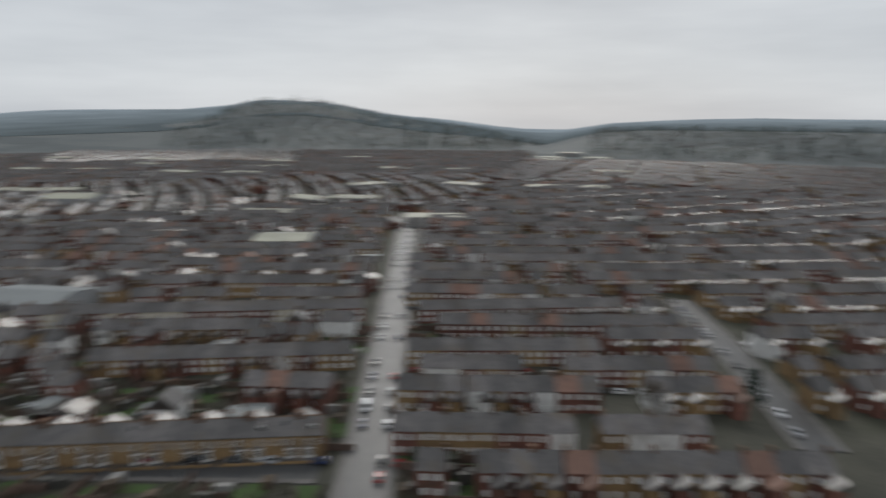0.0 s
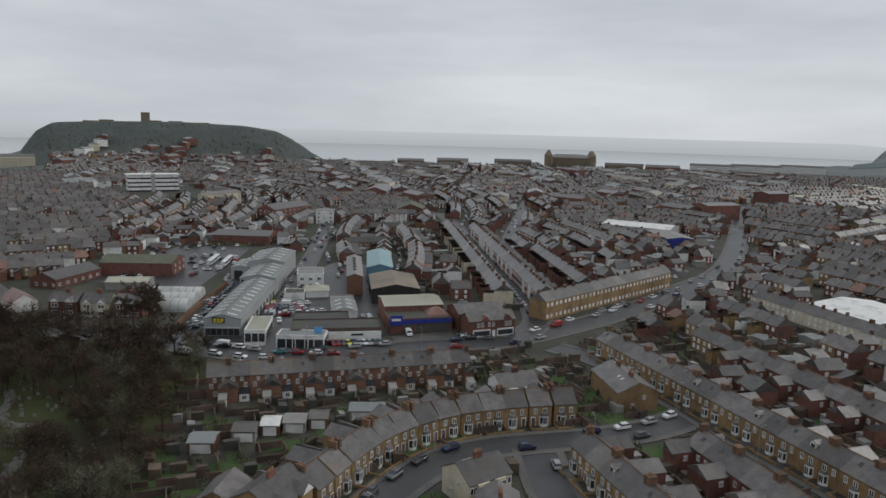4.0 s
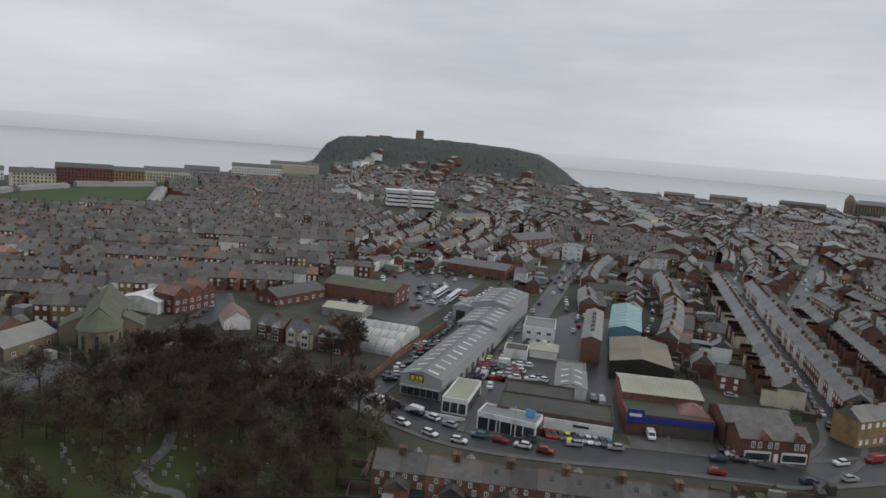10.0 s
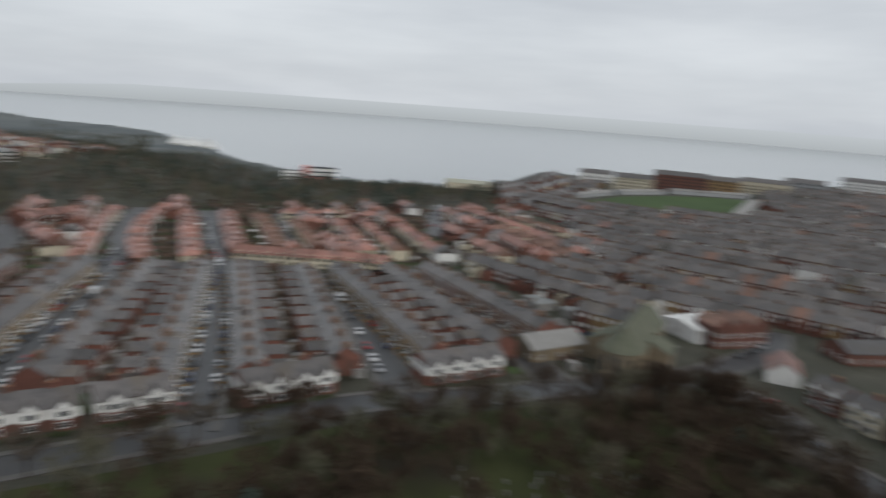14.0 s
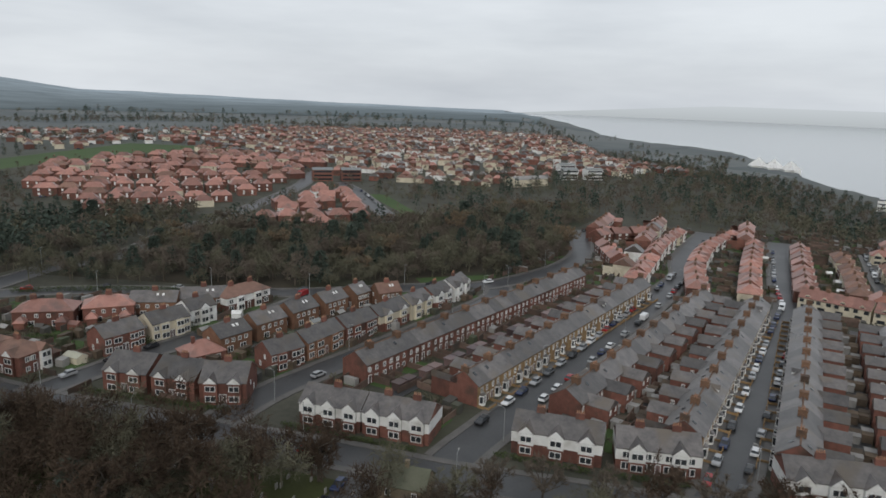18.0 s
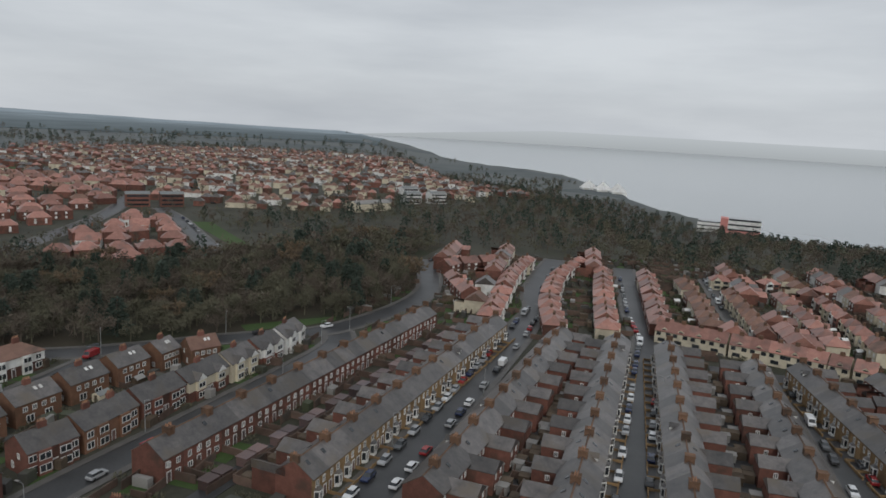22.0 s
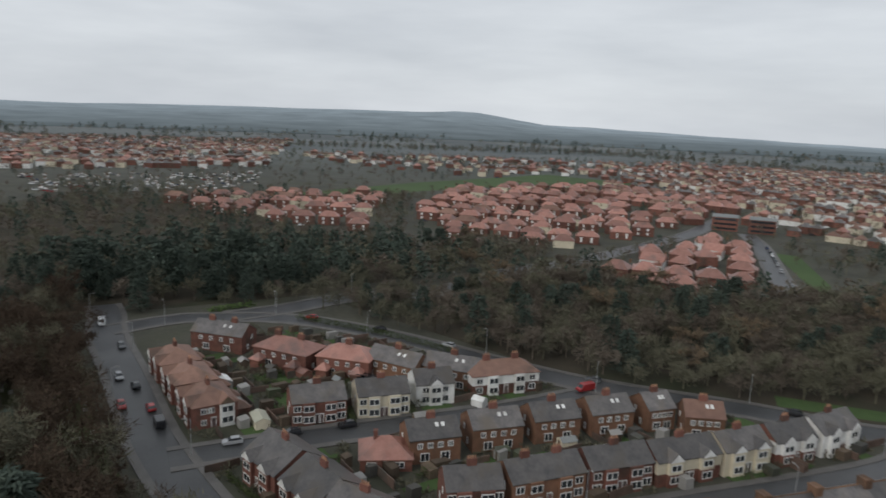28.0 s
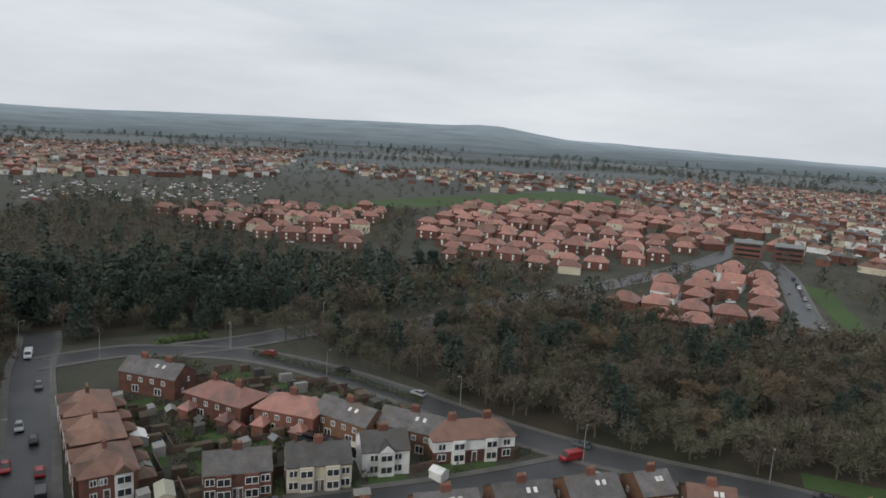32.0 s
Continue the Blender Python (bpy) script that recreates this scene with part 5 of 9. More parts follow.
def ribs(th, L, W, ze, zr, gap=1.2):
    """Raised seams down both slopes of a sheet metal roof."""
    bm = B()
    n = int(L / gap)
    for i in range(n + 1):
        x = i * L / n
        prism(bm, [(-0.3, ze - 0.3 * (zr - ze) / (W / 2) + 0.15), (W / 2, zr + 0.15), (W + 0.3, ze - 0.3 * (zr - ze) / (W / 2) + 0.15), (W / 2, zr + 0.23)], x - 0.05, x + 0.05)
    part("roof_seams", bm, ROOFGREY, th)


AW = 19.3
wx, wy = 161.1, 71.9
wh = shed("warehouse", "long grey warehouse with ribbed metal roof and rooflights", wx, wy, AW, 60.5, 12.4, 6.0, 7.5, GREYWALL, ROOFGREY, lights=11)
ribs(wh, 60.5, 12.4, 6.0, 7.5)
sg = part("sign", box(B(), -0.25, 5.4, 4.5, -0.05, 9.6, 6.5), BLACK, wh, "black sign board with yellow lettering shapes")
for k, yy in enumerate((5.7, 7.1, 8.1)):
    part("letter", box(B(), -0.32, yy, 5.1, -0.26, yy + (1.1 if k != 1 else 0.6), 6.2), YELLOW, sg)
part("letter", box(B(), -0.32, 5.8, 4.65, -0.26, 9.2, 4.9), YELLOW, sg)
for i in range(6):
    part("shopfront", box(B(), -0.1, 0.7 + i * 1.9, 0.3, -0.03, 2.4 + i * 1.9, 2.8), GLASS, wh)
part("canopy", box(B(), -1.4, 0.3, 3.0, -0.02, 12.1, 3.25), GREYWALL, wh)
for i in range(9):
    part("loading_door", box(B(), 5 + i * 6.2, -0.08, 0.1, 7.6 + i * 6.2, -0.02, 2.6), DARKROOF, wh)
x2, y2 = along(wx, wy, 60.6, 0, AW)
w2_ = shed("warehouse", "grey metal warehouse section with a taller ribbed roof", x2, y2, AW, 28, 14.8, 6.9, 8.4, GREYWALL, ROOFGREY, lights=5)
ribs(w2_, 28, 14.8, 6.9, 8.4)
part("sign", box(B(), -0.12, 12.2, 4.6, -0.02, 14.2, 6.2), BLACK, w2_, "small dark square sign")
x2, y2 = along(wx, wy, 88.8, 1.2, AW)
w3_ = shed("warehouse", "wide grey metal warehouse at the lane's end", x2, y2, AW, 32, 16.5, 8.4, 10.0, GREYWALL, ROOFGREY, lights=5)
ribs(w3_, 32, 16.5, 8.4, 10.0)
x2, y2 = along(wx, wy, 88.2, 17.8, AW)
an_ = shed("warehouse", "low grey annex with a dark doorway", x2, y2, AW, 19, 7.6, 5.8, 6.6, GREYWALL, ROOFGREY, lights=3)
part("doorway", box(B(), -0.08, 2.4, 0.1, -0.02, 6.2, 4.4), BLACK, an_)
sh = shed("showroom", "glass fronted showroom with flat cream roof", 157.9, 60.6, 22.7, 17.2, 7.0, 4.0, 4.0, WHITE, PALEROOF, flat=True)
for i in range(3):
    part("glazing", box(B(), -0.06, 0.4 + i * 2.2, 0.4, -0.01, 2.3 + i * 2.2, 3.2), GLASS, sh)
for i in range(5):
    part("glazing", box(B(), 0.6 + i * 3.2, -0.06, 0.4, 3.4 + i * 3.2, -0.01, 3.2), GLASS, sh)
fw_ = tagged(new("forecourt_wall"), "low white wall before the showroom", "wall")
fw_.matrix_basis = pose(154.6, 58.6, 0, 0, 0, 112)
part("wall_length", box(B(), 0, -0.15, 0, 11, 0.15, 1.0), WHITE, fw_)
cs = shed("car_showroom", "low car showroom with glass front and pale flat roof", 158.0, 39.6, 16.5, 7.0, 15.4, 4.2, 4.2, WHITE, ROOFGREY, flat=True)
for i in range(5):
    part("glazing", box(B(), -0.06, 0.4 + i * 3.0, 0.3, -0.01, 3.1 + i * 3.0, 3.3), GLASS, cs)
part("glazing", box(B(), 0.5, -0.06, 0.3, 6.4, -0.01, 3.3), GLASS, cs)
for i in range(4):
    part("pillar", box(B(), -0.3, i * 5.0, 0.1, -0.07, 0.3 + i * 5.0, 4.2), WHITE, cs)
part("blue_panel", box(B(), 4.2, 1.4, 4.3, 4.5, 4.0, 6.3), SKYBLUE, cs, "light blue sign panel")
gb = shed("garage_building", "flat dark mossy roofed garage with white front wall", 173.8, 26.3, 26.5, 12.2, 29.8, 4.4, 4.4, YARDBRICK, DARKROOF, flat=True)
part("front_wall", box(B(), -0.5, 0, 0, -0.05, 17.5, 3.6), WHITE, gb, "white painted front wall")
part("notice", box(B(), -0.58, 6.0, 2.2, -0.52, 10.0, 2.9), BLACK, gb, "dark notice board")
x2, y2 = along(173.8, 26.3, 12.3, 10.2, 26.5)
shed("garage_building", "flat dark roofed rear garage workshop", x2, y2, 26.5, 10.4, 19.4, 4.3, 4.3, YARDBRICK, DARKROOF, flat=True)
ws = shed("workshop", "grey roofed workshop with rooflights", 194.0, 43.8, 27.6, 17.2, 9.2, 3.5, 4.8, WHITE, ROOFGREY, lights=3)
ribs(ws, 17.2, 9.2, 3.5, 4.8, 1.6)
x2, y2 = along(194.0, 43.8, 17.4, 0, 27.6)
shed("workshop", "low pale flat roofed store behind the workshop", x2, y2, 27.6, 8.6, 9.2, 3.4, 3.4, CONCRETE, CONCRETE, flat=True)
wh_ = shed("white_house", "white rendered house with dark flat roof", 236.8, 78.6, 27, 15.6, 11.6, 6.2, 6.2, WHITE, SLATE, flat=True)
for k in range(3):
    for z_ in (0.9, 3.7):
        window(wh_, -0.03, 2 + 3.7 * k, z_, 1.7, 1.3, -90, pane=False)
        window(wh_, 2.5 + 5 * k, -0.03, z_, 1.5, 1.3, 0, pane=False)
t_ = tagged(new("bungalow"), "small white building with shallow cream hipped roof", "building")
t_.matrix_basis = pose(222.4, 69.2, 0, 0, 0, 27)
part("wall", box(B(), 0, 0, 0, 9.5, 9.5, 3.0), WHITE, t_)
part("roof", hip_roof(B(), 0, 9.5, 0, 9.6, 3.0, 4.7), PALEROOF, t_)
part("roof_vent", box(B(), 4.1, 4.1, 4.4, 5.4, 5.5, 5.2), WHITE, t_)
shed("bungalow", "low white store with dark flat roof", 213.4, 75.8, 27, 8.5, 8, 3.0, 3.0, WHITE, DARKROOF, flat=True)
bk_ = shed("brick_works", "narrow brick works with mossy grey roof", 231.6, 57.8, 24.5, 46, 6.6, 8.2, 9.3, ORANGEBRICK, CONCRETE)
for k in range(5):
    part("roof_vent", box(B(), 8 + 6.5 * k, 2.6, 8.9, 11.5 + 6.5 * k, 4.0, 9.8), DARKROOF, bk_)
tw_ = shed("warehouse", "blue walled warehouse with teal ribbed roof", 260.3, 55.1, 22.8, 43, 11.8, 7.0, 8.6, mat("blue clad wall", (0.09, 0.20, 0.28), (0.14, 0.26, 0.34), 0.5), TEAL, lights=0)
for i in range(9):
    part("roof_strip", prism(B(), [(-0.2, 7.1), (5.9, 8.78), (12.0, 7.1), (5.9, 8.86)], 0.1 + i * 5.3, 0.4 + i * 5.3), WHITE, tw_, "pale band across the teal roof")
shed("warehouse", "dark fronted warehouse with tan sheet roof", 228.0, 30.9, 25, 29.6, 19.6, 6.0, 7.9, BLACK, TANROOF)
th = shed("repair_garage", "brick repair garage with pale ribbed roof", 203.2, 13.5, 30.5, 16.4, 21.8, 7.0, 8.2, REDBRICK, PALEROOF, across=True)
bm = B()
for i in range(27):
    prism(bm, [(-16.6, 7.12), (-8.2, 8.4), (0.2, 7.12), (-8.2, 8.46)], 0.2 + 0.8 * i, 0.3 + 0.8 * i)
bmesh.ops.rotate(bm, verts=bm.verts, matrix=Matrix.Rotation(radians(90), 3, "Z"))
part("roof_seams", bm, TANROOF, th)
th = shed("repair_garage", "repair garage with dark roof and blue fascia", 193.4, 7.2, 31.5, 12.0, 22.4, 5.0, 5.0, REDBRICK, DARKROOF, flat=True)
part("fascia", box(B(), -0.3, 0, 3.6, -0.02, 22.4, 5.0), BLUE, th, "blue painted fascia board")
sg = part("sign", box(B(), -0.6, 18.0, 3.2, -0.32, 22.3, 6.8), BLUE, th, "blue sign with a white bar")
part("letter", box(B(), -0.66, 18.6, 4.9, -0.61, 21.8, 5.7), WHITE, sg)
for i in range(4):
    part("roller_door", box(B(), -0.1, 0.8 + i * 4.3, 0.1, -0.02, 4.4 + i * 4.3, 3.4), DARKROOF, th)
part("hipped_roof", hip_roof(B(), 4.0, 11.6, 0.3, 7.5, 5.2, 7.4), PANTILE, th, "red tiled hipped roof")
sb_ = shed("shop_block", "brick shop block with grey slate roofs", 198.0, -14.6, 38.5, 7.6, 17.6, 6.0, 8.3, REDBRICK, SLATE, across=True)
for k, y_ in enumerate((2.0, 3.5, 8.4, 10.0, 12.6, 14.2)):
    window(sb_, -0.03, y_, 3.7, 1.0, 1.6, -90, pane=False)
for y_ in (2.9, 11.5):
    bm = B()
    prism(bm, [(-1.7, 6.0), (0, 7.7), (1.7, 6.0)], -0.3, 2.0)
    g_ = part("gable", bm, REDBRICK, sb_, "", pose(0, y_, 0))
for a_, b_ in ((0.6, 7.0), (9.6, 16.2)):
    fr_ = part("shopfront", box(B(), -0.25, a_, 0.3, -0.05, b_, 2.9), WHITE, sb_, "white framed shop window")
    part("pane", box(B(), -0.3, a_ + 0.3, 0.7, -0.26, b_ - 0.3, 2.4), GLASS, fr_)
part("shop_door", box(B(), -0.12, 7.7, 0.1, -0.03, 8.8, 2.4), WHITE, sb_)
x2, y2 = along(198.0, -14.6, 7.8, 0.4, 38.5)
shed("shop_block", "plain grey roofed block behind the shops", x2, y2, 36, 12.5, 17.5, 6.5, 8.7, REDBRICK, SLATE, across=True)
shed("brick_depot", "red brick depot with mossy slate roof", 249.5, 160, 110, 33, 19, 6.0, 8.4, REDBRICK, GREENROOF, windows=6)
shed("brick_depot", "brick depot with grey slate roof", 349, 165, 105, 34, 22, 5.0, 7.0, REDBRICK, SLATE, windows=6)
shed("store", "low cream roofed store in the yard", 215, 150, 113, 17, 11, 3.2, 4.4, CONCRETE, PALEROOF)
for k in range(3):
    bm = B()
    prof = [(4.7 * math.cos(radians(a)), 4.2 * math.sin(radians(a)) ** 0.8) for a in range(0, 181, 15)]
    prism(bm, prof, 0, 21)
    t_ = new("polytunnel")
    tagged(t_, "white barrel roofed store shed", "shed", "white barrel sheds")
    t_.matrix_basis = pose(184.5 + 9.3 * k, 109.6 + 3.6 * k, 0, 0, 0, 111)
    sh_ = part("shell", bm, BARREL, t_)
    for i in range(1, 7):
        if "rib" in WINDOWS:
            share("rib", WINDOWS["rib"], sh_, pose(3 * i, 0, 0))
        else:
            WINDOWS["rib"] = part("rib", prism(B(), [(y * 1.012, z * 1.015 + 0.01) for y, z in prof], -0.12, 0.12), CONCRETE, sh_, "", pose(3 * i, 0, 0))
bw_ = tagged(new("boundary_wall"), "long orange brick boundary wall beside the lane", "wall")
line = smooth_line([(156, 95.5), (168, 100.5), (183, 106.2), (204, 113.2), (226, 120.5)], 3)
for a, b in zip(line, line[1:]):
    part("wall_length", box(B(), 0, -0.15, 0, (b - a).length, 0.15, 2.0), ORANGEBRICK, bw_, "", pose(a.x, a.y, 0, 0, 0, math.degrees(math.atan2(b.y - a.y, b.x - a.x))))
shed("garage_shop", "white roofed garage shop on the corner", 148, 195, 20, 16, 17, 4.6, 6.0, WHITE, WHITE)
for k in range(3):
    shed("brick_flats", "three storey brick flats with gabled roof", 152 + 6.8 * k, 191 + 1.2 * k, 10, 6.7, 11, 7.6, 10, REDBRICK, BROWNTILE, across=True, windows=2)
shed("cottage", "white cottage with red pantile roof", 163, 160, 62, 14, 9, 3.6, 6.6, WHITE, PANTILE)
for k, (x_, y_) in enumerate(((158.5, 150.5), (161.5, 139), (165, 127.5))):
    put(semi(10.5, wall=(REDBRICK, CREAM, REDBRICK)[k], gables=2, label="bay fronted brick pair beside the road", d=8.5), (x_, y_), (x_ + 3, y_ - 10.2))
shed("hall", "long low hall with slate roof", 191, 180, 3, 27, 13, 4.0, 6.6, REDBRICK, SLATE, windows=6)
for x_, y_, a_ in ((341, 88.3, 37), (403.7, 97.8, 23)):
    t_ = shed("flats", "yellow brick flats with dark tiled roof", x_, y_, a_, 10, 26, 5.2, 7.6, BUFFBRICK, DARKROOF, across=True)
    for k in range(7):
        for z_ in (0.8, 3.3):
            window(t_, -0.03, 2 + 3.7 * k, z_, 1.5, 1.3, -90, pane=False)
shed("end_block", "white painted end block with windows", 430, 166, 24, 14, 13, 9, 10, WHITE, SLATE, windows=3)
# the church: nave, apse and side roofs of buff stone
ch_ = tagged(new("church"), "buff stone church with mossy slate roofs", "church")
ch_.matrix_basis = pose(112, 166, 0, 0, 0, 58)
part("nave", gable_wall(B(), 0, 34, -6, 6, 8, 14), STONE, ch_)
part("nave_roof", gable_roof(B(), -0.2, 34.2, -6, 6, 8, 14), GREENROOF, ch_)
bm = B()
bmesh.ops.create_cone(bm, cap_ends=True, segments=12, radius1=6, radius2=6, depth=8, matrix=Matrix.Translation((0, 0, 4)))
part("apse", bm, STONE, ch_)
bm = B()
bmesh.ops.create_cone(bm, cap_ends=True, segments=12, radius1=6.5, radius2=0.2, depth=5.5, matrix=Matrix.Translation((0, 0, 10.7)))
part("apse_roof", bm, GREENROOF, ch_)
for s in (-1, 1):
    bm = B()
    gable_wall(bm, 8, 18, s * 6 - 6, s * 6 + 6, 6, 9)
    part("transept", bm, STONE, ch_)
    part("transept_roof", gable_roof(B(), 7.8, 18.2, s * 6 - 6, s * 6 + 6, 6, 9), GREENROOF, ch_)
for k in range(5):
    a_ = radians(100 + 40 * k)
    part("lancet", box(B(), -0.5, -0.1, 2, 0.5, 0.1, 6.5), GLASS, ch_, "", pose(6.0 * math.cos(a_), 6.0 * math.sin(a_), 0, 0, 0, math.degrees(a_) - 90))
shed("hall", "church hall with pale roof", 88, 172, 25, 20, 12, 4, 7, STONE, CONCRETE, windows=3)
# corner shops and the street terraces beyond
terrace((222, -18.5), (304, -65), 5.6, front=BUFFBRICK, wall=BUFFBRICK, group="corner shop terrace", label="buff brick corner shop terrace with slate roof", ze=7.6, zr=10.4, most=1)
terrace((238, -2), (432, 79), 5.6, front=CREAM, wall=REDBRICK, group="street terrace", label="cream painted terraced house with slate roof", ze=6.2, zr=9, most=1)
terrace((424, 58), (242, -19), 5.6, front=WHITE, wall=REDBRICK, group="street terrace", label="white painted terraced house with slate roof", ze=6.2, zr=9, most=1)
terrace((268, -33), (352, 3), 5.6, front=REDBRICK, wall=REDBRICK, group="street back terrace", label=tl, ze=6.2, zr=9, most=0)
# gable ends, white house and garages behind the crescent
facing((143.5, -63), (160, -54.8), wall=BUFFBRICK, gables=0, label="buff brick end house with a plain gable", d=11, rear=False, bays=False)
facing((131, -24), (138, -33), wall=WHITE, gables=0, label="white rendered house behind the crescent", d=8)
facing((79.5, -29), (87.5, -35.5), wall=CREAM, gables=0, label="cream gabled house facing the crescent", d=9)
facing((69, -41.5), (80.5, -38), wall=ORANGEBRICK, gables=0, label="brick corner house with slate roof", d=7.6, zr=7.4)
facing((57.5, -22), (65.5, -31), wall=ORANGEBRICK, gables=0, label="orange brick house with dark slate roof", d=7.6, zr=7.4)
facing((57, -1), (68.3, -2.4), wall=BUFFBRICK, gables=2, label="buff brick end house with double gables", d=10, zr=9.4, ze=6.6)
shed("house", "buff brick back house with slate roof", 60, 9, 10, 9, 7, 4.6, 6.8, BUFFBRICK, SLATE)
for k, (x_, y_, w_, r_) in enumerate(((88.8, 31.2, 5.6, ROOFGREY), (96.8, 25.9, 5.2, SLATE), (101.6, 22.6, 4.2, WHITE), (105, 17.6, 5.2, CONCRETE), (108.8, 13.8, 4.4, SLATE), (118, 2.5, 9, ROOFGREY), (124, -7, 5, SLATE))):
    g_ = shed("garage", "small garage with a low roof", x_, y_, 110, w_, 5.5, 2.6, 3.3, CONCRETE if k % 2 else REDBRICK, r_, category="garage")
    g_["group"] = "garages behind the crescent"
    part("garage_door", box(B(), 0.6, 5.5, 0.1, w_ - 0.6, 5.56, 2.2), WHITE, g_)
# larger roofs in the south and east
shed("supermarket", "white roofed supermarket beside the street", 485, -77, 75, 48, 26, 7, 9, GREYWALL, WHITE)
shed("store", "long blue fronted store", 430, -85, 20, 40, 18, 6, 7, BLUE, CONCRETE)
shed("red_block", "tall red brick block", 631, -118, 128, 35, 20, 12.5, 14.2, REDBRICK, SLATE, windows=6)
shed("red_block", "tall red brick block on the shopping street", 753, -175, 130, 27, 20, 16, 17.6, REDBRICK, ROOFGREY, windows=6)
shed("warehouse", "white roofed warehouse in the south", 249, -162, 30, 32, 30, 7, 9, GREYWALL, WHITE)
shed("warehouse", "pale grey roofed warehouse in the south", 214, -185, 30, 34, 28, 7, 9, GREYWALL, ROOFGREY)
shed("warehouse", "cream roofed warehouse in the south", 252, -331, 40, 30, 30, 7, 9, GREYWALL, PALEROOF)
shed("warehouse", "pale roofed hall in the south", 530, -345, 40, 40, 30, 8, 11, GREYWALL, PALEROOF)
of = tagged(new("office_block"), "long white office block with dark window bands", "office")
of.matrix_basis = pose(545.7, 447, 0, 0, 0, math.degrees(math.atan2(-33, 35)))
for k in range(4):
    part("floor_band", box(B(), 0, 0, 4.2 * k + 1.6, 49, 18, 4.2 * k + 4.2), WHITE, of)
    part("window_band", box(B(), 0.4, 0.4, 4.2 * k, 48.6, 17.6, 4.2 * k + 1.6), GLASS, of)
part("roof_edge", box(B(), -1, -1, 16.8, 50, 19, 17.6), WHITE, of)
part("stair_tower", box(B(), 22, -0.4, 0, 26, 2, 18.4), GREYWALL, of)
# landmarks of the middle distance
shed("school", "three storey red brick school with slate roof", 417, 207, -8, 42, 16, 9, 12.5, REDBRICK, SLATE, windows=8)
shed("brick_hall", "long red brick hall with grey slate roof", 623, 199, 12, 54, 26, 7, 11, REDBRICK, SLATE, windows=9)
shed("works_hall", "gabled brick works hall with mossy roof", 497, 117, 19, 32, 24, 6, 10.5, REDBRICK, GREENROOF)
shed("cream_block", "four storey cream block with slate roof", 478, 307, -14, 38, 12, 10, 12, CREAM, SLATE, windows=8)
for k, m_ in enumerate((WHITE, CREAM, WHITE, BUFFBRICK, ORANGEBRICK)):
    x_, y_ = along(458.7, 119.2, 0, 8.2 * k, 28.3)
    t_ = shed("painted_house", "tall painted town house with slate roof", x_, y_, 28.3, 9, 8.1, 7.4, 10, m_, SLATE, across=True)
    for z_ in (0.9, 3.4, 5.6):
        for q in (2.2, 5.8):
            window(t_, -0.03, q, z_, 1.2, 1.5, -90, pane=False)
pk = tagged(new("car_park"), "open sided white banded multi storey car park", "car park")
pk.matrix_basis = pose(1081, 258, -6, 0, 0, 35)
for k in range(5):
    part("deck", box(B(), 0, 0, 3.4 * k + 2.0, 26, 42, 3.4 * k + 3.2), CONCRETE, pk)
    # a solid black fill stands in for the shade between the decks
    part("gap", box(B(), 0.5, 0.5, 3.4 * k, 25.5, 41.5, 3.4 * k + 2.0), BLACK, pk)
# castle keep and walls on the headland
kp = tagged(new("castle_keep"), "ruined stone castle keep on the headland", "castle")
kp.matrix_basis = pose(1270, 1017, 62, 0, 0, 40)
bm = B()
for q in ((-9, -9, 9, -6, 27), (-9, -6, -6, 9, 27), (-6, 6, 9, 9, 25), (6, -6, 9, 0, 20)):
    box(bm, q[0], q[1], -8, q[2], q[3], q[4])
part("walls", bm, STONE, kp)
cw = tagged(new("castle_wall"), "broken stone curtain wall on the headland", "wall")
for k, (a_, r_, h_) in enumerate(((42.5, 1590, 4), (41.4, 1575, 5), (38, 1580, 4), (36.5, 1570, 3), (34.5, 1570, 3))):
    x_, y_ = r_ * math.cos(radians(a_)), r_ * math.sin(radians(a_))
    part("wall_length", box(B(), -14, -1.5, -6, 14, 1.5, h_), STONE, cw, "", pose(x_, y_, land_z(x_, y_), 0, 0, a_ + 90))
# hotels along the sea front
gh = tagged(new("grand_hotel"), "large weathered stone hotel with domed towers", "hotel")
gh.matrix_basis = pose(1290, 135, 0, 0, 0, -78)
part("body", box(B(), 0, 0, -10, 80, 30, 24), STONE, gh)
part("roof", hip_roof(B(), 0, 80, 0, 30, 24, 30), SLATE, gh)
for x_ in (0, 80):
    for y_ in (0, 30):
        bm = B()
        bmesh.ops.create_cone(bm, cap_ends=True, segments=10, radius1=7, radius2=7, depth=38, matrix=Matrix.Translation((x_, y_, 9)))
        bmesh.ops.create_cone(bm, cap_ends=True, segments=10, radius1=7.5, radius2=1, depth=10, matrix=Matrix.Translation((x_, y_, 32)))
        part("corner_tower", bm, STONE, gh)
for j in range(6):
    bm = B()
    for k in range(16):
        box(bm, 8.5 + 4 * k, -0.25, 1.5 + 3.7 * j, 10.3 + 4 * k, 30.25, 3.6 + 3.7 * j)
    tagged(part("glazing", bm, GLASS, gh), kind="stuff")
ph = tagged(new("beach_hotel"), "salmon and white seaside flats", "hotel")
ph.matrix_basis = pose(-44, 872, -40, 0, 0, 5)
for k in range(4):
    part("floor", box(B(), 0, 0, 5.5 * k, 34, 18, 5.5 * k + 3.6), WHITE if k > 1 else PINK, ph)
    part("window_band", box(B(), 0.5, 0.5, 5.5 * k + 3.6, 33.5, 17.5, 5.5 * k + 5.5), GLASS, ph)
part("end_wall", box(B(), -8, 0, 0, -0.05, 18, 22), PINK, ph)
ph2 = tagged(new("beach_flats"), "white flats on the sea wall", "flats")
ph2.matrix_basis = pose(-76, 870, -40, 0, 0, 5)
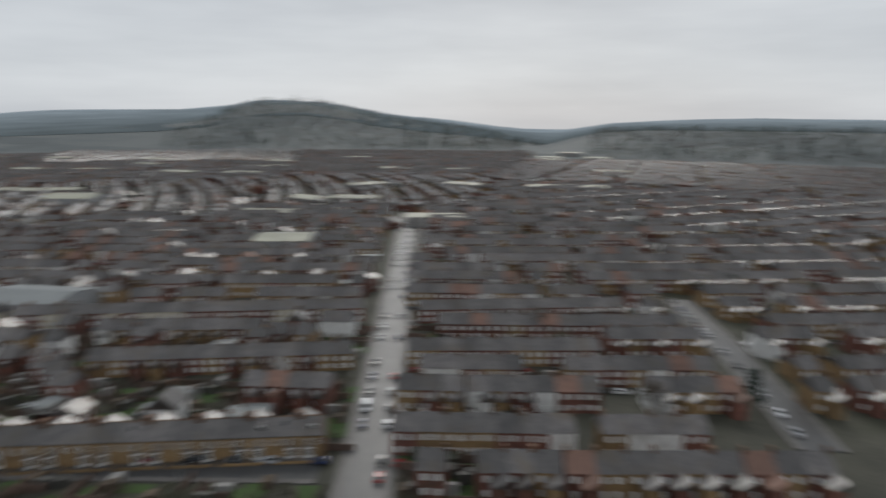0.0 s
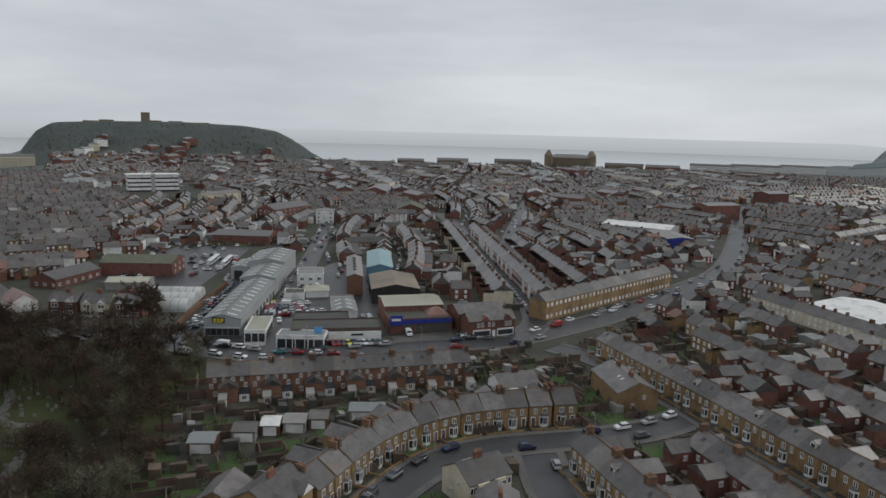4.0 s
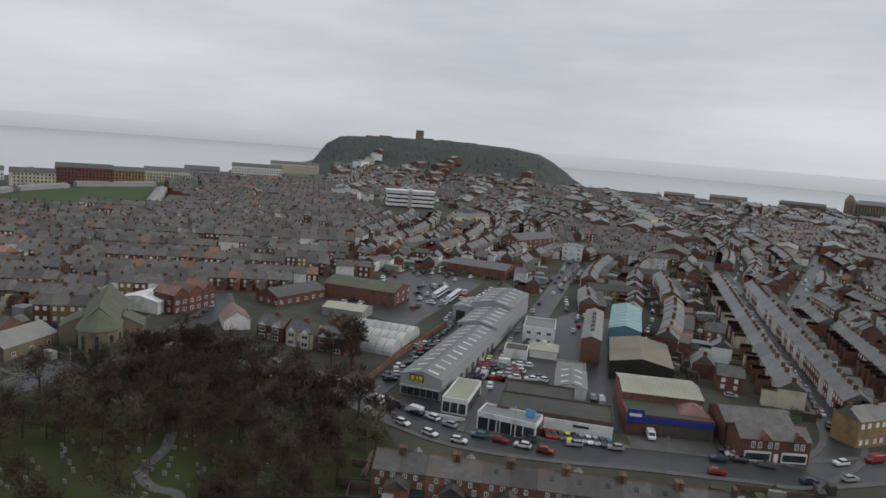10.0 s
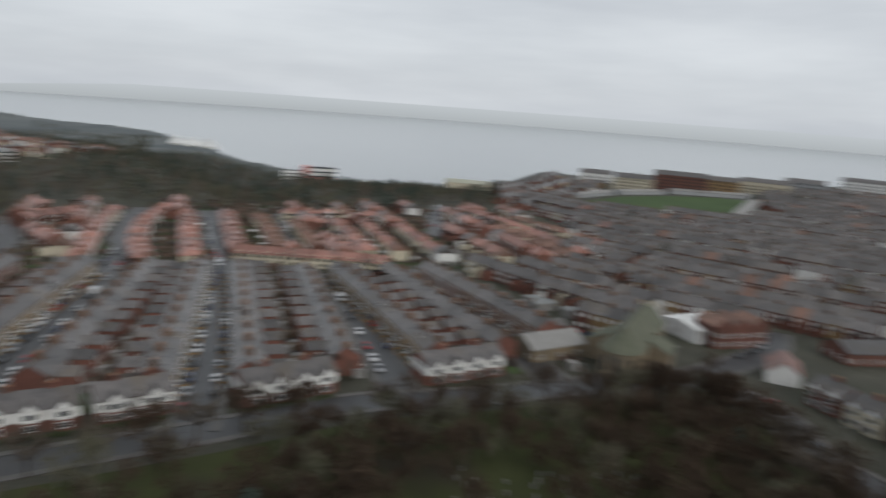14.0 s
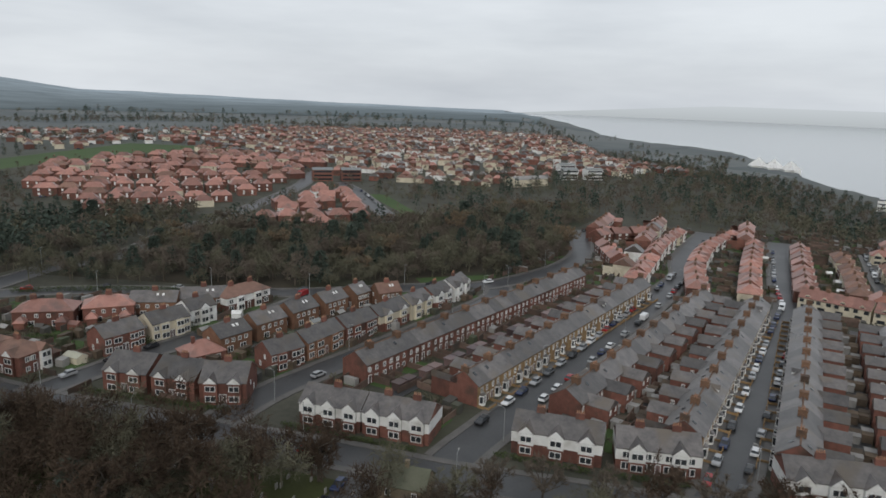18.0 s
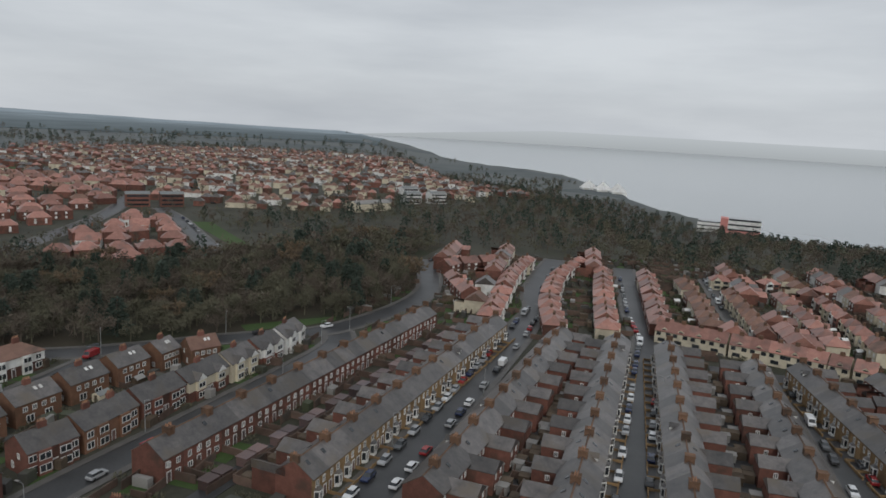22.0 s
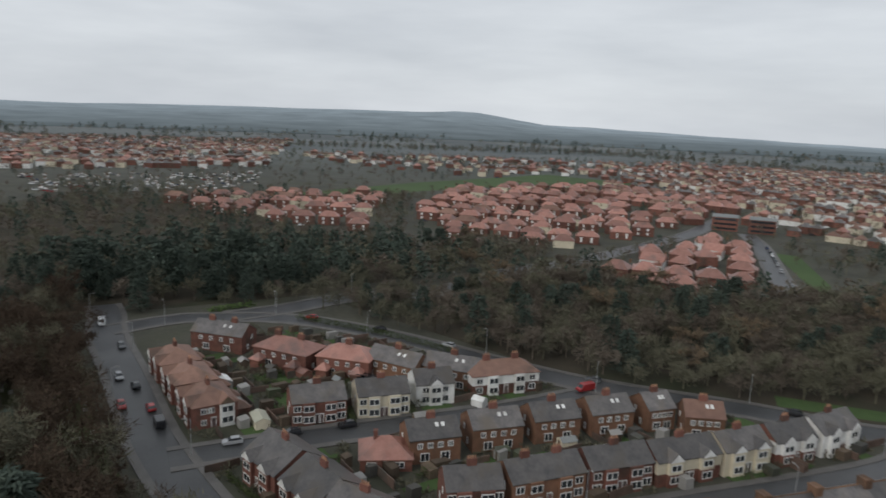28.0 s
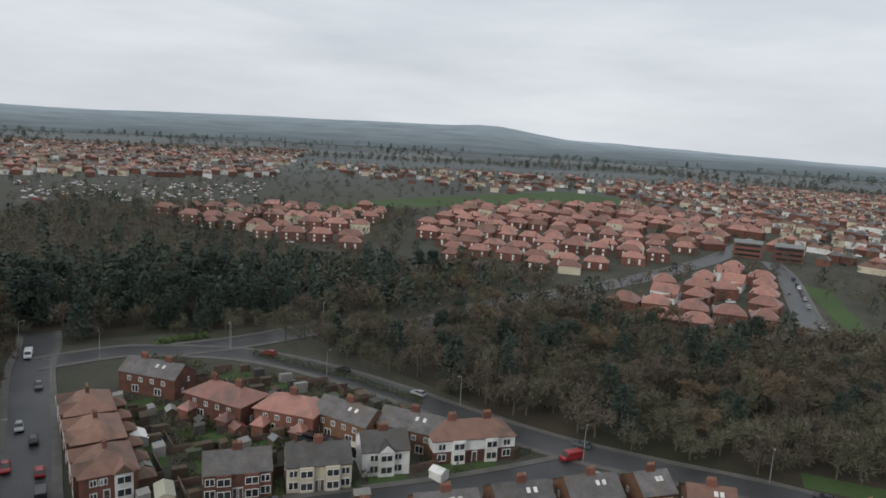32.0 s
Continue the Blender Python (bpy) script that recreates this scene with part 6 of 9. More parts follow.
for k in range(4):
    part("floor", box(B(), 0, 0, 4.2 * k, 26, 16, 4.2 * k + 3.0), WHITE, ph2)
    part("window_band", box(B(), 0.4, 0.4, 4.2 * k + 3.0, 25.6, 15.6, 4.2 * k + 4.2), GLASS, ph2)
for k in range(3):
    bm = B()
    bmesh.ops.create_cone(bm, cap_ends=True, segments=4, radius1=17, radius2=0.3, depth=14)
    t_ = tagged(new("pyramid_pavilion"), "white pyramid roofed pavilion by the sea", "pavilion", "pyramid pavilions")
    t_.matrix_basis = pose(-322 + 30 * k, 1310 - 14 * k, land_z(-322 + 30 * k, 1310 - 14 * k) + 10, 0, 0, 30)
    part("roof", bm, WHITE, t_)
    part("base", box(B(), -13, -13, -30, 13, 13, -6.9), WHITE, t_)
# boarding houses on the north cliff and the white crescents in the south
SEAFRONT = [(69.2, 788, 34, WHITE, 9), (66.0, 725, 37, CREAM, 13), (62.7, 760, 51, REDBRICK, 17), (59.9, 802, 34, BUFFBRICK, 13), (57.1, 843, 50, CREAM, 12.5), (54.7, 902, 41, GREYWALL, 13), (50.6, 934, 62, WHITE, 18), (48.0, 1135, 75, CREAM, 15),
            (-6.5, 1420, 80, WHITE, 14), (-9.5, 1480, 90, WHITE, 14), (-12.5, 1560, 80, WHITE, 14), (4.5, 1330, 60, STONE, 12), (9, 1330, 70, STONE, 13), (14, 1320, 60, STONE, 12), (17.5, 1300, 50, REDBRICK, 10), (0, 1340, 70, STONE, 12), (-3, 1330, 60, REDBRICK, 12)]
for a_, r_, L_, m_, h_ in SEAFRONT:
    x_, y_ = r_ * math.cos(radians(a_)), r_ * math.sin(radians(a_))
    t_ = shed("boarding_houses", "tall row of seaside boarding houses", x_ - L_ / 2 * math.cos(radians(a_ + 90)), y_ - L_ / 2 * math.sin(radians(a_ + 90)), a_ + 90, L_, 14, h_, h_ + 4, m_, SLATE, z=min(0, land_z(x_, y_)))
    for j in range(int(h_ / 3.2)):
        bm = B()
        for k in range(int(L_ / 3.1)):
            box(bm, 1.0 + 3.1 * k, -0.2, 1.0 + 3.2 * j, 2.4 + 3.1 * k, 14.2, 2.7 + 3.2 * j)
        tagged(part("glazing", bm, GLASS, t_), kind="stuff")
    for k in range(int(L_ / 9)):
        part("gable", prism(B(), [(0, h_), (1.8, h_ + 2.6), (4.4, h_ + 2.6), (4.4, h_)], 1.2 + 9 * k, 5.2 + 9 * k), m_, t_)
# pale halls and flats at the edge of the northern park
shed("pavilion_hall", "long cream hall at the edge of the park", -274, 476, 72, 34, 12, 6, 8, CREAM, CONCRETE)
for x_, y_ in ((-276, 552), (-262, 572), (-300, 590), (-398, 372), (-384, 390)):
    t_ = shed("flats", "pale block of flats among trees", x_, y_, 55, 16, 10, 9, 10.5, WHITE if y_ > 500 else REDBRICK, ROOFGREY)
    for j in range(3):
        part("window_band", box(B(), 1, -0.15, 1 + 3 * j, 15, 10.15, 2.3 + 3 * j), GLASS, t_)
shed("bowls_hall", "long pale roofed hall on the wooded cliff", 139, 594, 165, 37, 14, 5, 7.5, CREAM, PALEROOF)
# cricket ground stands
for (x_, y_), (x2_, y2_), h_ in (((330, 652), (408, 646), 3.5), ((312, 478), (392, 598), 4), ((215, 572), (258, 610), 3), ((266, 616), (318, 640), 3)):
    L_ = math.hypot(x2_ - x_, y2_ - y_)
    shed("cricket_stand", "low pale stand beside the cricket field", x_, y_, math.degrees(math.atan2(y2_ - y_, x2_ - x_)), L_, 10, h_, h_ + 1.5, GREYWALL, CONCRETE)


# ---- trees ----
def tube(V, F, a, b, r0, r1, k=5):
    d = (b - a).normalized()
    u = d.orthogonal().normalized()
    w = d.cross(u)
    s = len(V)
    for c, r in ((a, r0), (b, r1)):
        for i in range(k):
            t = 2 * math.pi * i / k
            V.append(c + u * (r * math.cos(t)) + w * (r * math.sin(t)))
    for i in range(k):
        F.append((s + i, s + (i + 1) % k, s + k + (i + 1) % k, s + k + i))


def sliver(V, F, p, d, wide, rnd):
    s = d.cross(Vector((rnd.uniform(-1, 1), rnd.uniform(-1, 1), rnd.uniform(-1, 1)))).normalized() * wide
    n = len(V)
    V.extend((p - s, p + s, p + d))
    F.append((n, n + 1, n + 2))


def mesh_of(name, V, F, material):
    me = bpy.data.meshes.new(name)
    me.from_pydata([tuple(v) for v in V], [], F)
    me.materials.append(material)
    return me


def bare_tree_meshes(seed, h, spread, twig, n_twigs=2000, up=0.5):
    rnd = random.Random(seed)
    V, F, C, G = [], [], [], []
    top = Vector((rnd.uniform(-0.4, 0.4), rnd.uniform(-0.4, 0.4), h * 0.36))
    tube(V, F, Vector((0, 0, -0.4)), top, h * 0.028, h * 0.019, 7)
    ends = []
    for i in range(8):
        a = 2 * math.pi * (i + rnd.random() * 0.7) / 8
        base = Vector((0, 0, 0)).lerp(top, rnd.uniform(0.65, 1.0))
        tip = base + Vector((math.cos(a) * spread * rnd.uniform(0.35, 0.75), math.sin(a) * spread * rnd.uniform(0.35, 0.75), h * rnd.uniform(0.2, 0.42)))
        tube(V, F, base, tip, h * 0.012, h * 0.006)
        for j in range(4):
            b2 = base.lerp(tip, rnd.uniform(0.4, 1.0))
            d = Vector((rnd.gauss(0, 0.8) + math.cos(a) * 0.6, rnd.gauss(0, 0.8) + math.sin(a) * 0.6, rnd.uniform(0.2, 1.3) * up * 2)).normalized()
            t2 = b2 + d * h * rnd.uniform(0.14, 0.26)
            tube(V, F, b2, t2, h * 0.006, h * 0.0025, 4)
            for k in range(3):
                b3 = b2.lerp(t2, rnd.uniform(0.4, 1.0))
                d3 = (d + Vector((rnd.gauss(0, 0.7), rnd.gauss(0, 0.7), rnd.gauss(0.1, 0.5)))).normalized()
                t3 = b3 + d3 * h * rnd.uniform(0.07, 0.15)
                tube(V, F, b3, t3, h * 0.0028, h * 0.001, 3)
                ends.append((b3, t3, d3))
    for i in range(n_twigs):
        a, b, d = ends[i % len(ends)]
        p = a.lerp(b, rnd.uniform(0.1, 1.1))
        q = (d + Vector((rnd.gauss(0, 0.9), rnd.gauss(0, 0.9), rnd.gauss(0.15, 0.7)))).normalized()
        sliver(C, G, p, q * h * rnd.uniform(0.05, 0.12), h * 0.0062, rnd)
    return mesh_of("trunk", V, F, BARK), mesh_of("crown", C, G, twig)


def fir_meshes(seed, h, spread, n=2600):
    rnd = random.Random(seed)
    V, F, C, G = [], [], [], []
    tube(V, F, Vector((0, 0, -0.4)), Vector((0, 0, h * 0.85)), h * 0.022, h * 0.006, 6)
    clumps = []
    for i in range(30):
        z = rnd.uniform(0.25, 0.95)
        r = spread * (1.1 - z) ** 0.6 * rnd.uniform(0.3, 0.9)
        a = rnd.uniform(0, 6.28)
        c = Vector((r * math.cos(a), r * math.sin(a), z * h))
        clumps.append((c, spread * rnd.uniform(0.28, 0.45)))
        tube(V, F, Vector((0, 0, z * h * 0.95)), c, h * 0.006, h * 0.003, 4)
    for i in range(n):
        c, r = clumps[i % len(clumps)]
        d = Vector((rnd.gauss(0, 1), rnd.gauss(0, 1), rnd.gauss(0, 0.55)))
        d = d / max(d.length, 0.3) * r * rnd.uniform(0.5, 1.0)
        q = Vector((rnd.gauss(0, 1), rnd.gauss(0, 1), rnd.gauss(-0.1, 0.5))).normalized()
        sliver(C, G, c + d, q * rnd.uniform(0.7, 1.5), 0.26, rnd)
    return mesh_of("trunk", V, F, BARK), mesh_of("crown", C, G, FIR)


PALETWIG = mat("pale willow twigs", (0.13, 0.095, 0.06), (0.20, 0.15, 0.10), 0.95, 0.15, 2.0, 0.0, 0.2)
TREES = {
    "bare": [bare_tree_meshes(i, 12.0, 5.2, TWIG) for i in range(5)],
    "mossy": [bare_tree_meshes(20 + i, 10.5, 5.0, TWIGGREEN, 2000) for i in range(3)],
    "fir": [fir_meshes(40 + i, 13.0, 4.2) for i in range(3)],
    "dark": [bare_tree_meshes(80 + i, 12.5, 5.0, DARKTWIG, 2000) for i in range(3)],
    "pale": [bare_tree_meshes(60, 12.0, 5.6, PALETWIG, 2800)],
}
LABELS = {"dark": "leafless cemetery tree with darkened, unhazed twigs", "bare": "bare brown leafless winter tree", "mossy": "bare winter tree with greenish twigs", "fir": "dark evergreen pine tree in the wood", "pale": "large pale leafless willow tree"}


def polar(*pairs):
    return [(r * math.cos(radians(a)), r * math.sin(radians(a))) for a, r in pairs]


def inside(x, y, poly):
    c, j = False, len(poly) - 1
    for i in range(len(poly)):
        (x1, y1), (x2, y2) = poly[i], poly[j]
        if (y1 > y) != (y2 > y) and x < (x2 - x1) * (y - y1) / (y2 - y1) + x1:
            c = not c
        j = i
    return c


def scatter(poly, gap, seed, keep=1.0):
    rnd = random.Random(seed)
    xs, ys = [p[0] for p in poly], [p[1] for p in poly]
    y = min(ys)
    while y < max(ys):
        x = min(xs)
        while x < max(xs):
            px, py = x + rnd.uniform(-0.48, 0.48) * gap, y + rnd.uniform(-0.48, 0.48) * gap
            if rnd.random() < keep and inside(px, py, poly):
                yield px, py, rnd
            x += gap
        y += gap * 0.9


ROAD_LINES = [(smooth_line(p, 4), w / 2) for p, w, _ in ROADS]


def on_road(x, y, margin=1.5):
    q = Vector((x, y))
    for line, half in ROAD_LINES:
        for a, b in zip(line, line[1:]):
            ab = b - a
            t = min(max((q - a).dot(ab) / max(ab.length_squared, 1e-6), 0), 1)
            if (a + ab * t - q).length < half + margin:
                return True
    return False


def tree(kind, x, y, s, rnd, group):
    tm, cm = TREES[kind][rnd.randrange(len(TREES[kind]))]
    th = tagged(new("tree"), LABELS[kind], "tree", group)
    th.matrix_basis = pose(x, y, land_z(x, y) if math.hypot(x, y) > 330 else 0, 0, 0, rnd.uniform(0, 360)) @ Matrix.Diagonal((s, s, s * rnd.uniform(0.9, 1.1), 1))
    for nm, me in (("trunk", tm), ("crown", cm)):
        o = new(nm, me)
        o.parent = th


def lite(kind, count=440, broad=1.0):
    """A lighter tree for the joined woods: few limbs, broad twig clumps."""
    out = []
    for i in range(4):
        rnd = random.Random(900 + i + len(kind))
        V, F = [], []
        h, r = 11.0, 4.6
        tube(V, F, Vector((0, 0, -0.5)), Vector((0, 0, h * 0.5)), 0.26, 0.14, 4)
        if kind == "fir":
            for k in range(count):
                z = rnd.uniform(0.12, 1.0)
                a, q = rnd.uniform(0, 6.28), rnd.random() ** 0.5
                rr = r * 0.85 * (1.05 - z) ** 0.6 * q
                p = Vector((rr * math.cos(a), rr * math.sin(a), z * h * 1.12))
                sliver(V, F, p, Vector((math.cos(a), math.sin(a), rnd.gauss(-0.1, 0.5))).normalized() * rnd.uniform(0.8, 1.8), 0.34 * broad, rnd)
        else:
            lobes = [(Vector((rnd.gauss(0, 0.42), rnd.gauss(0, 0.42), rnd.uniform(0.28, 0.85))), rnd.uniform(0.35, 0.55)) for _ in range(7)]
            for c, q in lobes:
                tube(V, F, Vector((0, 0, h * 0.35)), Vector((c.x * r, c.y * r, c.z * h)), 0.1, 0.03, 3)
            for k in range(count):
                c, q = lobes[k % 7]
                d = Vector((rnd.gauss(0, 1), rnd.gauss(0, 1), rnd.gauss(0, 1))).normalized() * rnd.uniform(0.35, 1.0)
                p = Vector(((c.x + d.x * q) * r, (c.y + d.y * q) * r, c.z * h + d.z * q * h * 0.4))
                sliver(V, F, p, (d + Vector((rnd.gauss(0, 0.5), rnd.gauss(0, 0.5), rnd.gauss(0.3, 0.4)))).normalized() * rnd.uniform(0.7, 1.5), 0.17 * broad, rnd)
        out.append((np.array([tuple(v) for v in V]), F))
    return out


LITE = {k: lite(k, 560, 0.78) for k in ("bare", "mossy", "fir")}
SPARE = {k: lite(k, 78, 2.5) for k in ("bare", "mossy", "fir")}
NEARLITE = {k: lite(k, 1050, 0.42) for k in ("bare", "mossy", "fir")}
STAND = {}


def stand(kind, x, y, s, rnd, name):
    """Adds a tree to a joined wood."""
    V, F, size = STAND.setdefault((name, kind), ([], [], [0]))
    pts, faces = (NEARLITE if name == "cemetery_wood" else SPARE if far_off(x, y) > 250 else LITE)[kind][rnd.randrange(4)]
    a = rnd.uniform(0, 6.28)
    c, q = math.cos(a) * s, math.sin(a) * s
    n = size[0]
    size[0] += len(pts)
    z = land_z(x, y) if math.hypot(x, y) > 330 else 0.0
    V.append(np.stack([x + pts[:, 0] * c - pts[:, 1] * q, y + pts[:, 0] * q + pts[:, 1] * c, z + pts[:, 2] * s * rnd.uniform(0.85, 1.15)], 1))
    F.extend([tuple([i + n for i in f]) for f in faces])


def finish_stands():
    for (name, kind), (V, F, _) in STAND.items():
        me = bpy.data.meshes.new(name)
        me.from_pydata(np.concatenate(V).tolist(), [], F)
        # the bare cemetery trees take the darkened twig colour, without the haze tint
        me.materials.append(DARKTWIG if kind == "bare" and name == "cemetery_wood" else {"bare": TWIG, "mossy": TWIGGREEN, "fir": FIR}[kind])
        tagged(new(name, me), "dense wood of bare and evergreen trees", "wood", kind="stuff")


CEMETERY_WOOD = [(-238, 20), (-216, 26), (-175, 39), (-137, 50), (-93, 68), (-60, 83), (-37, 92), (12, 115), (40, 131), (70, 138), (105, 148), (131, 153), (136, 136), (137, 112), (139, 96), (137, 74), (128, 62), (112, 58), (92, 47), (72, 37), (54, 23), (36, 10), (0, 0), (-60, 5), (-140, 5), (-230, 5)]
GLADE = [(44, 92), (58, 105), (80, 106), (94, 92), (92, 70), (78, 62), (62, 68)]
for x, y, rnd in scatter(CEMETERY_WOOD, 6.4, 1, 0.94):
    if on_road(x, y, 1.8) or (x > -36 and x < 20 and y > 66 and rnd.random() < 0.6):
        continue
    if inside(x, y, GLADE) and rnd.random() < 0.8:
        continue
    if x < -5 and 20 < y < 58 + 0.3 * x and rnd.random() < 0.8:
        continue
    k = rnd.random()
    kind = "fir" if k < 0.02 else "mossy" if k < 0.22 else "bare"
    if rnd.random() < 0.13:
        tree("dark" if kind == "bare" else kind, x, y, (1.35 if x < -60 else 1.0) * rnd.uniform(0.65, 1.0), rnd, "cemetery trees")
    else:
        s = 1.55 if x < -60 else 1.35 if on_road(x, y, 12) else 1.15
        stand(kind, x, y, s * rnd.uniform(0.55, 0.9), rnd, "cemetery_wood")
rnd = random.Random(15)
for x, y in ((-27, 99), (-20, 105), (-10, 111), (-2, 116), (6, 121), (15, 125), (26, 130), (-65, 73), (-56, 84), (-85, 63), (-100, 60), (-112, 56), (120, 146), (128, 140), (133, 128), (134, 116), (128, 100), (112, 147), (131, 88), (98, 143), (165, 111), (171, 117), (160, 106), (176, 121), (158, 113), (168, 124), (178, 128), (137, 80), (134, 70), (128, 140), (118, 152)):
    tree(rnd.choice(("bare", "dark", "dark")), x, y, rnd.uniform(0.8, 1.15), rnd, "roadside trees")
PARK_WOOD = [(-236, 92), (-215, 112), (-190, 138), (-166, 158), (-139, 196), (-119, 226), (-116, 275), (-131, 312), (-155, 352), (-161, 396), (-195, 405), (-228, 340), (-226, 288), (-236, 235), (-272, 218), (-330, 225), (-345, 185), (-335, 152), (-300, 156), (-262, 104)]
for x, y, rnd in scatter(PARK_WOOD, 6.8, 2, 0.97):
    if on_road(x, y, 2.5) or inside(x, y, [(-136, 204), (-124, 222), (-120, 232), (-123, 236), (-130, 226), (-142, 208)]):
        continue
    k = rnd.random()
    kind = "fir" if k < 0.14 else "mossy" if k < 0.62 else "pale" if k < 0.65 else "bare"
    if kind == "pale" or rnd.random() < 0.1:
        tree(kind, x, y, rnd.uniform(0.8, 1.15), rnd, "park trees")
    else:
        stand(kind, x, y, rnd.uniform(0.7, 1.1), rnd, "park_wood")
PINE_WOOD = [(-246, 24), (-248, 50), (-256, 82), (-264, 100), (-282, 128), (-300, 150), (-330, 146), (-335, 90), (-330, 10), (-300, 0), (-245, 8)]
for x, y, rnd in scatter(PINE_WOOD, 7.6, 3, 0.97):
    if on_road(x, y, 2.5):
        continue
    kind = "fir" if rnd.random() < 0.75 else "mossy"
    if rnd.random() < 0.15:
        tree(kind, x, y, rnd.uniform(0.85, 1.3), rnd, "pine wood trees")
    else:
        stand(kind, x, y, rnd.uniform(0.8, 1.2), rnd, "pine_wood")


def wood(name, label, polys, gap, seed, mix, size=1.0, blocked=None):
    """A far wood of joined trees."""
    for n, poly in enumerate(polys):
        for x, y, rnd in scatter(poly, gap, seed + n, 0.95):
            if (blocked and blocked(x, y)) or land_z(x, y) < SEA_Z + 5:
                continue
            k = rnd.random()
            stand("fir" if k < mix[0] else "mossy" if k < mix[1] else "bare", x, y, size * rnd.uniform(0.75, 1.15), rnd, name)


COAST_WOOD = [[(-165, 395), (-105, 408), (-70, 410), (-30, 408), (30, 424), (79, 452), (128, 480), (140, 560), (150, 600), (92, 606), (40, 610), (0, 616), (-40, 632), (-80, 680), (-120, 740), (-190, 720), (-250, 620), (-215, 520), (-230, 450)],
              [(-235, 60), (-300, -10), (-330, 15), (-338, 150), (-400, 92), (-470, 50), (-520, -40), (-430, -80), (-330, -70), (-250, -20)],
              [(-290, 740), (-130, 750), (-150, 840), (-200, 900), (-280, 920), (-340, 840)]]
def before_pavilions(x, y):
    return 101.3 < math.degrees(math.atan2(y, x)) < 105.8 and 1120 < math.hypot(x, y) < 1420


wood("winter_wood", "far wood of bare and evergreen trees", COAST_WOOD + [polar((76, 600), (84, 620), (95, 640), (104, 820), (107, 1200), (105, 1450), (100, 1050), (93, 830), (84, 820), (76, 800))], 10.5, 11, (0.24, 0.60), 0.9, lambda x, y: on_road(x, y, 2) or occupied(x, y, 9) or before_pavilions(x, y))

# ---- the town beyond ----
BUILT = [[(-260, 20), (-140, 50), (-60, 80), (60, 136), (112, 150), (112, 200), (75, 285), (40, 275), (-130, 260), (-165, 150), (-240, 110)],
         [(105, 60), (135, 165), (130, 195), (185, 200), (310, 205), (330, 170), (300, 110), (290, 60), (240, 25), (195, -18), (150, -15)],
         [(205, 540), (250, 640), (300, 660), (360, 640), (380, 580), (360, 515), (320, 490), (255, 495)], [(-575, 104), (-677, 230), (-803, 429), (-690, 505), (-680, 400), (-645, 290), (-563, 150)],
         [(36, 30), (105, 55), (112, 30), (120, -40), (100, -45), (60, -20)], [(470, 370), (560, 360), (640, 440), (570, 500), (510, 470)], [(170, 510), (209, 500), (305, 472), (330, 500), (425, 660), (540, 745), (430, 715), (320, 690), (270, 690), (250, 620), (210, 570)]] + COAST_WOOD + [PARK_WOOD, PINE_WOOD, CEMETERY_WOOD]


def free(x, y):
    return not any(inside(x, y, p) for p in BUILT)


FAR_CARS = {}


def far_car(x, y, turn, paint, z=0.1):
    """Adds a small car to the joined far traffic of its colour."""
    c, s = math.cos(radians(turn)), math.sin(radians(turn))
    for key, rows in ((paint, ((0.3, 2.05, 2.05, 0.86), (0.85, 1.98, 2.0, 0.84), (0.98, 1.0, 1.9, 0.8))), ("glass", ((0.97, 0.95, 1.8, 0.76), (1.36, 0.35, 1.45, 0.66))), (paint, ((1.37, 0.33, 1.45, 0.64), (1.46, 0.25, 1.4, 0.62)))):
        V, F = FAR_CARS.setdefault(key, ([], []))
        n = len(V)
        for h, front, back, half in rows:
            for a, b in ((front, -half), (front, half), (-back, half), (-back, -half)):
                V.append((x + c * a - s * b, y + s * a + c * b, z + h))
        for k in range(len(rows) - 1):
            F.extend((n + 4 * k + i, n + 4 * k + (i + 1) % 4, n + 4 * k + 4 + (i + 1) % 4, n + 4 * k + 4 + i) for i in range(4))
        k = n + 4 * len(rows)
        F.append((k - 4, k - 3, k - 2, k - 1))


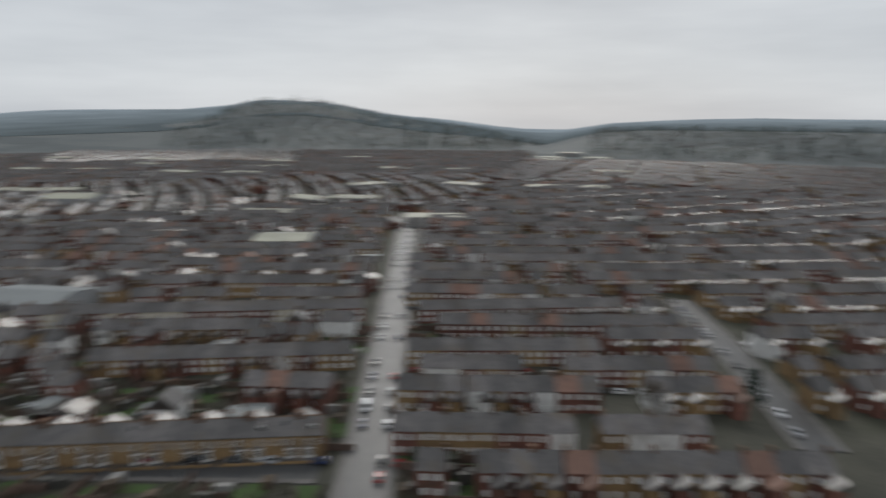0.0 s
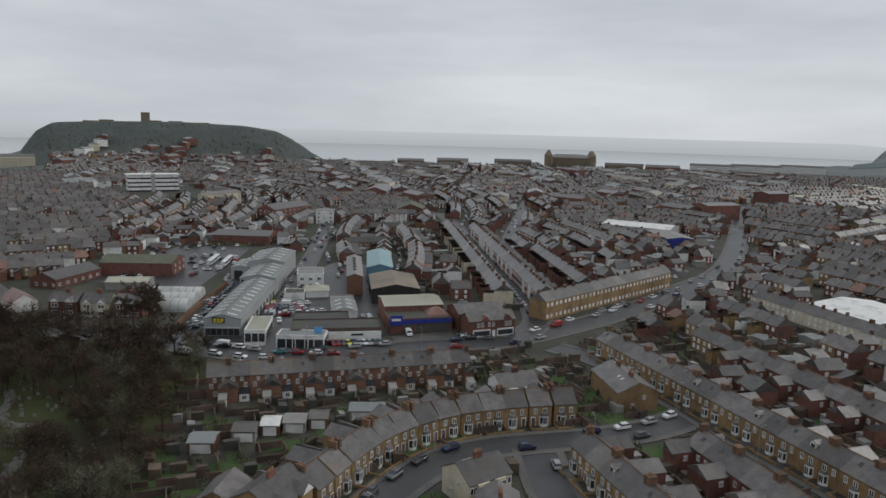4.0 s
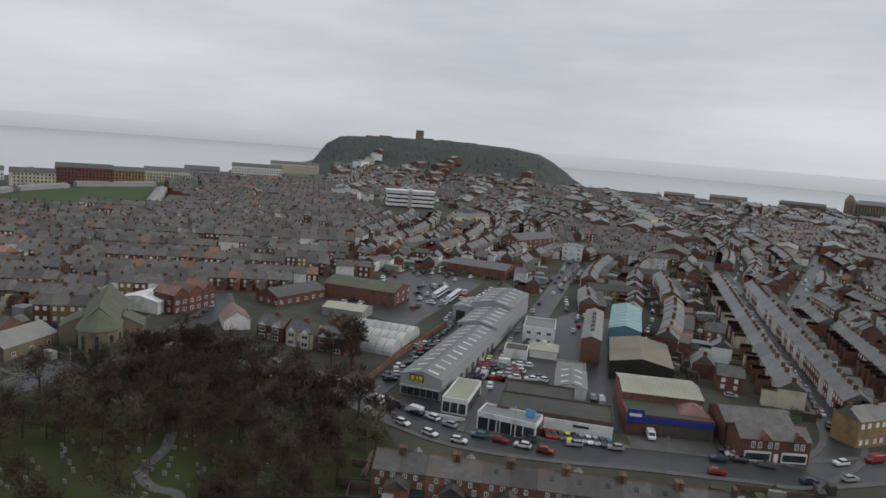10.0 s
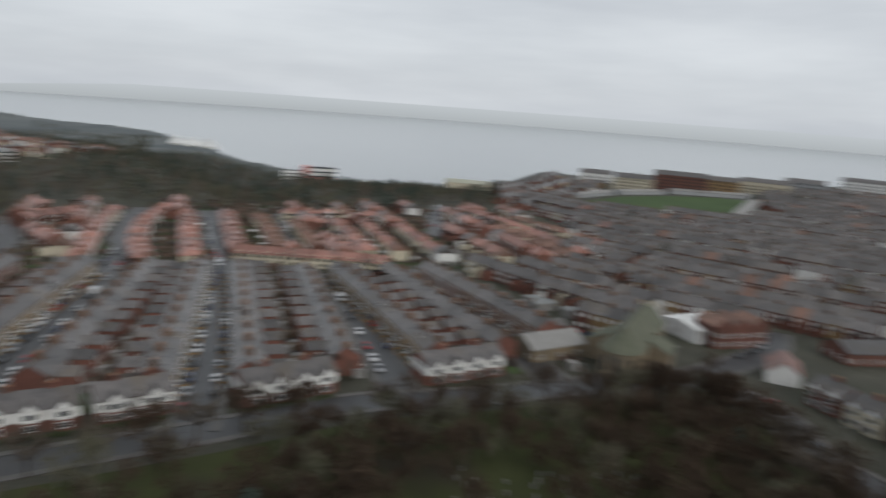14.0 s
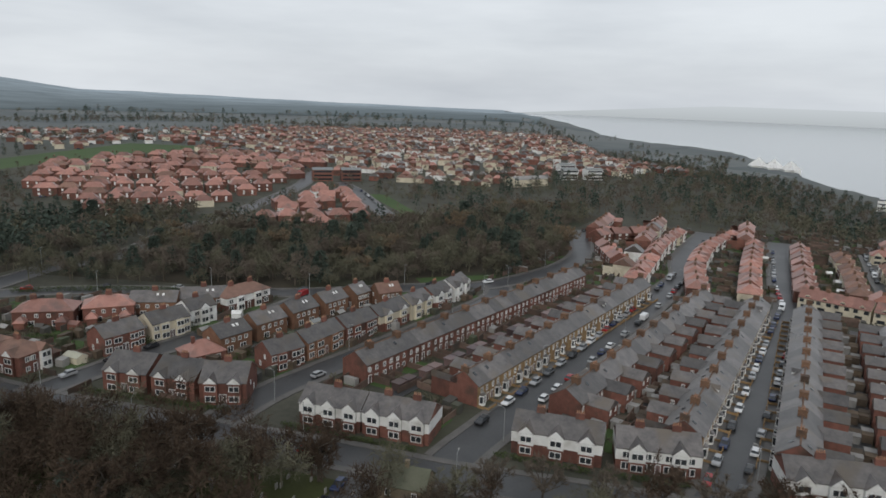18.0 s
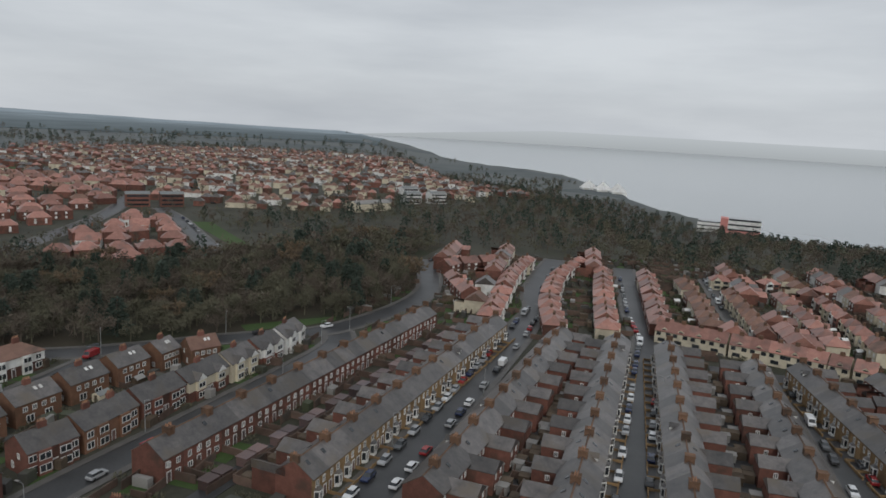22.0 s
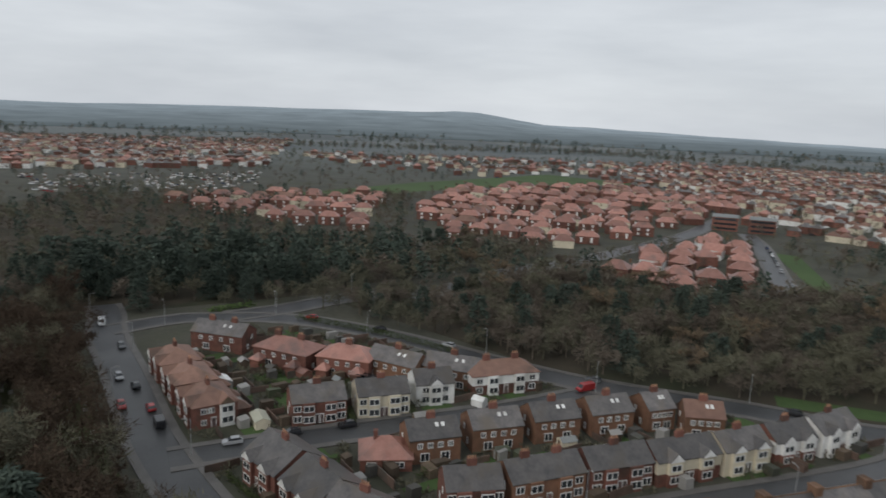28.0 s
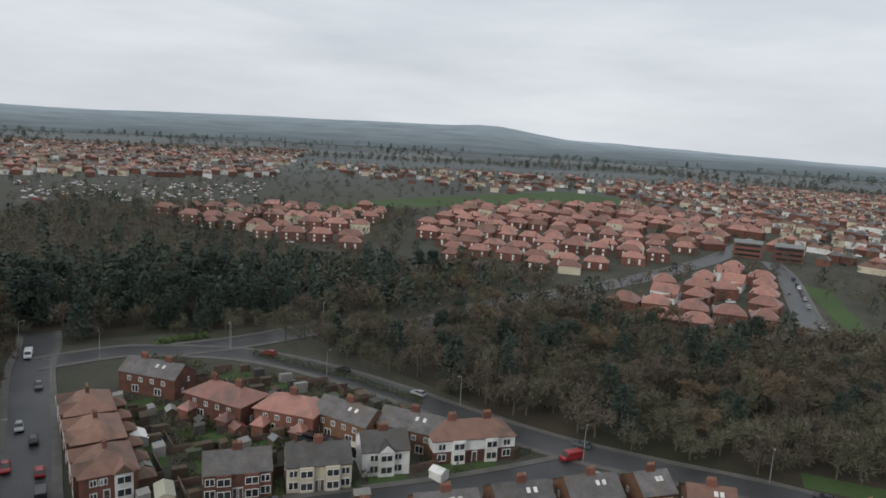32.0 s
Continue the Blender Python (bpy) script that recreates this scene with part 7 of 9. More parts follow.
def town(name, label, spots, wall, roof, glass_to=620, wing=True, hip=False, cars=0.6):
    """Many small houses in one object for the walls, one for the roofs and one for the windows."""
    WV, WF, RV, RF, GV, GF, CV, CF = [], [], [], [], [], [], [], []

    def block(V, F, o, u, v, x0, y0, z0, x1, y1, z1):
        n = len(V)
        for z in (z0, z1):
            for x, y in ((x0, y0), (x1, y0), (x1, y1), (x0, y1)):
                V.append((o[0] + u[0] * x + v[0] * y, o[1] + u[1] * x + v[1] * y, o[2] + z))
        for f in ((4, 5, 6, 7), (0, 1, 5, 4), (1, 2, 6, 5), (2, 3, 7, 6), (3, 0, 4, 7)):
            F.append(tuple(n + i for i in f))

    for x, y, turn, w, d, ze, zr, rnd in spots:
        o = (x, y, land_z(x, y) if math.hypot(x, y) > 330 else 0.0)
        if o[2] < -20:
            continue
        u = (math.cos(turn), math.sin(turn))
        v = (-u[1], u[0])
        block(WV, WF, o, u, v, 0, 0, -2, w, d, ze)
        n = len(RV)
        e = 0.3
        inset = d * 0.45 if hip else 0.0
        for a, b, c in ((-0.1, -e, ze - 0.15), (w + 0.1, -e, ze - 0.15), (w + 0.1, d + e, ze - 0.15), (-0.1, d + e, ze - 0.15), (inset, d / 2, zr), (w - inset, d / 2, zr)):
            RV.append((o[0] + u[0] * a + v[0] * b, o[1] + u[1] * a + v[1] * b, o[2] + c))
        RF.extend(((n, n + 1, n + 5, n + 4), (n + 2, n + 3, n + 4, n + 5), (n + 1, n + 2, n + 5), (n + 3, n, n + 4), (n + 3, n + 2, n + 1, n)))
        if cars and math.hypot(x, y) < 900 and rnd.random() < cars:
            k = rnd.uniform(4.4, 5.6)
            far_car(o[0] + u[0] * w / 2 + v[0] * -k, o[1] + u[1] * w / 2 + v[1] * -k, math.degrees(turn), rnd.choices(range(6), (30, 20, 17, 12, 7, 14))[0], o[2])
        cx = rnd.choice((0.0, w - 0.8))
        block(CV, CF, o, u, v, cx + 0.1, d / 2 - 0.6, zr - 0.8, cx + 0.7, d / 2 + 0.6, zr + 1.0)
        if wing and rnd.random() < 0.7:
            block(WV, WF, o, u, v, 0.3, d, 0, w * 0.55, d + 4, ze - 1.3)
            n = len(RV)
            for a, b, c in ((0.1, d - 1, ze + 0.2), (w * 0.6, d - 1, ze - 1.4), (w * 0.6, d + 4.2, ze - 1.4), (0.1, d + 4.2, ze + 0.2), (0.1, d + 4.2, ze - 1.5)):
                RV.append((o[0] + u[0] * a + v[0] * b, o[1] + u[1] * a + v[1] * b, o[2] + c))
            RF.extend(((n, n + 1, n + 2, n + 3), (n + 3, n + 2, n + 4)))
        if math.hypot(x, y) < glass_to:
            for fy in (-0.05, d + 0.05):
                for q in (0.25, 0.7):
                    for zz in (0.9, ze - 2.2):
                        block(GV, GF, o, u, v, w * q - 0.6, fy - 0.04, zz, w * q + 0.6, fy + 0.04, zz + 1.4)
    for suffix, V, F, m_ in (("walls", WV, WF, wall), ("roofs", RV, RF, roof), ("windows", GV, GF, WHITE), ("chimneys", CV, CF, STACK)):
        if F:
            tagged(new(name + "_" + suffix, mesh_of(name, V, F, m_)), label + " " + suffix, "houses", kind="stuff")


def rows_of_houses(poly, turn, pitch, w, seed, keep=0.93, jitter=0.0, d=8.0, ze=5.4, zr=8.2, bend=0.0, margin=3.0, block=0):
    """House spots in back-to-back rows over a piece of the plan."""
    rnd = random.Random(seed)
    cx, cy = sum(p[0] for p in poly) / len(poly), sum(p[1] for p in poly) / len(poly)
    R = max(math.hypot(p[0] - cx, p[1] - cy) for p in poly)
    t0 = radians(turn)
    out = []
    j, row = -R, 0
    while j < R:
        i = -R
        dz = rnd.uniform(-0.6, 1.2)
        while i < R:
            t = t0 + bend * (i / R)
            x, y = cx + math.cos(t0) * i - math.sin(t0) * j, cy + math.sin(t0) * i + math.cos(t0) * j + bend * i * i / R * 0.5
            i += w
            if block and (int((i + R) / w) + row * 3) % block > block - 3:
                continue
            if rnd.random() > keep or not inside(x, y, poly) or not free(x, y) or on_road(x, y, margin + 3) or occupied(x + math.cos(t) * w / 2 - math.sin(t) * d / 2, y + math.sin(t) * w / 2 + math.cos(t) * d / 2, 8.5):
                continue
            tt = t + rnd.gauss(0, jitter)
            if row % 2:
                tt += math.pi
            k = rnd.uniform(-0.06, 0.1)
            if row % 2:
                x, y = x + math.cos(t) * w - math.sin(t) * d, y + math.sin(t) * w + math.cos(t) * d
            out.append((x, y, tt, w * 0.985, d, ze + dz + k, zr + dz + k, rnd))
        j += pitch * (0.85 if row % 2 else 1.15)
        row += 1
    return out


def mixed(spots, seed, share_):
    """Splits spots at random in given shares."""
    rnd = random.Random(seed)
    out = [[] for _ in share_]
    for s in spots:
        k, acc = rnd.random(), 0.0
        for n, q in enumerate(share_):
            acc += q
            if k < acc:
                out[n].append(s)
                break
    return out


east = rows_of_houses(polar((47, 200), (66, 200), (69, 480), (71, 700), (60, 860), (50, 1000), (45, 900), (38, 560), (40, 400)), -42, 20, 5.6, 5, 0.97, block=24)
# blocks of streets: azimuth from and to, distance from and to, the way the streets run
for n_, (a0, a1, r0, r1, turn_, keep_) in enumerate(((24, 40, 420, 640, 28, 0.85), (32, 45, 640, 900, -48, 0.8), (24, 32, 640, 900, 60, 0.8), (36, 45, 900, 1200, 10, 0.8), (25, 36, 900, 1200, -52, 0.75), (14, 26, 270, 480, 23, 0.93), (-8, 14, 260, 470, 23, 0.93), (14, 25, 480, 700, -60, 0.88), (2, 14, 470, 700, 20, 0.9), (-8, 2, 470, 700, -58, 0.88), (12, 25, 700, 980, 42, 0.85), (0, 12, 700, 980, -35, 0.85), (-8, 0, 700, 980, 30, 0.85), (14, 25, 980, 1300, -62, 0.8), (2, 14, 980, 1320, 15, 0.8), (-8, 2, 980, 1320, -50, 0.8))):
    east += rows_of_houses(polar(*[(a0 + (a1 - a0) * k / 4, r0) for k in range(5)], *[(a1 - (a1 - a0) * k / 4, r1) for k in range(5)]), turn_, 20.5, 5.8, 70 + n_, keep_, 0.03, bend=0.25 * (-1) ** n_, block=17)
south = []
for n_, (a0, a1, r0, r1, turn_) in enumerate(((-44, -20, 150, 520, 37), (-20, -6, 480, 760, 37), (-44, -20, 520, 800, -30), (-20, -6, 760, 1050, -50), (-32, -20, 800, 1120, 48), (-44, -32, 800, 1120, 15), (-44, -26, 1120, 1480, -40), (-26, -4, 1050, 1400, 32), (-62, -44, 230, 560, 40), (-100, -62, 150, 520, 40), (-62, -44, 560, 860, -38), (-98, -62, 520, 800, 62), (-62, -44, 860, 1200, 55), (-96, -62, 800, 1200, -20), (-62, -44, 1200, 1450, 10))):
    south += rows_of_houses(polar(*[(a0 + (a1 - a0) * k / 4, r0) for k in range(5)], *[(a1 - (a1 - a0) * k / 4, r1) for k in range(5)]), turn_, 21, 6.0, 90 + n_, 0.9, 0.03, bend=0.2 * (-1) ** n_, block=19)
north = rows_of_houses([(-150, 355), (-128, 262), (80, 288), (140, 300), (178, 350), (140, 440), (60, 462), (-60, 436)], 106, 23, 7.4, 12, 0.9, 0.04)
n1 = mixed(north, 8, (0.6, 0.25, 0.15))
groups = [a + b for a, b in zip(mixed(east, 3, (0.56, 0.16, 0.24, 0.04)), mixed(south, 4, (0.42, 0.36, 0.15, 0.07)))]
town("brick_terraces", "far red brick terraces", groups[0], REDBRICK, SLATE)
town("buff_terraces", "far buff brick terraces", groups[1], BUFFBRICK, SLATE)
town("white_houses", "far white painted houses", groups[2], WHITE, SLATE)
town("brown_houses", "far brick houses with brown tiles", groups[3], REDBRICK, BROWNTILE)
big = rows_of_houses(polar((20, 600), (44, 700), (44, 1300), (8, 1350), (-14, 1350), (-10, 600)), 30, 70, 34, 14, 0.5, 0.3, 16, 9, 11.5)
g2 = mixed(big, 4, (0.5, 0.3, 0.2))
town("large_blocks", "far large brick blocks", g2[0], REDBRICK, SLATE, 0, False)
town("pale_blocks", "far pale public buildings", g2[1], CREAM, CONCRETE, 0, False)
town("white_blocks", "far white flat roofed buildings", g2[2], WHITE, ROOFGREY, 0, False)
works = rows_of_houses(polar((-20, 500), (-14, 1400), (-70, 1500), (-75, 420), (-45, 480)), 30, 110, 40, 15, 0.2, 0.3, 24, 7, 8.5)
town("works_sheds", "far works sheds with pale roofs", works, CONCRETE, PALEROOF, 0, False)
town("north_red", "red tiled houses in the north", n1[0], REDBRICK, PANTILE, 600)
town("north_brown", "brown tiled houses in the north", n1[1], CREAM, BROWNTILE, 600)
town("north_slate", "slate roofed houses in the north", n1[2], WHITE, SLATE, 600)
for key, spots in FAR_SPOTS.items():
    town(key.replace(" ", "_") + "_row", "terrace of houses in " + key, spots, bpy.data.materials[key], SLATE, 900)
# red tiled estates in the north west
EST = [(-390, 168), (-480, 186), (-602, 244), (-670, 373), (-582, 441), (-549, 510), (-458, 439), (-376, 314), (-343, 236), (-323, 184)]
EST2 = [(-520, 5), (-444, 55), (-397, 106), (-389, 127), (-543, 172), (-572, 158), (-553, 54)]
FRONT = [(-270, 212), (-310, 262), (-350, 330), (-318, 345), (-262, 305), (-242, 285), (-246, 238)]
BUILT[:] = [p for p in BUILT if p is not COAST_WOOD[1]]
EST_A = [(-390, 168), (-323, 184), (-343, 236), (-376, 314), (-430, 385), (-510, 310), (-480, 186)]
EST_B = [(-480, 186), (-510, 310), (-430, 385), (-458, 439), (-549, 510), (-582, 441), (-670, 373), (-602, 244), (-492, 186)]
pairs = rows_of_houses(EST_A, 62, 21, 15.5, 21, 0.97, 0.03, 7.6, 4.6, 7.5, 0.2, block=9) + rows_of_houses(EST_B, 40, 21, 15.5, 27, 0.97, 0.03, 7.6, 4.6, 7.5, -0.25, block=8) + rows_of_houses(EST2, 75, 21, 15.5, 22, 0.97, 0.03, 7.6, 4.6, 7.5, 0.15, block=7)
est = [(*s[:3], s[3] * rnd.uniform(0.72, 0.97), *s[4:]) for s in pairs]
g5 = mixed(est, 14, (0.76, 0.12, 0.12))
town("estate_houses", "red tiled estate houses", g5[0], REDBRICK, PANTILE, 560, False, True)
town("estate_brown_houses", "brown tiled estate houses", g5[1], REDBRICK, BROWNTILE, 560, False, True)
town("estate_pale_houses", "cream walled estate houses with red tiles", g5[2], CREAM, PANTILE, 0, False, True)
front = [(*s[:3], s[3] * rnd.uniform(0.75, 0.95), *s[4:]) for s in rows_of_houses(FRONT, 55, 22, 13.5, 23, 0.92, 0.16, 9, 4.2, 7.4)]
g6 = mixed(front, 12, (0.75, 0.25))
town("front_houses", "red tiled houses at the wood's edge", g6[0], REDBRICK, PANTILE, 0, True, True)
town("front_white_houses", "white walled houses at the wood's edge", g6[1], WHITE, PANTILE, 0, True, False)
nw = rows_of_houses(polar((106, 700), (112, 1250), (128, 1350), (145, 1300), (148, 780), (140, 600), (125, 520), (116, 620)), 30, 25, 7.6, 24, 0.82, 0.12, 6.6, 4.2, 6.6, 0.3, block=6)
nw += rows_of_houses(polar((146, 820), (146, 1200), (172, 1100), (172, 1000), (160, 820)), 70, 34, 9, 25, 0.4, 0.2, 7.5, 4.4, 7)
nw += rows_of_houses(polar((174, 820), (174, 1500), (205, 1500), (205, 760), (190, 760)), 95, 28, 9, 26, 0.75, 0.12, 7.5, 4.4, 7, block=6)
g3 = mixed(nw, 5, (0.2, 0.24, 0.3, 0.26))
town("red_roofed_houses", "far red roofed houses", g3[0], REDBRICK, PANTILE, 0, False, True)
town("white_far_houses", "far white houses with red roofs", g3[1], WHITE, BROWNTILE, 0, False, True)
town("slate_far_houses", "far brick houses with slate roofs", g3[2], REDBRICK, SLATE, 0, False, True)
town("brown_far_houses", "far rendered houses with brown tiles", g3[3], CREAM, BROWNTILE, 0, False, True)
allot = [(x, y, rnd.uniform(0, 3), rnd.uniform(1.4, 3), rnd.uniform(1.2, 2), 1.6, 2.0, rnd) for x, y, rnd in scatter([(-690, -140), (-765, 85), (-600, 92), (-562, -63)], 13, 31, 0.7)]
town("allotment_sheds", "small pale allotment sheds", allot, CONCRETE, WHITE, 0, False)
nbay = rows_of_houses([(110, 200), (150, 235), (215, 480), (205, 540), (140, 560), (150, 440), (180, 350), (140, 295), (80, 285)], -55, 23, 5.8, 33, 0.92, 0.03)
nbay += rows_of_houses([(150, 450), (215, 545), (260, 650), (230, 740), (150, 640), (130, 520)], 60, 26, 9, 34, 0.85, 0.1)
g4 = mixed(nbay, 6, (0.76, 0.21, 0.03))
town("near_terraces", "brick terraces with slate roofs", g4[0], REDBRICK, SLATE)
town("near_white", "white fronted terraces with slate roofs", g4[1], CREAM, SLATE)
town("near_red", "brick houses with red tiles", g4[2], REDBRICK, PANTILE)


FAR_SET = {}
for s_ in est + nw + front:
    FAR_SET.setdefault((int(s_[0] // 12), int(s_[1] // 12)), []).append((s_[0] + math.cos(s_[2]) * 3.5 - math.sin(s_[2]) * 3.5, s_[1] + math.sin(s_[2]) * 3.5 + math.cos(s_[2]) * 3.5))


def far_built(x, y):
    i, j = int(x // 12), int(y // 12)
    return any(math.hypot(x - a, y - b) < 6.5 for di in (-1, 0, 1) for dj in (-1, 0, 1) for a, b in FAR_SET.get((i + di, j + dj), ()))


NEAR_SET = {}
for s_ in east + south + nbay:
    c_ = (s_[0] + math.cos(s_[2]) * s_[3] / 2 - math.sin(s_[2]) * s_[4] / 2, s_[1] + math.sin(s_[2]) * s_[3] / 2 + math.cos(s_[2]) * s_[4] / 2)
    NEAR_SET.setdefault((int(c_[0] // 12), int(c_[1] // 12)), []).append(c_)


def crowded(x, y, r_):
    i, j = int(x // 12), int(y // 12)
    return any(math.hypot(x - a, y - b) < r_ for di in (-1, 0, 1) for dj in (-1, 0, 1) for a, b in NEAR_SET.get((i + di, j + dj), ()))


# odd houses, halls and low extensions that fill the corners between the streets
infill, lowfill = [], []
for x, y, r in scatter(polar((-64, 160), (-40, 150), (-10, 250), (20, 250), (45, 240), (66, 220), (70, 640), (46, 820), (20, 820), (-20, 760), (-64, 620)), 11, 66, 0.9):
    if crowded(x, y, 9.5) or occupied(x, y, 9) or on_road(x, y, 7) or not free(x, y):
        continue
    t_, low = radians(r.choice((23, 37, -52, 113, -67))), r.random() < 0.42
    w_, d_ = (r.uniform(5, 10), r.uniform(4, 7)) if low else (r.uniform(6, 9), 7.0)
    o_ = (x - math.cos(t_) * w_ / 2 + math.sin(t_) * d_ / 2, y - math.sin(t_) * w_ / 2 - math.cos(t_) * d_ / 2)
    (lowfill if low else infill).append((*o_, t_, w_, d_, 3.0 if low else r.uniform(4.6, 6), 3.4 if low else r.uniform(7, 8.4), r))
g7 = mixed(infill, 13, (0.74, 0.18, 0.08))
town("corner_brick_houses", "odd brick houses between the streets", g7[0], REDBRICK, SLATE)
town("corner_white_houses", "odd white houses between the streets", g7[1], WHITE, SLATE)
town("corner_brown_houses", "odd brown roofed houses between the streets", g7[2], BUFFBRICK, BROWNTILE)
town("low_extensions", "low flat roofed workshops and extensions", lowfill, CONCRETE, ROOFGREY, 0, False)


def town_free(x, y):
    return on_road(x, y, 3) or not free(x, y)


wood("street_trees", "scattered winter trees among the houses", [polar((-95, 200), (-60, 320), (-40, 300), (-10, 500), (30, 450), (60, 330), (70, 820), (30, 1400), (-10, 1400), (-60, 1400), (-95, 1200))], 44, 51, (0.1, 0.4), 0.9, town_free)
wood("estate_trees", "winter trees among far houses", [polar((104, 900), (110, 1250), (135, 1450), (205, 1450), (205, 520), (172, 520), (150, 700), (130, 440))], 22, 52, (0.14, 0.62), 0.62, lambda x, y: far_built(x, y) or inside(x, y, BUILT[3]) or on_road(x, y, 2))
wood("estate_trees", "winter trees among far houses", [EST, EST2, FRONT], 13, 56, (0.06, 0.55), 0.42, lambda x, y: far_built(x, y))
wood("estate_woods", "woodland between the estates", [[(-262, 330), (-235, 420), (-215, 520), (-250, 600), (-310, 590), (-330, 480), (-318, 400), (-300, 372)], [(-400, 92), (-470, 50), (-520, -40), (-600, -60), (-560, 60), (-545, 200), (-515, 215), (-497, 160), (-478, 60), (-400, 100)], [(-335, 152), (-323, 182), (-390, 166), (-480, 184), (-560, 205), (-540, 176), (-390, 130), (-372, 100), (-338, 100)], [(-335, 90), (-400, 92), (-372, 100), (-338, 150)]], 11, 59, (0.18, 0.6), 0.8, lambda x, y: far_built(x, y) or on_road(x, y, 3) or inside(x, y, GREENS[8][1]))
wood("tree_belt", "belt of trees beyond the estates", [polar((112, 1330), (150, 1430), (205, 1430), (205, 1560), (150, 1560), (112, 1420)), polar((150, 960), (172, 980), (172, 1020), (150, 1000))], 18, 57, (0.25, 0.65), 1.0)
wood("bay_wood", "woods and thickets behind the northern bay", [polar((98, 660), (104, 690), (110, 740), (117, 1150), (119, 1420), (112, 1500), (105, 1480), (102, 1000))], 15, 61, (0.3, 0.7), 0.8, lambda x, y: far_built(x, y) or before_pavilions(x, y) or noise.noise((x / 90, y / 90, 7)) > 0.25)
wood("moor_trees", "scattered woods on the far fields", [polar(*[(112 + 8 * k, 1560) for k in range(13)], *[(208 - 8 * k, 2050) for k in range(13)])], 40, 62, (0.3, 0.7), 1.1, lambda x, y: noise.noise((x / 160, y / 160, 5)) < 0.0)
wood("estate_edge", "trees between the wood and the estate", [[(-335, 152), (-300, 156), (-262, 104), (-236, 92), (-246, 60), (-262, 100), (-300, 150)], [(-345, 185), (-330, 225), (-272, 218), (-310, 262), (-350, 330), (-318, 345), (-300, 385), (-360, 345), (-330, 270), (-295, 225)]], 8, 58, (0.2, 0.6), 0.75, lambda x, y: far_built(x, y) or on_road(x, y, 2.5))
wood("headland_trees", "trees on the castle slope", [polar((28, 1230), (46, 1230), (46.4, 1330), (28, 1330))], 13, 53, (0.1, 0.6), 0.5)
wood("headland_scrub", "low scrub on the castle headland", [polar((27, 1300), (46, 1300), (46.2, 1520), (27.5, 1520))], 14, 63, (0.5, 0.8), 0.3)
# mostly firs: their bluish dark tone stands in for haze on the hill
wood("hill_wood", "wood on the far hill", [polar((-60, 1560), (-33, 1600), (-33, 1900), (-37, 2250), (-56, 2250), (-62, 1900)), polar((-96, 1380), (-66, 1380), (-66, 1900), (-96, 1900))], 33, 54, (0.55, 0.65), 1.3)



# ---- yards and gardens ----
def yards(polys, gap, seed, turn, keep=0.8):
    """Sheds, walls and bushes behind the houses, joined by kind."""
    sets = {k: ([], []) for k in ("wall", "pale", "dark", "wood", "bush")}
    lawn = ([], [])
    for n, poly in enumerate(polys):
        for x, y, r in scatter(poly, gap, seed + n, keep):
            if on_road(x, y, 2.6) or occupied(x, y, 4.4):
                continue
            t = radians(turn[n]) + r.choice((0, math.pi / 2)) + r.gauss(0, 0.03)
            u, v = (math.cos(t), math.sin(t)), (-math.sin(t), math.cos(t))
            k = 0.22 + 0.78 * r.random() if n == 0 else r.random()
            if k < 0.34:
                V, F = sets["wall"]
                L, W, H = r.uniform(4, 8), 0.22, r.uniform(1.4, 2.0)
            elif k < 0.52:
                V, F = sets[r.choice(("pale", "dark", "dark", "wood", "wood"))]
                L, W, H = r.uniform(1.8, 3.6), r.uniform(1.5, 2.4), r.uniform(1.7, 2.3)
            elif k < 0.66:
                V, F = lawn
                L, W, H = r.uniform(4, 8), r.uniform(3, 5), 0.05 + 0.06 * r.random()
            else:
                V, F = sets["bush"]
                for i in range(36):
                    d = Vector((r.gauss(0, 1), r.gauss(0, 1), abs(r.gauss(0, 1)))).normalized() * r.uniform(0.4, 1.1)
                    sliver(V, F, Vector((x + d.x * 1.4, y + d.y * 1.4, d.z * 1.5)), (d + Vector((0, 0, 0.3))).normalized() * 0.7, 0.2, r)
                continue
            b = len(V)
            lift = 0.25 if H > 0.5 and k >= 0.34 else 0.0
            for z in (0.0, H):
                for a, c in ((-L / 2, -W / 2), (L / 2, -W / 2), (L / 2, W / 2), (-L / 2, W / 2)):
                    V.append((x + u[0] * a + v[0] * c, y + u[1] * a + v[1] * c, z + (lift if z and c > 0 else 0)))
            F.extend(tuple(b + i for i in f) for f in ((4, 5, 6, 7), (0, 1, 5, 4), (1, 2, 6, 5), (2, 3, 7, 6), (3, 0, 4, 7)))
    for nm, key, m_, lab in (("yard_walls", "wall", YARDBRICK, "brick yard walls behind houses"), ("pale_sheds", "pale", CONCRETE, "pale roofed sheds and lean-tos"), ("dark_sheds", "dark", DARKROOF, "dark felt roofed sheds"), ("garden_sheds", "wood", SHEDWOOD, "brown garden sheds and fences"), ("garden_bushes", "bush", TWIGGREEN, "winter bushes in gardens")):
        tagged(new(nm, mesh_of(nm, *sets[key], m_)), lab, "garden", kind="stuff")
    tagged(new("garden_lawns", mesh_of("garden_lawns", *lawn, LAWN)), "small green back lawns", "garden", kind="stuff")


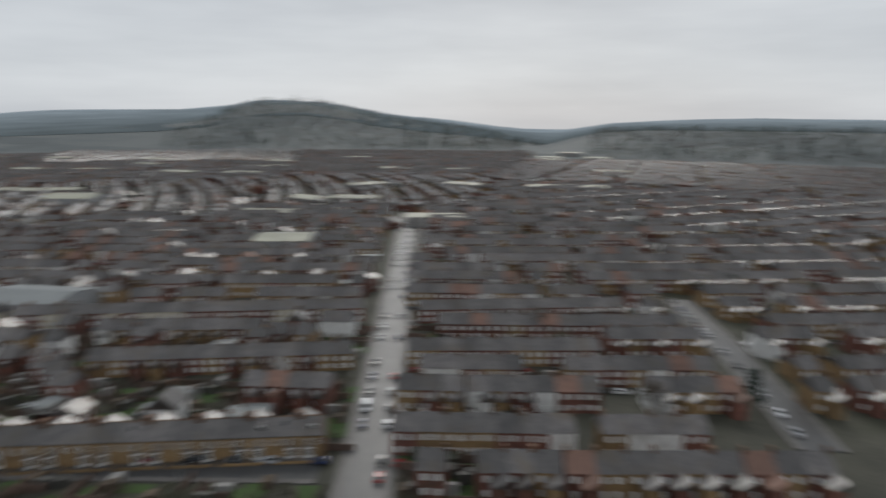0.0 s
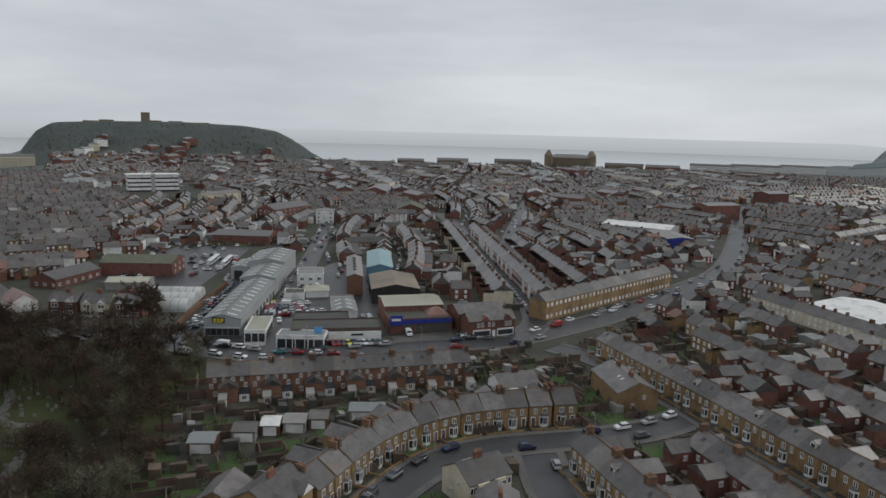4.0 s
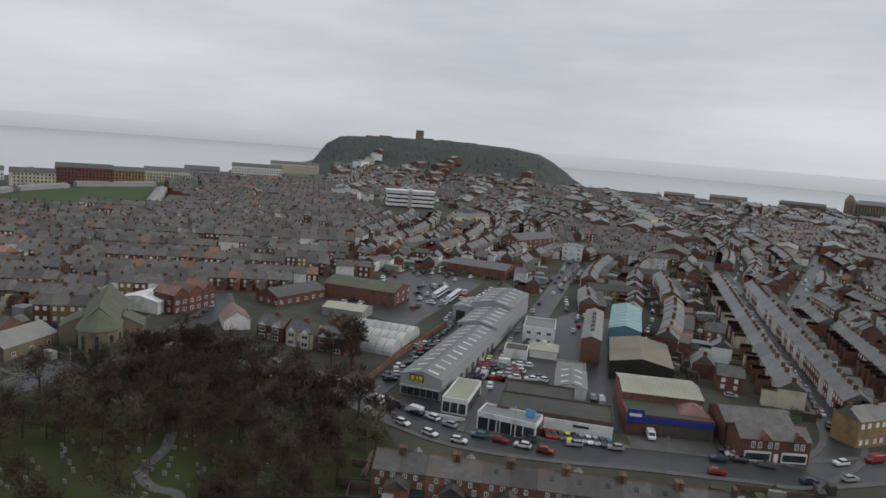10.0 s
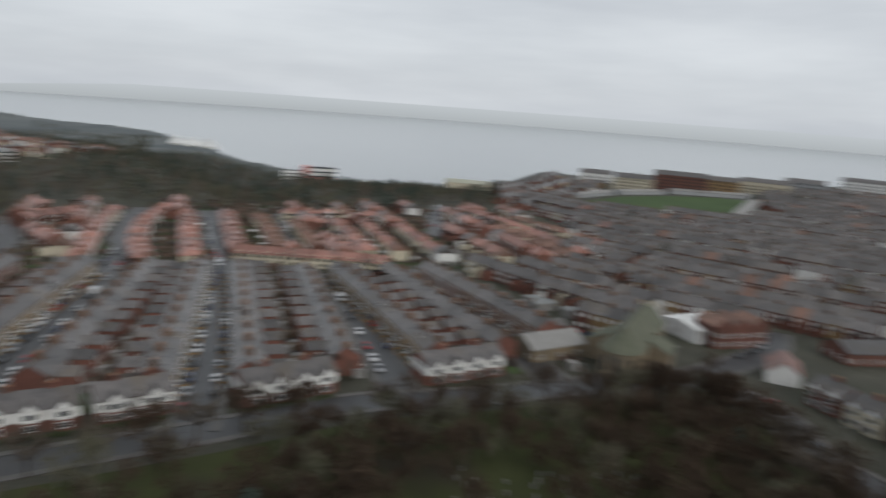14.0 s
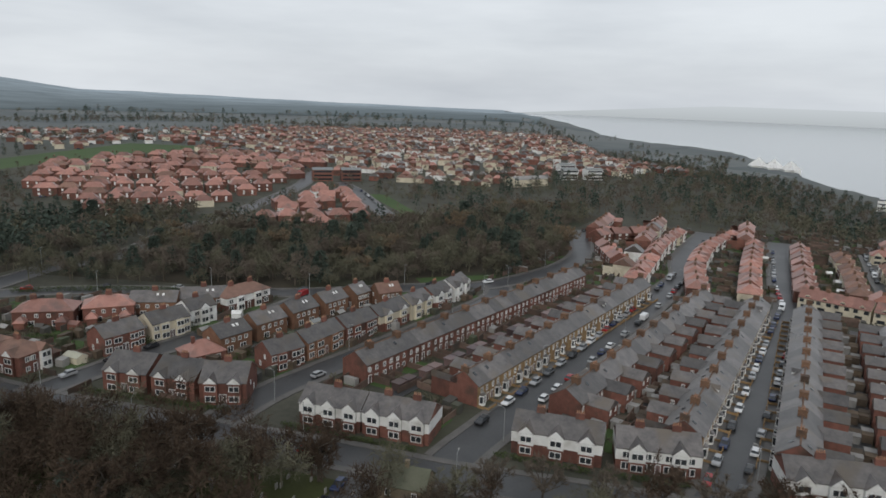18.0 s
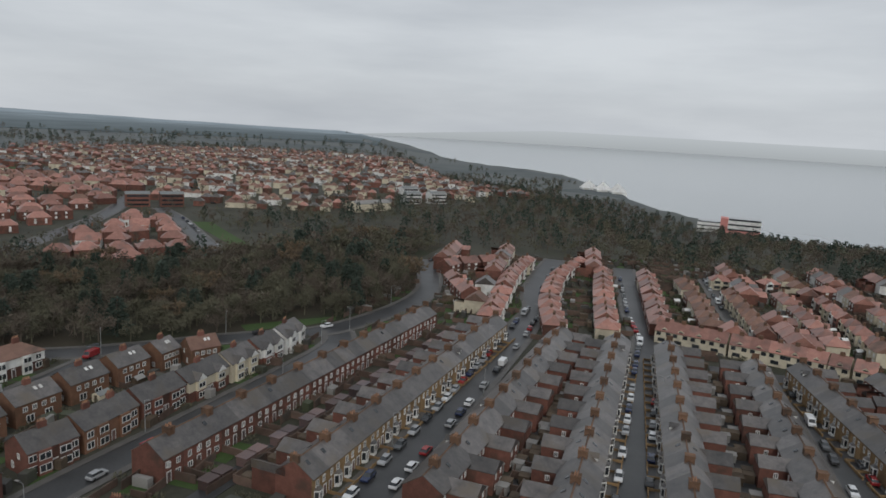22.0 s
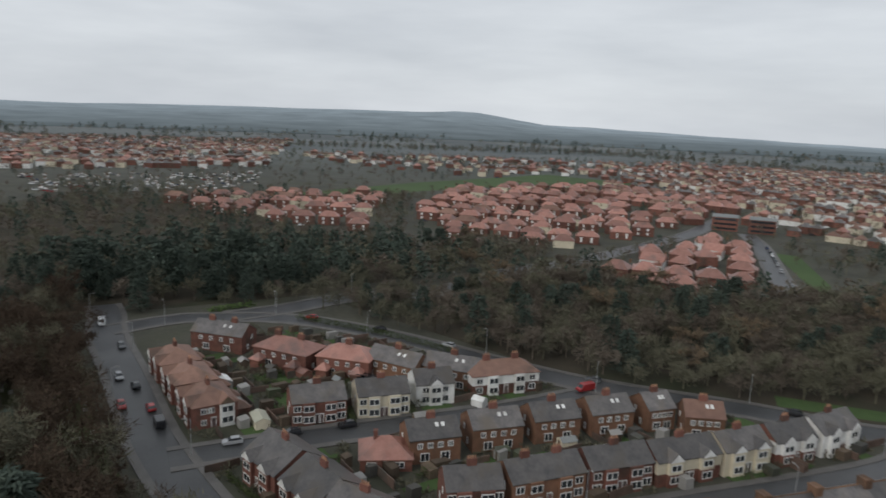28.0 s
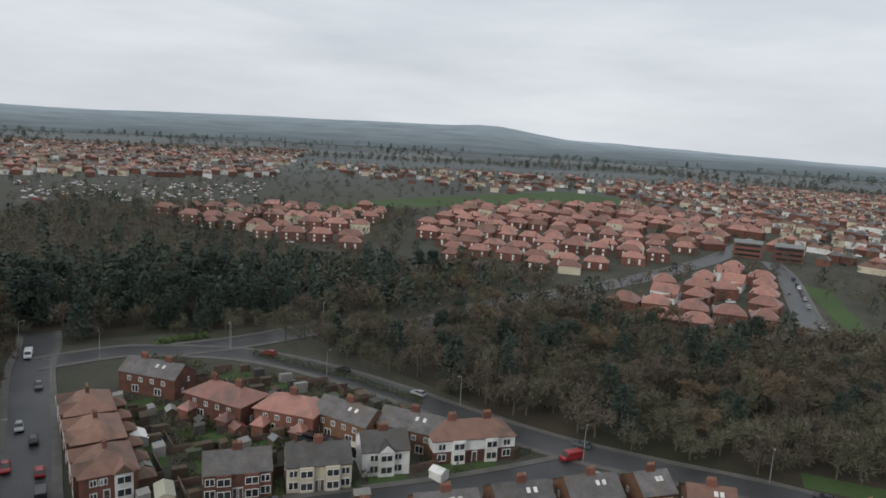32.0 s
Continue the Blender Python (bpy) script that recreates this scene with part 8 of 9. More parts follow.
yards([[(-230, 62), (-140, 62), (-95, 90), (-110, 215), (-150, 165), (-200, 112)], [(-95, 112), (-60, 108), (58, 165), (105, 165), (105, 200), (60, 280), (-130, 262)], [(-150, 355), (-128, 262), (80, 288), (140, 300), (178, 350), (140, 440), (60, 462), (-60, 436)],
       [(56, 30), (75, 40), (110, 56), (150, -10), (205, -45), (300, -75), (280, -115), (120, -245), (30, -258), (10, -160), (60, -70), (60, 0)], [(225, -5), (290, 40), (330, 80), (370, 150), (470, 100), (310, -60), (240, -35)], [(300, 110), (330, 170), (310, 205), (302, 200), (319, 165)], [(226, 28), (240, 25), (292, 58), (292, 70)], [(112, 55), (122, 62), (160, 0), (200, -25), (150, -18)]],
      3.3, 61, (-72, 100, 106, 37, 23, 24, 24, 120), 0.85)
# clipped hedge by the road junction
hv, hf = [], []
for i in range(420):
    q = rnd.random()
    d_ = Vector((rnd.gauss(0, 1), rnd.gauss(0, 1), rnd.gauss(0, 0.6)))
    sliver(hv, hf, Vector((-237 - 7 * q + rnd.gauss(0, 0.7), 64 + 14 * q + rnd.gauss(0, 0.7), rnd.uniform(0.1, 1.7))), d_.normalized() * 0.7, 0.25, rnd)
tagged(new("hedge", mesh_of("hedge", hv, hf, mat("hedge leaves", (0.05, 0.09, 0.02), (0.09, 0.14, 0.04), 0.9, 0.5, 3.0, 0.0, 0.2))), "bright green clipped hedge by the road", "hedge", kind="stuff")
finish_stands()

# gravestones between the cemetery trees
rnd = random.Random(5)
gv, gf = [], []
for x, y, r in scatter(CEMETERY_WOOD, 3.4, 71, 0.5):
    if not (inside(x, y, [(30, 60), (60, 112), (100, 110), (110, 80), (80, 50)]) or x < -10):
        continue
    w_, h_, t_ = r.uniform(0.35, 0.5), r.uniform(0.7, 1.3), radians(24 + r.gauss(0, 6))
    n_ = len(gv)
    for z in (0.0, h_):
        for a, b in ((-w_, -0.1), (w_, -0.1), (w_, 0.1), (-w_, 0.1)):
            gv.append((x + math.cos(t_ + 1.57) * a - math.sin(t_ + 1.57) * b, y + math.sin(t_ + 1.57) * a + math.cos(t_ + 1.57) * b, z))
    gf.extend(tuple(n_ + i for i in f) for f in ((4, 5, 6, 7), (0, 1, 5, 4), (1, 2, 6, 5), (2, 3, 7, 6), (3, 0, 4, 7)))
tagged(new("gravestones", mesh_of("gravestones", gv, gf, CONCRETE)), "old grey gravestones among the trees", "gravestones", kind="stuff")



# ---- gardens by the woods ----
def conservatory(x, y, turn, w, d, roof, label):
    """A white framed garden room with a shallow sloping roof; glazed front and sides."""
    th = tagged(new("conservatory"), label, "conservatory")
    th.matrix_basis = pose(x, y, 0, 0, 0, turn)
    part("base", box(B(), 0, 0, 0, w, d, 0.7), WHITE, th)
    part("pane", box(B(), 0.08, 0.08, 0.7, w - 0.08, d, 2.2), GLASS, th)
    n = max(2, int(w / 1.1))
    for i in range(n + 1):
        part("post", box(B(), i * (w - 0.14) / n, -0.02, 0.7, i * (w - 0.14) / n + 0.14, 0.12, 2.2), WHITE, th)
    part("roof", prism(B(), [(-0.2, 2.2), (-0.2, 2.3), (d, 3.0), (d, 2.86)], -0.15, w + 0.15), roof, th)


def garden_shed(x, y, turn, w, d, wall, roof, label):
    """A small gabled shed with boards and a door."""
    th = tagged(new("garden_shed"), label, "shed", "garden sheds")
    th.matrix_basis = pose(x, y, 0, 0, 0, turn)
    part("wall", gable_wall(B(), 0, w, 0, d, 1.9, 2.6), wall, th)
    part("roof", gable_roof(B(), -0.1, w + 0.1, 0, d, 1.9, 2.6, 0.15, 0.06), roof, th)
    part("door", box(B(), -0.05, d / 2 - 0.45, 0.05, -0.004, d / 2 + 0.45, 1.85), SHEDWOOD, th)


def hedge_row(points, h, wide, seed, material, label):
    """A hedge of many small leaf slivers along a line."""
    r = random.Random(seed)
    V, F = [], []
    line = smooth_line(points, 5)
    for a, b in zip(line, line[1:]):
        for i in range(int((b - a).length * 46)):
            p = a.lerp(b, r.random())
            d = Vector((r.gauss(0, 1), r.gauss(0, 1), r.gauss(0.2, 0.7))).normalized()
            sliver(V, F, Vector((p.x + r.gauss(0, wide), p.y + r.gauss(0, wide), r.uniform(0.05, h))), d * 0.4, 0.13, r)
    tagged(new("hedge", mesh_of("hedge", V, F, material)), label, "hedge", kind="stuff")


HEDGE = mat("dark hedge leaves", (0.030, 0.046, 0.014), (0.070, 0.090, 0.030), 0.9, 0.4, 2.5, 0.0, 0.25)
PALEGLAZE = mat("pale sheet glazing", (0.42, 0.42, 0.34), (0.58, 0.57, 0.46), 0.35, 0.4, 3.0, 0.0)
conservatory(-163.5, 112.2, 233, 9, 3.4, GLASS, "white framed conservatory with grey glazed roof")
conservatory(-160.0, 117.0, 233, 5, 3.2, PALEGLAZE, "lean-to garden room with yellowed roof")
conservatory(-188.0, 104.0, 238, 4, 2.6, GLASS, "small white conservatory behind the red roofed pair")
for x_, y_, a_, w_, d_, m_, r_, l_ in ((-148.9, 128.0, 40, 3.0, 2.6, WHITE, WHITE, "small white garden house with a peaked roof"), (-184.9, 74.0, 15, 3.0, 2.2, SHEDWOOD, CONCRETE, "brown shed with pale felt roof"), (-175.4, 87.5, 30, 5.2, 3.0, REDBRICK, PANTILE, "brick outhouse with red tile roof"), (-166.9, 97.0, 30, 2.4, 2.0, SHEDWOOD, ROOFGREY, "grey roofed garden shed"),
                                       (-172.6, 68.6, 20, 5.0, 3.0, CONCRETE, WHITE, "pale flat garage with white roof"), (-149.5, 77.2, 12, 5.5, 3.2, CREAM, PALEROOF, "cream garage with pale sheet roof"), (-158.5, 72.5, 20, 3.2, 2.4, SHEDWOOD, CONCRETE, "brown shed with pale felt roof"), (-178.0, 81.0, 30, 2.6, 2.2, SHEDWOOD, DARKROOF, "dark boarded shed in a garden"),
                                       (-141.0, 112.5, 95, 3.0, 2.2, SHEDWOOD, CONCRETE, "brown shed with pale felt roof"), (-122.0, 125.0, 95, 3.0, 2.4, SHEDWOOD, DARKROOF, "dark boarded shed in a garden"), (-123.5, 140.0, 95, 3.6, 2.6, CREAM, ROOFGREY, "pale garden room behind the houses"), (-125.0, 152.0, 95, 2.8, 2.2, SHEDWOOD, CONCRETE, "brown shed with pale felt roof")):
    garden_shed(x_, y_, a_, w_, d_, m_, r_, l_)
tp = B()
bmesh.ops.create_icosphere(tp, subdivisions=3, radius=1.0)
for v in tp.verts:
    v.co = Vector((v.co.x * 2.0, v.co.y * 1.1, max(v.co.z, 0) * 0.9)) * (1 + 0.18 * noise.noise(v.co * 2.2))
tagged(part("tarpaulin", tp, mat("blue tarpaulin", (0.02, 0.20, 0.46), (0.05, 0.30, 0.60), 0.4, 1.0, 4.0, 0.1), None, "", pose(-171, 74.6, 0, 0, 0, 20)), "crumpled bright blue tarpaulin in a garden", "tarpaulin")
for k, pts in enumerate(([(-172.8, 78.2), (-169, 83.5), (-165.8, 87.6)], [(-160.3, 95.7), (-167, 101), (-173.3, 106.1)], [(-181, 79), (-176, 85)], [(-186, 70), (-176, 66)], [(-226, 92), (-206, 116), (-186, 134)], [(-156, 150), (-160.5, 138)], [(-152, 112.6), (-144, 113.5)], [(-150, 99), (-142.5, 99)], [(-118, 107.5), (-119.5, 118)], [(-120.6, 134), (-121.6, 147)])):
    hedge_row(pts, 1.5 + 0.3 * (k % 3), 0.4, 300 + k, HEDGE, "clipped evergreen garden hedge")
for k, pts in enumerate(([(-79, 93.5), (-64, 99), (-50, 104.5)], [(-37, 114.5), (-19, 121.5)], [(-17.5, 122.5), (-2, 130)], [(-126, 73), (-93, 89.5)], [(13, 133.5), (33, 144)])):
    hedge_row(pts, 1.2, 0.35, 330 + k, HEDGE, "low garden hedge along the footway")
lg = tagged(new("lodge"), "small stone cemetery lodge with slate roof", "house")
lg.matrix_basis = pose(-44, 87.5, 0, 0, 0, 24)
part("wall", gable_wall(B(), 0, 9, 0, 6.5, 2.9, 5.4), STONE, lg)
part("roof", gable_roof(B(), -0.2, 9.2, 0, 6.5, 2.9, 5.4), GREENROOF, lg)
part("chimney", box(B(), 4.2, 2.8, 4.6, 5.0, 3.7, 6.6), STONE, lg)
for x_ in (2.0, 7.0):
    window(lg, x_, -0.03, 0.9, 1.1, 1.3, 0, pane=False)

# ---- vehicles ----
PAINTS = [mat("car paint " + n, c, tuple(min(1, k * 1.15 + 0.01) for k in c), 0.25, 0.5, 4.0, 0.0, spec=0.6) for n, c in (("white", (0.62, 0.63, 0.64)), ("black", (0.012, 0.013, 0.016)), ("silver", (0.30, 0.31, 0.32)), ("navy", (0.015, 0.025, 0.07)), ("red", (0.24, 0.012, 0.014)), ("grey", (0.07, 0.075, 0.08)), ("yellow", (0.60, 0.55, 0.03)), ("teal", (0.04, 0.17, 0.19)))]
TYRE = mat("tyre rubber", (0.012, 0.012, 0.012), (0.025, 0.025, 0.025), 0.8)


def car(paint, van=False):
    th = tagged(new("van" if van else "car"), "", "van" if van else "car")
    if van:
        lo = [(-2.5, 0.35), (2.5, 0.35), (2.5, 0.95), (1.9, 1.15), (1.35, 1.95), (1.1, 2.1), (-2.4, 2.1), (-2.5, 1.9)]
        half, glass = 0.95, ((1.32, 1.15, 1.9), (0.5, 1.1))
    else:
        lo = [(-2.05, 0.32), (2.1, 0.32), (2.12, 0.62), (1.95, 0.82), (1.0, 0.95), (-1.9, 0.98), (-2.08, 0.75)]
        half, glass = 0.88, None
    bm = B()
    prism(bm, [(x, z) for x, z in lo], -half, half)
    if not van:
        # the roof over the glasshouse
        v = [bm.verts.new(p) for p in ((-0.62, -1.5, 1.40), (0.62, -1.5, 1.40), (0.62, 0.35, 1.44), (-0.62, 0.35, 1.44), (-0.62, -1.5, 1.47), (0.62, -1.5, 1.47), (0.62, 0.3, 1.50), (-0.62, 0.3, 1.50))]
        for f in ((3, 2, 1, 0), (4, 5, 6, 7), (0, 1, 5, 4), (1, 2, 6, 5), (2, 3, 7, 6), (3, 0, 4, 7)):
            bm.faces.new([v[i] for i in f])
    bmesh.ops.rotate(bm, verts=bm.verts, matrix=Matrix.Rotation(radians(-90), 3, "Z"))
    bmesh.ops.bevel(bm, geom=bm.edges[:], offset=0.05, segments=1, affect="EDGES")
    part("body", bm, paint, th)
    bm = B()
    if van:
        v = [bm.verts.new(p) for p in ((1.93, -0.8, 1.18), (1.93, 0.8, 1.18), (1.4, 0.75, 1.93), (1.4, -0.75, 1.93), (1.85, -0.8, 1.12), (1.85, 0.8, 1.12), (1.3, 0.75, 1.9), (1.3, -0.75, 1.9))]
        for f in ((0, 1, 2, 3), (7, 6, 5, 4), (0, 4, 5, 1), (1, 5, 6, 2), (2, 6, 7, 3), (3, 7, 4, 0)):
            bm.faces.new([v[i] for i in f])
    else:
        v = [bm.verts.new(p) for p in ((1.05, -0.8, 0.95), (1.05, 0.8, 0.95), (-1.95, 0.8, 0.98), (-1.95, -0.8, 0.98), (0.38, -0.64, 1.42), (0.38, 0.64, 1.42), (-1.52, 0.64, 1.42), (-1.52, -0.64, 1.42))]
        for f in ((0, 1, 5, 4), (1, 2, 6, 5), (2, 3, 7, 6), (3, 0, 4, 7), (4, 5, 6, 7)):
            bm.faces.new([v[i] for i in f])
    bmesh.ops.recalc_face_normals(bm, faces=bm.faces)
    part("windscreen" if van else "glasshouse", bm, GLASS, th)
    for x in (-1.3, 1.35) if not van else (-1.6, 1.6):
        for y in (-half + 0.1, half - 0.1):
            if "wheel" not in WINDOWS:
                bm = B()
                bmesh.ops.create_cone(bm, cap_ends=True, segments=12, radius1=0.33, radius2=0.33, depth=0.24, matrix=Matrix.Rotation(radians(90), 4, "X"))
                WINDOWS["wheel"] = part("wheel", bm, TYRE, th, "", pose(x, y, 0.33))
            else:
                share("wheel", WINDOWS["wheel"], th, pose(x, y, 0.33))
    return th


CARS = {}
NAMES = ("white", "black", "silver", "dark blue", "red", "dark grey", "yellow", "teal")


def park(x, y, turn, paint, van=False, z=0.16, where="parked in the street"):
    if far_off(x, y) > 96 and not van and paint < 6 and ("street" in where or "yard" in where or "beside the long" in where or "behind" in where):
        far_car(x, y, turn, paint, z)
        return
    m = pose(x, y, z, 0, 0, turn)
    key = (paint, van)
    if key in CARS:
        c = copy_thing(CARS[key], m)
    else:
        c = CARS[key] = car(PAINTS[paint], van)
        c.matrix_basis = m
    tagged(c, NAMES[paint] + (" van " if van else " car ") + where, group="parked vehicles")


rnd = random.Random(77)


def pick():
    return rnd.choices(range(6), (17, 20, 24, 16, 8, 15))[0]


def kerb_cars(points, side, gap, fill_, lo=0.0, hi=1.0):
    line = smooth_line(points, 10)
    total = sum((b - a).length for a, b in zip(line, line[1:]))
    run, done = 0.0, 0.0
    for a, b in zip(line, line[1:]):
        run += (b - a).length
        done += (b - a).length
        if run >= gap and lo <= done / total <= hi:
            run = 0.0
            if rnd.random() < fill_:
                u = (b - a).normalized()
                p = b + Vector((-u.y, u.x)) * side
                park(p.x, p.y, math.degrees(math.atan2(u.y, u.x)) + (180 if side > 0 else 0), pick(), rnd.random() < 0.05, 0.18)


for k, side, gap, fl, lo, hi in ((4, 3.1, 6.0, 0.85, 0.06, 0.62), (4, -3.1, 6.0, 0.78, 0.06, 0.9), (5, 3.1, 6.0, 0.85, 0.03, 0.9), (5, -3.1, 6.0, 0.85, 0.03, 0.6), (6, 2.9, 6.5, 0.5, 0, 1), (6, -2.9, 6.5, 0.5, 0, 1),
                                 (8, -2.6, 9, 0.35, 0, 1), (9, 2.4, 12, 0.4, 0, 1), (13, 2.8, 8, 0.6, 0, 1), (13, -2.8, 9, 0.35, 0, 1), (14, 2.8, 8, 0.4, 0, 1), (15, 2.8, 7, 0.5, 0, 1),
                                 (16, 3.0, 7, 0.7, 0, 0.9), (16, -3.0, 7, 0.7, 0, 0.9), (17, 2.8, 7, 0.6, 0, 1), (21, 2.8, 7, 0.6, 0, 1), (21, -2.8, 7, 0.6, 0, 1), (18, 2.8, 8, 0.55, 0.1, 0.8), (18, -2.8, 9, 0.4, 0.1, 0.8), (20, 2.8, 8, 0.5, 0, 0.8), (20, -2.8, 10, 0.4, 0, 0.8), (3, -3.8, 9, 0.6, 0.14, 0.95), (3, 3.8, 10, 0.55, 0, 0.95),
                                 (2, 2.6, 10, 0.4, 0, 1), (10, 2.6, 22, 0.4, 0.1, 0.9), (12, -2.6, 7, 0.6, 0, 0.7), (27, -2.3, 6, 0.8, 0.15, 0.8), (25, 2.0, 7, 0.7, 0, 1), (26, 2.8, 9, 0.5, 0, 1), (1, 2.6, 8, 0.6, 0, 0.9), (2, -2.6, 9, 0.5, 0, 1), (19, 2.0, 6.5, 0.8, 0.1, 1)):
    kerb_cars(ROADS[k][0], side, gap, fl, lo, hi)
# the sales row before the white wall, the yards and the works buses
for i in range(10):
    x, y = along(173.8, 26.3, -3.6, 16.2 - i * 1.72, 26.5)
    park(x, y, 26.5 + 180 + 22, (4, 4, 5, 6, 3, 2, 0, 2, 5, 7)[i], z=0.12, where="for sale before the garage")
for i in range(4):
    x, y = along(158.0, 39.6, -5.0, 13.0 - i * 5.6, 16.5)
    park(x, y, (112, 286, 110, 290)[i], (7, 4, 0, 4)[i], z=0.16, where="standing before the car showroom")
for i in range(8):
    x, y = along(wx, wy, 6 + i * 6.5, -5.0 - (i % 2) * 0.4, AW)
    park(x, y, AW + (0, 180)[i % 2], (4, 0, 5, 2, 3, 3, 4, 0)[i], i == 3, 0.12, "beside the long warehouse")
for i in range(9):
    for j in range(3):
        if rnd.random() < 0.85:
            x, y = along(188, 66, 1.5 + i * 2.6, -0.5 + j * 5.2, 27)
            if not occupied(x, y, 4.5):
                park(x, y, 27 + 98, (3, 2, 0, 4, 4, 4, 0, 6, 1)[(i + j * 4) % 9], rnd.random() < 0.12, 0.12, "in the garage yard")
for i in range(9):
    x, y = along(wx, wy, 8 + i * 5.5, 18.5, AW)
    park(x, y, AW - 55, pick(), z=0.12, where="beside the long warehouse")
for i, (x, y) in enumerate(((183.5, 20.0), (186.5, 21.5), (188.5, 0.4), (190.0, 2.4), (186.5, -1.5))):
    park(x, y, 212 if i < 2 else 118, (0, 3, 0, 5, 1)[i], i == 0, 0.12, "on the forecourt")
for i in range(6):
    x, y = along(191.5, 34.5, 1 + (i % 3) * 4.6, 2.6 + 2.4 * (i // 3), 27)
    park(x, y, 27, (0, 2, 0, 0, 1, 2)[i], i % 3 == 1, 0.12, "behind the dark roofed garage")
for i in range(14):
    park(222 + rnd.uniform(0, 60), 140 + rnd.uniform(0, 42), rnd.choice((20, 110, 60)), rnd.choice((0, 0, 2, 1, 4)), rnd.random() < 0.3, 0.12, "in the works yard")
for i in range(6):
    b_ = tagged(new("bus"), "white minibus in the works yard", "bus", "white works buses")
    b_.matrix_basis = pose(262 + 4.2 * (i % 3) * 1.4, 146 + 4 * (i // 3) * 2 + 2.4 * (i % 3), 0.12, 0, 0, 20)
    bm = box(B(), -3.6, -1.1, 0.4, 3.6, 1.1, 2.8)
    bmesh.ops.bevel(bm, geom=bm.edges[:], offset=0.15, segments=2, affect="EDGES")
    part("body", bm, PAINTS[0], b_)
    part("window_band", box(B(), -3.4, -1.13, 1.5, 3.3, 1.13, 2.3), GLASS, b_)
    for x in (-2.4, 2.4):
        for y in (-1, 1):
            share("wheel", WINDOWS["wheel"], b_, pose(x, y, 0.33))
# vehicles on the roads
for x_, y_, a_, c_, v_ in ((150, 103, 105, 0, 0), (146.7, 83.3, 95, 0, 1), (138.5, 77.8, 95, 0, 1), (149, 77.6, 100, 3, 0), (149, 71.3, 95, 0, 1), (149.4, 65.4, 88, 0, 0), (141, 68.4, 270, 0, 0), (141.2, 59.6, 272, 0, 0), (143.2, 52.2, 290, 0, 0), (137.6, 122.8, 80, 1, 0), (137.4, 117.3, 84, 5, 0),
                           (-203.8, 42.4, 18, 5, 0), (-179.6, 45.7, 17, 2, 0), (-173, 50.5, 197, 1, 0), (-158.9, 55.7, 197, 4, 0), (-150, 58.5, 196, 1, 1), (-161.2, 49.2, 16, 4, 0), (-65.4, 89.2, 22, 4, 0), (-227.2, 33.0, 12, 0, 1), (-78, 82.5, 22, 2, 0)):
    park(x_, y_, a_, c_, bool(v_), 0.16, "on the road")
# vehicles in the works yards and car parks
for poly, gap in (([(205, 176), (229, 167), (208, 138), (185, 145)], 7.5), ([(268, 178), (300, 168), (257, 134), (233, 145)], 7), ([(190, 111), (206, 114), (198, 105), (177, 98)], 5.4), ([(201, 79), (223, 79), (200, 61), (185, 65)], 5.2), ([(342, 227), (347, 185), (303, 167), (287, 194)], 8), ([(302, 105), (316, 102), (265, 82), (253, 79)], 6), ([(292, 224), (343, 240), (314, 208), (256, 187)], 8)):
    for x, y, r in scatter(poly, gap, 91, 0.72):
        if not occupied(x, y, 6):
            far_car(x, y, (24 if gap > 5.5 else 114) + r.gauss(0, 4), r.choices(range(6), (44, 14, 14, 8, 10, 10))[0], 0.12)
for i in range(16):
    for s_ in (-1, 1):
        q = i / 16
        if rnd.random() < 0.75:
            far_car(319 + 127 * q - 0.33 * s_ * 3.4, 128.6 + 45 * q + 0.94 * s_ * 3.4, 19.5, pick(), 0.12)
for key, (V, F) in FAR_CARS.items():
    tagged(new("parked_cars", mesh_of("parked_cars", V, F, GLASS if key == "glass" else PAINTS[key])), "far " + ("windows of parked cars" if key == "glass" else NAMES[key] + " cars parked along the streets"), "cars", kind="stuff")
# street lamps
LAMP = mat("lamp post paint", (0.22, 0.23, 0.23), (0.30, 0.31, 0.31), 0.5)


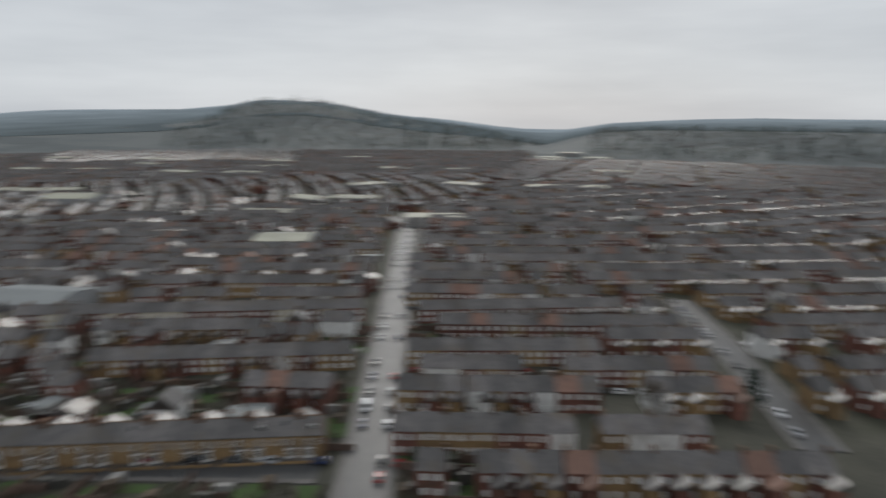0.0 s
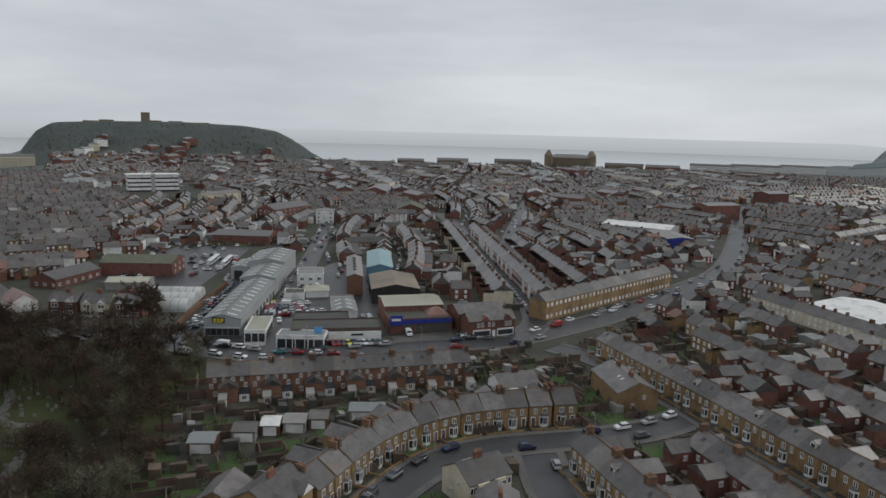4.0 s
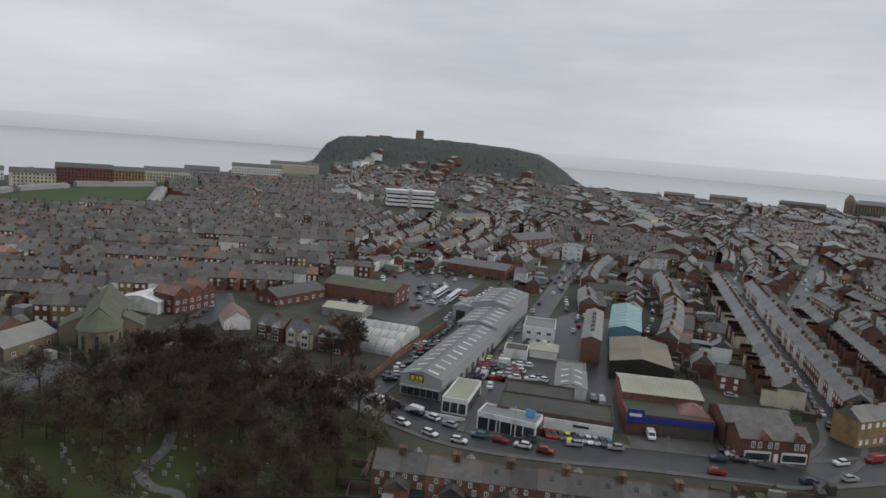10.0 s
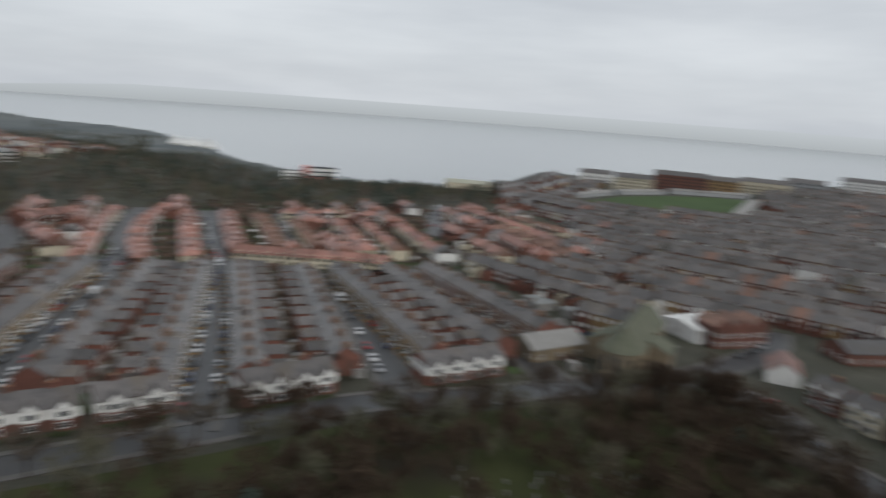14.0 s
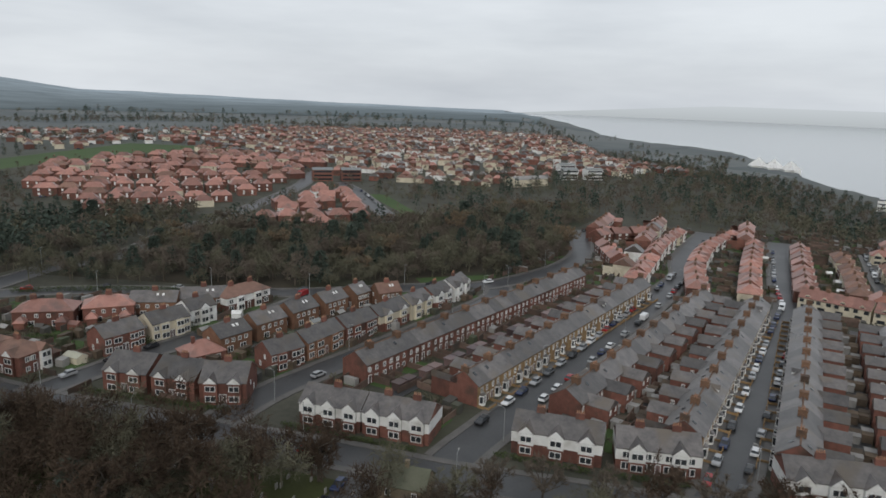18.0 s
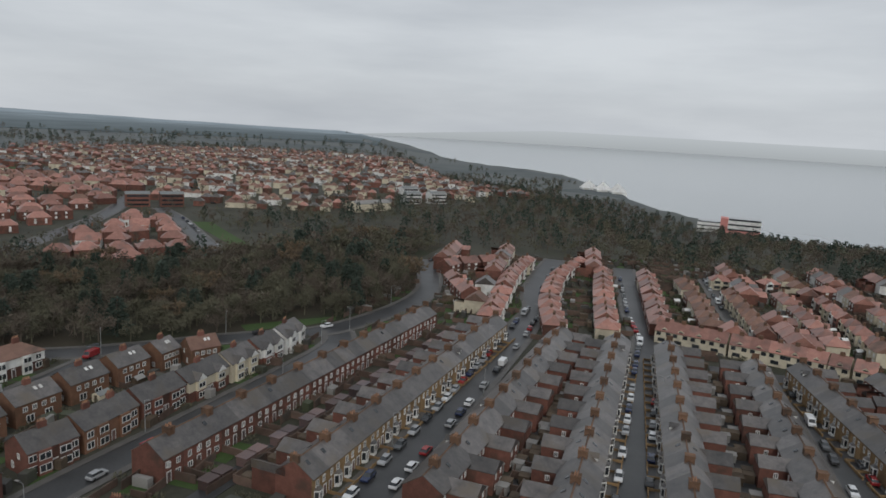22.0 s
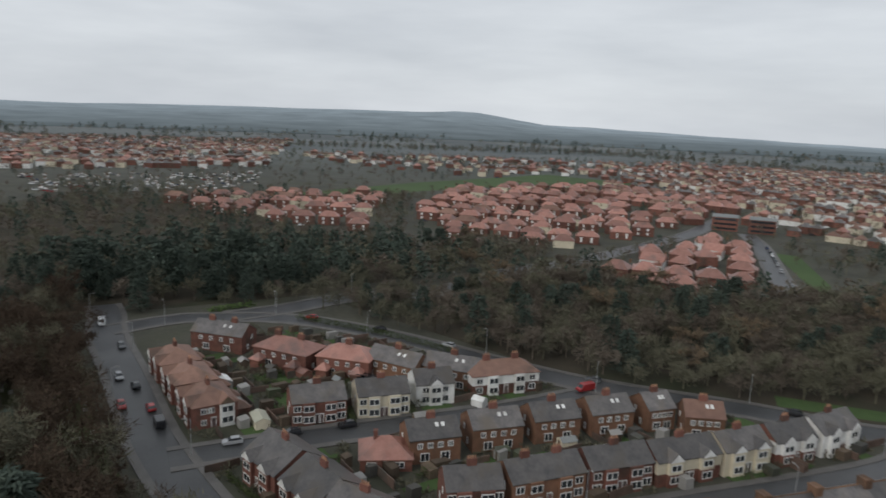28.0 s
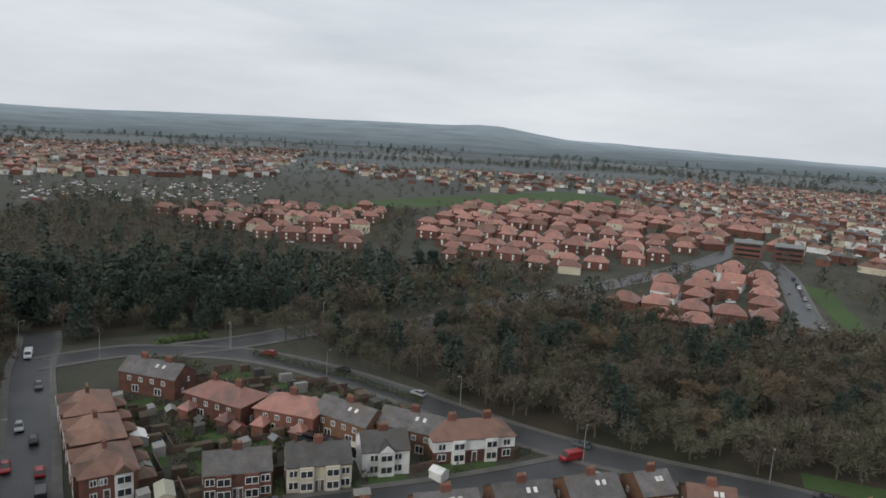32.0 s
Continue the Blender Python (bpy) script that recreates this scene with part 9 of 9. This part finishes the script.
def street_lamp(x, y, turn):
    th = tagged(new("street_lamp"), "tall grey street lamp at the kerb", "lamp", "street lamps")
    th.matrix_basis = pose(x, y, 0.15, 0, 0, turn)
    V, F = [], []
    tube(V, F, Vector((0, 0, 0)), Vector((0, 0, 7.6)), 0.11, 0.06, 6)
    tube(V, F, Vector((0, 0, 7.6)), Vector((1.1, 0, 7.9)), 0.05, 0.04, 5)
    o = new("pole", mesh_of("pole", V, F, LAMP))
    o.parent = th
    part("lantern", box(B(), 0.9, -0.13, 7.82, 1.6, 0.13, 7.98), CONCRETE, th)
    return th


lamp = None
for k in (0, 2, 3, 4, 5, 8, 10, 11, 13, 15):
    line = smooth_line(ROADS[k][0], 10)
    run, flip = 20.0, 1
    for a, b in zip(line, line[1:]):
        run += (b - a).length
        if run > 34 and b.length < 330:
            run, flip = 0.0, -flip
            u = (b - a).normalized()
            p = b + Vector((-u.y, u.x)) * flip * (ROADS[k][1] / 2 + 0.7)
            m = pose(p.x, p.y, 0.15, 0, 0, math.degrees(math.atan2(u.y, u.x)) - 90 * flip)
            if lamp is None:
                lamp = street_lamp(p.x, p.y, 0)
                lamp.matrix_basis = m
            else:
                copy_thing(lamp, m)

# gardens between the northern rows
vary = random.Random(77)
for a_, b_ in (((-38, 318), (-33, 290)), ((-53, 345), (-49, 322)), ((-66, 318), (-58, 286)), ((-22, 335), (-12, 305)), ((-3, 335), (4, 305)), ((18, 335), (26, 305)), ((-106, 300), (-92, 318)), ((36, 325), (43, 300)), ((-98, 275), (-88, 282))):
    for k in range(5):
        x_, y_ = a_[0] + (b_[0] - a_[0]) * k / 4 + vary.uniform(-1.5, 1.5), a_[1] + (b_[1] - a_[1]) * k / 4 + vary.uniform(-1, 1)
        if on_road(x_, y_, 3):
            continue
        hedge_row([(x_ - 5, y_ - 1.2), (x_, y_), (x_ + 5, y_ + 1.2)], vary.uniform(1.1, 1.9), 0.4, 500 + k, HEDGE, "rough garden hedge between plots")
        if k % 2 == 0:
            garden_shed(x_ + 2, y_ + 2.4, vary.uniform(0, 40), 2.4, 1.8, *vary.choice(((YARDBRICK, DARKROOF, "small brown shed with dark felt roof"), (CONCRETE, WHITE, "small grey shed with pale roof"))))
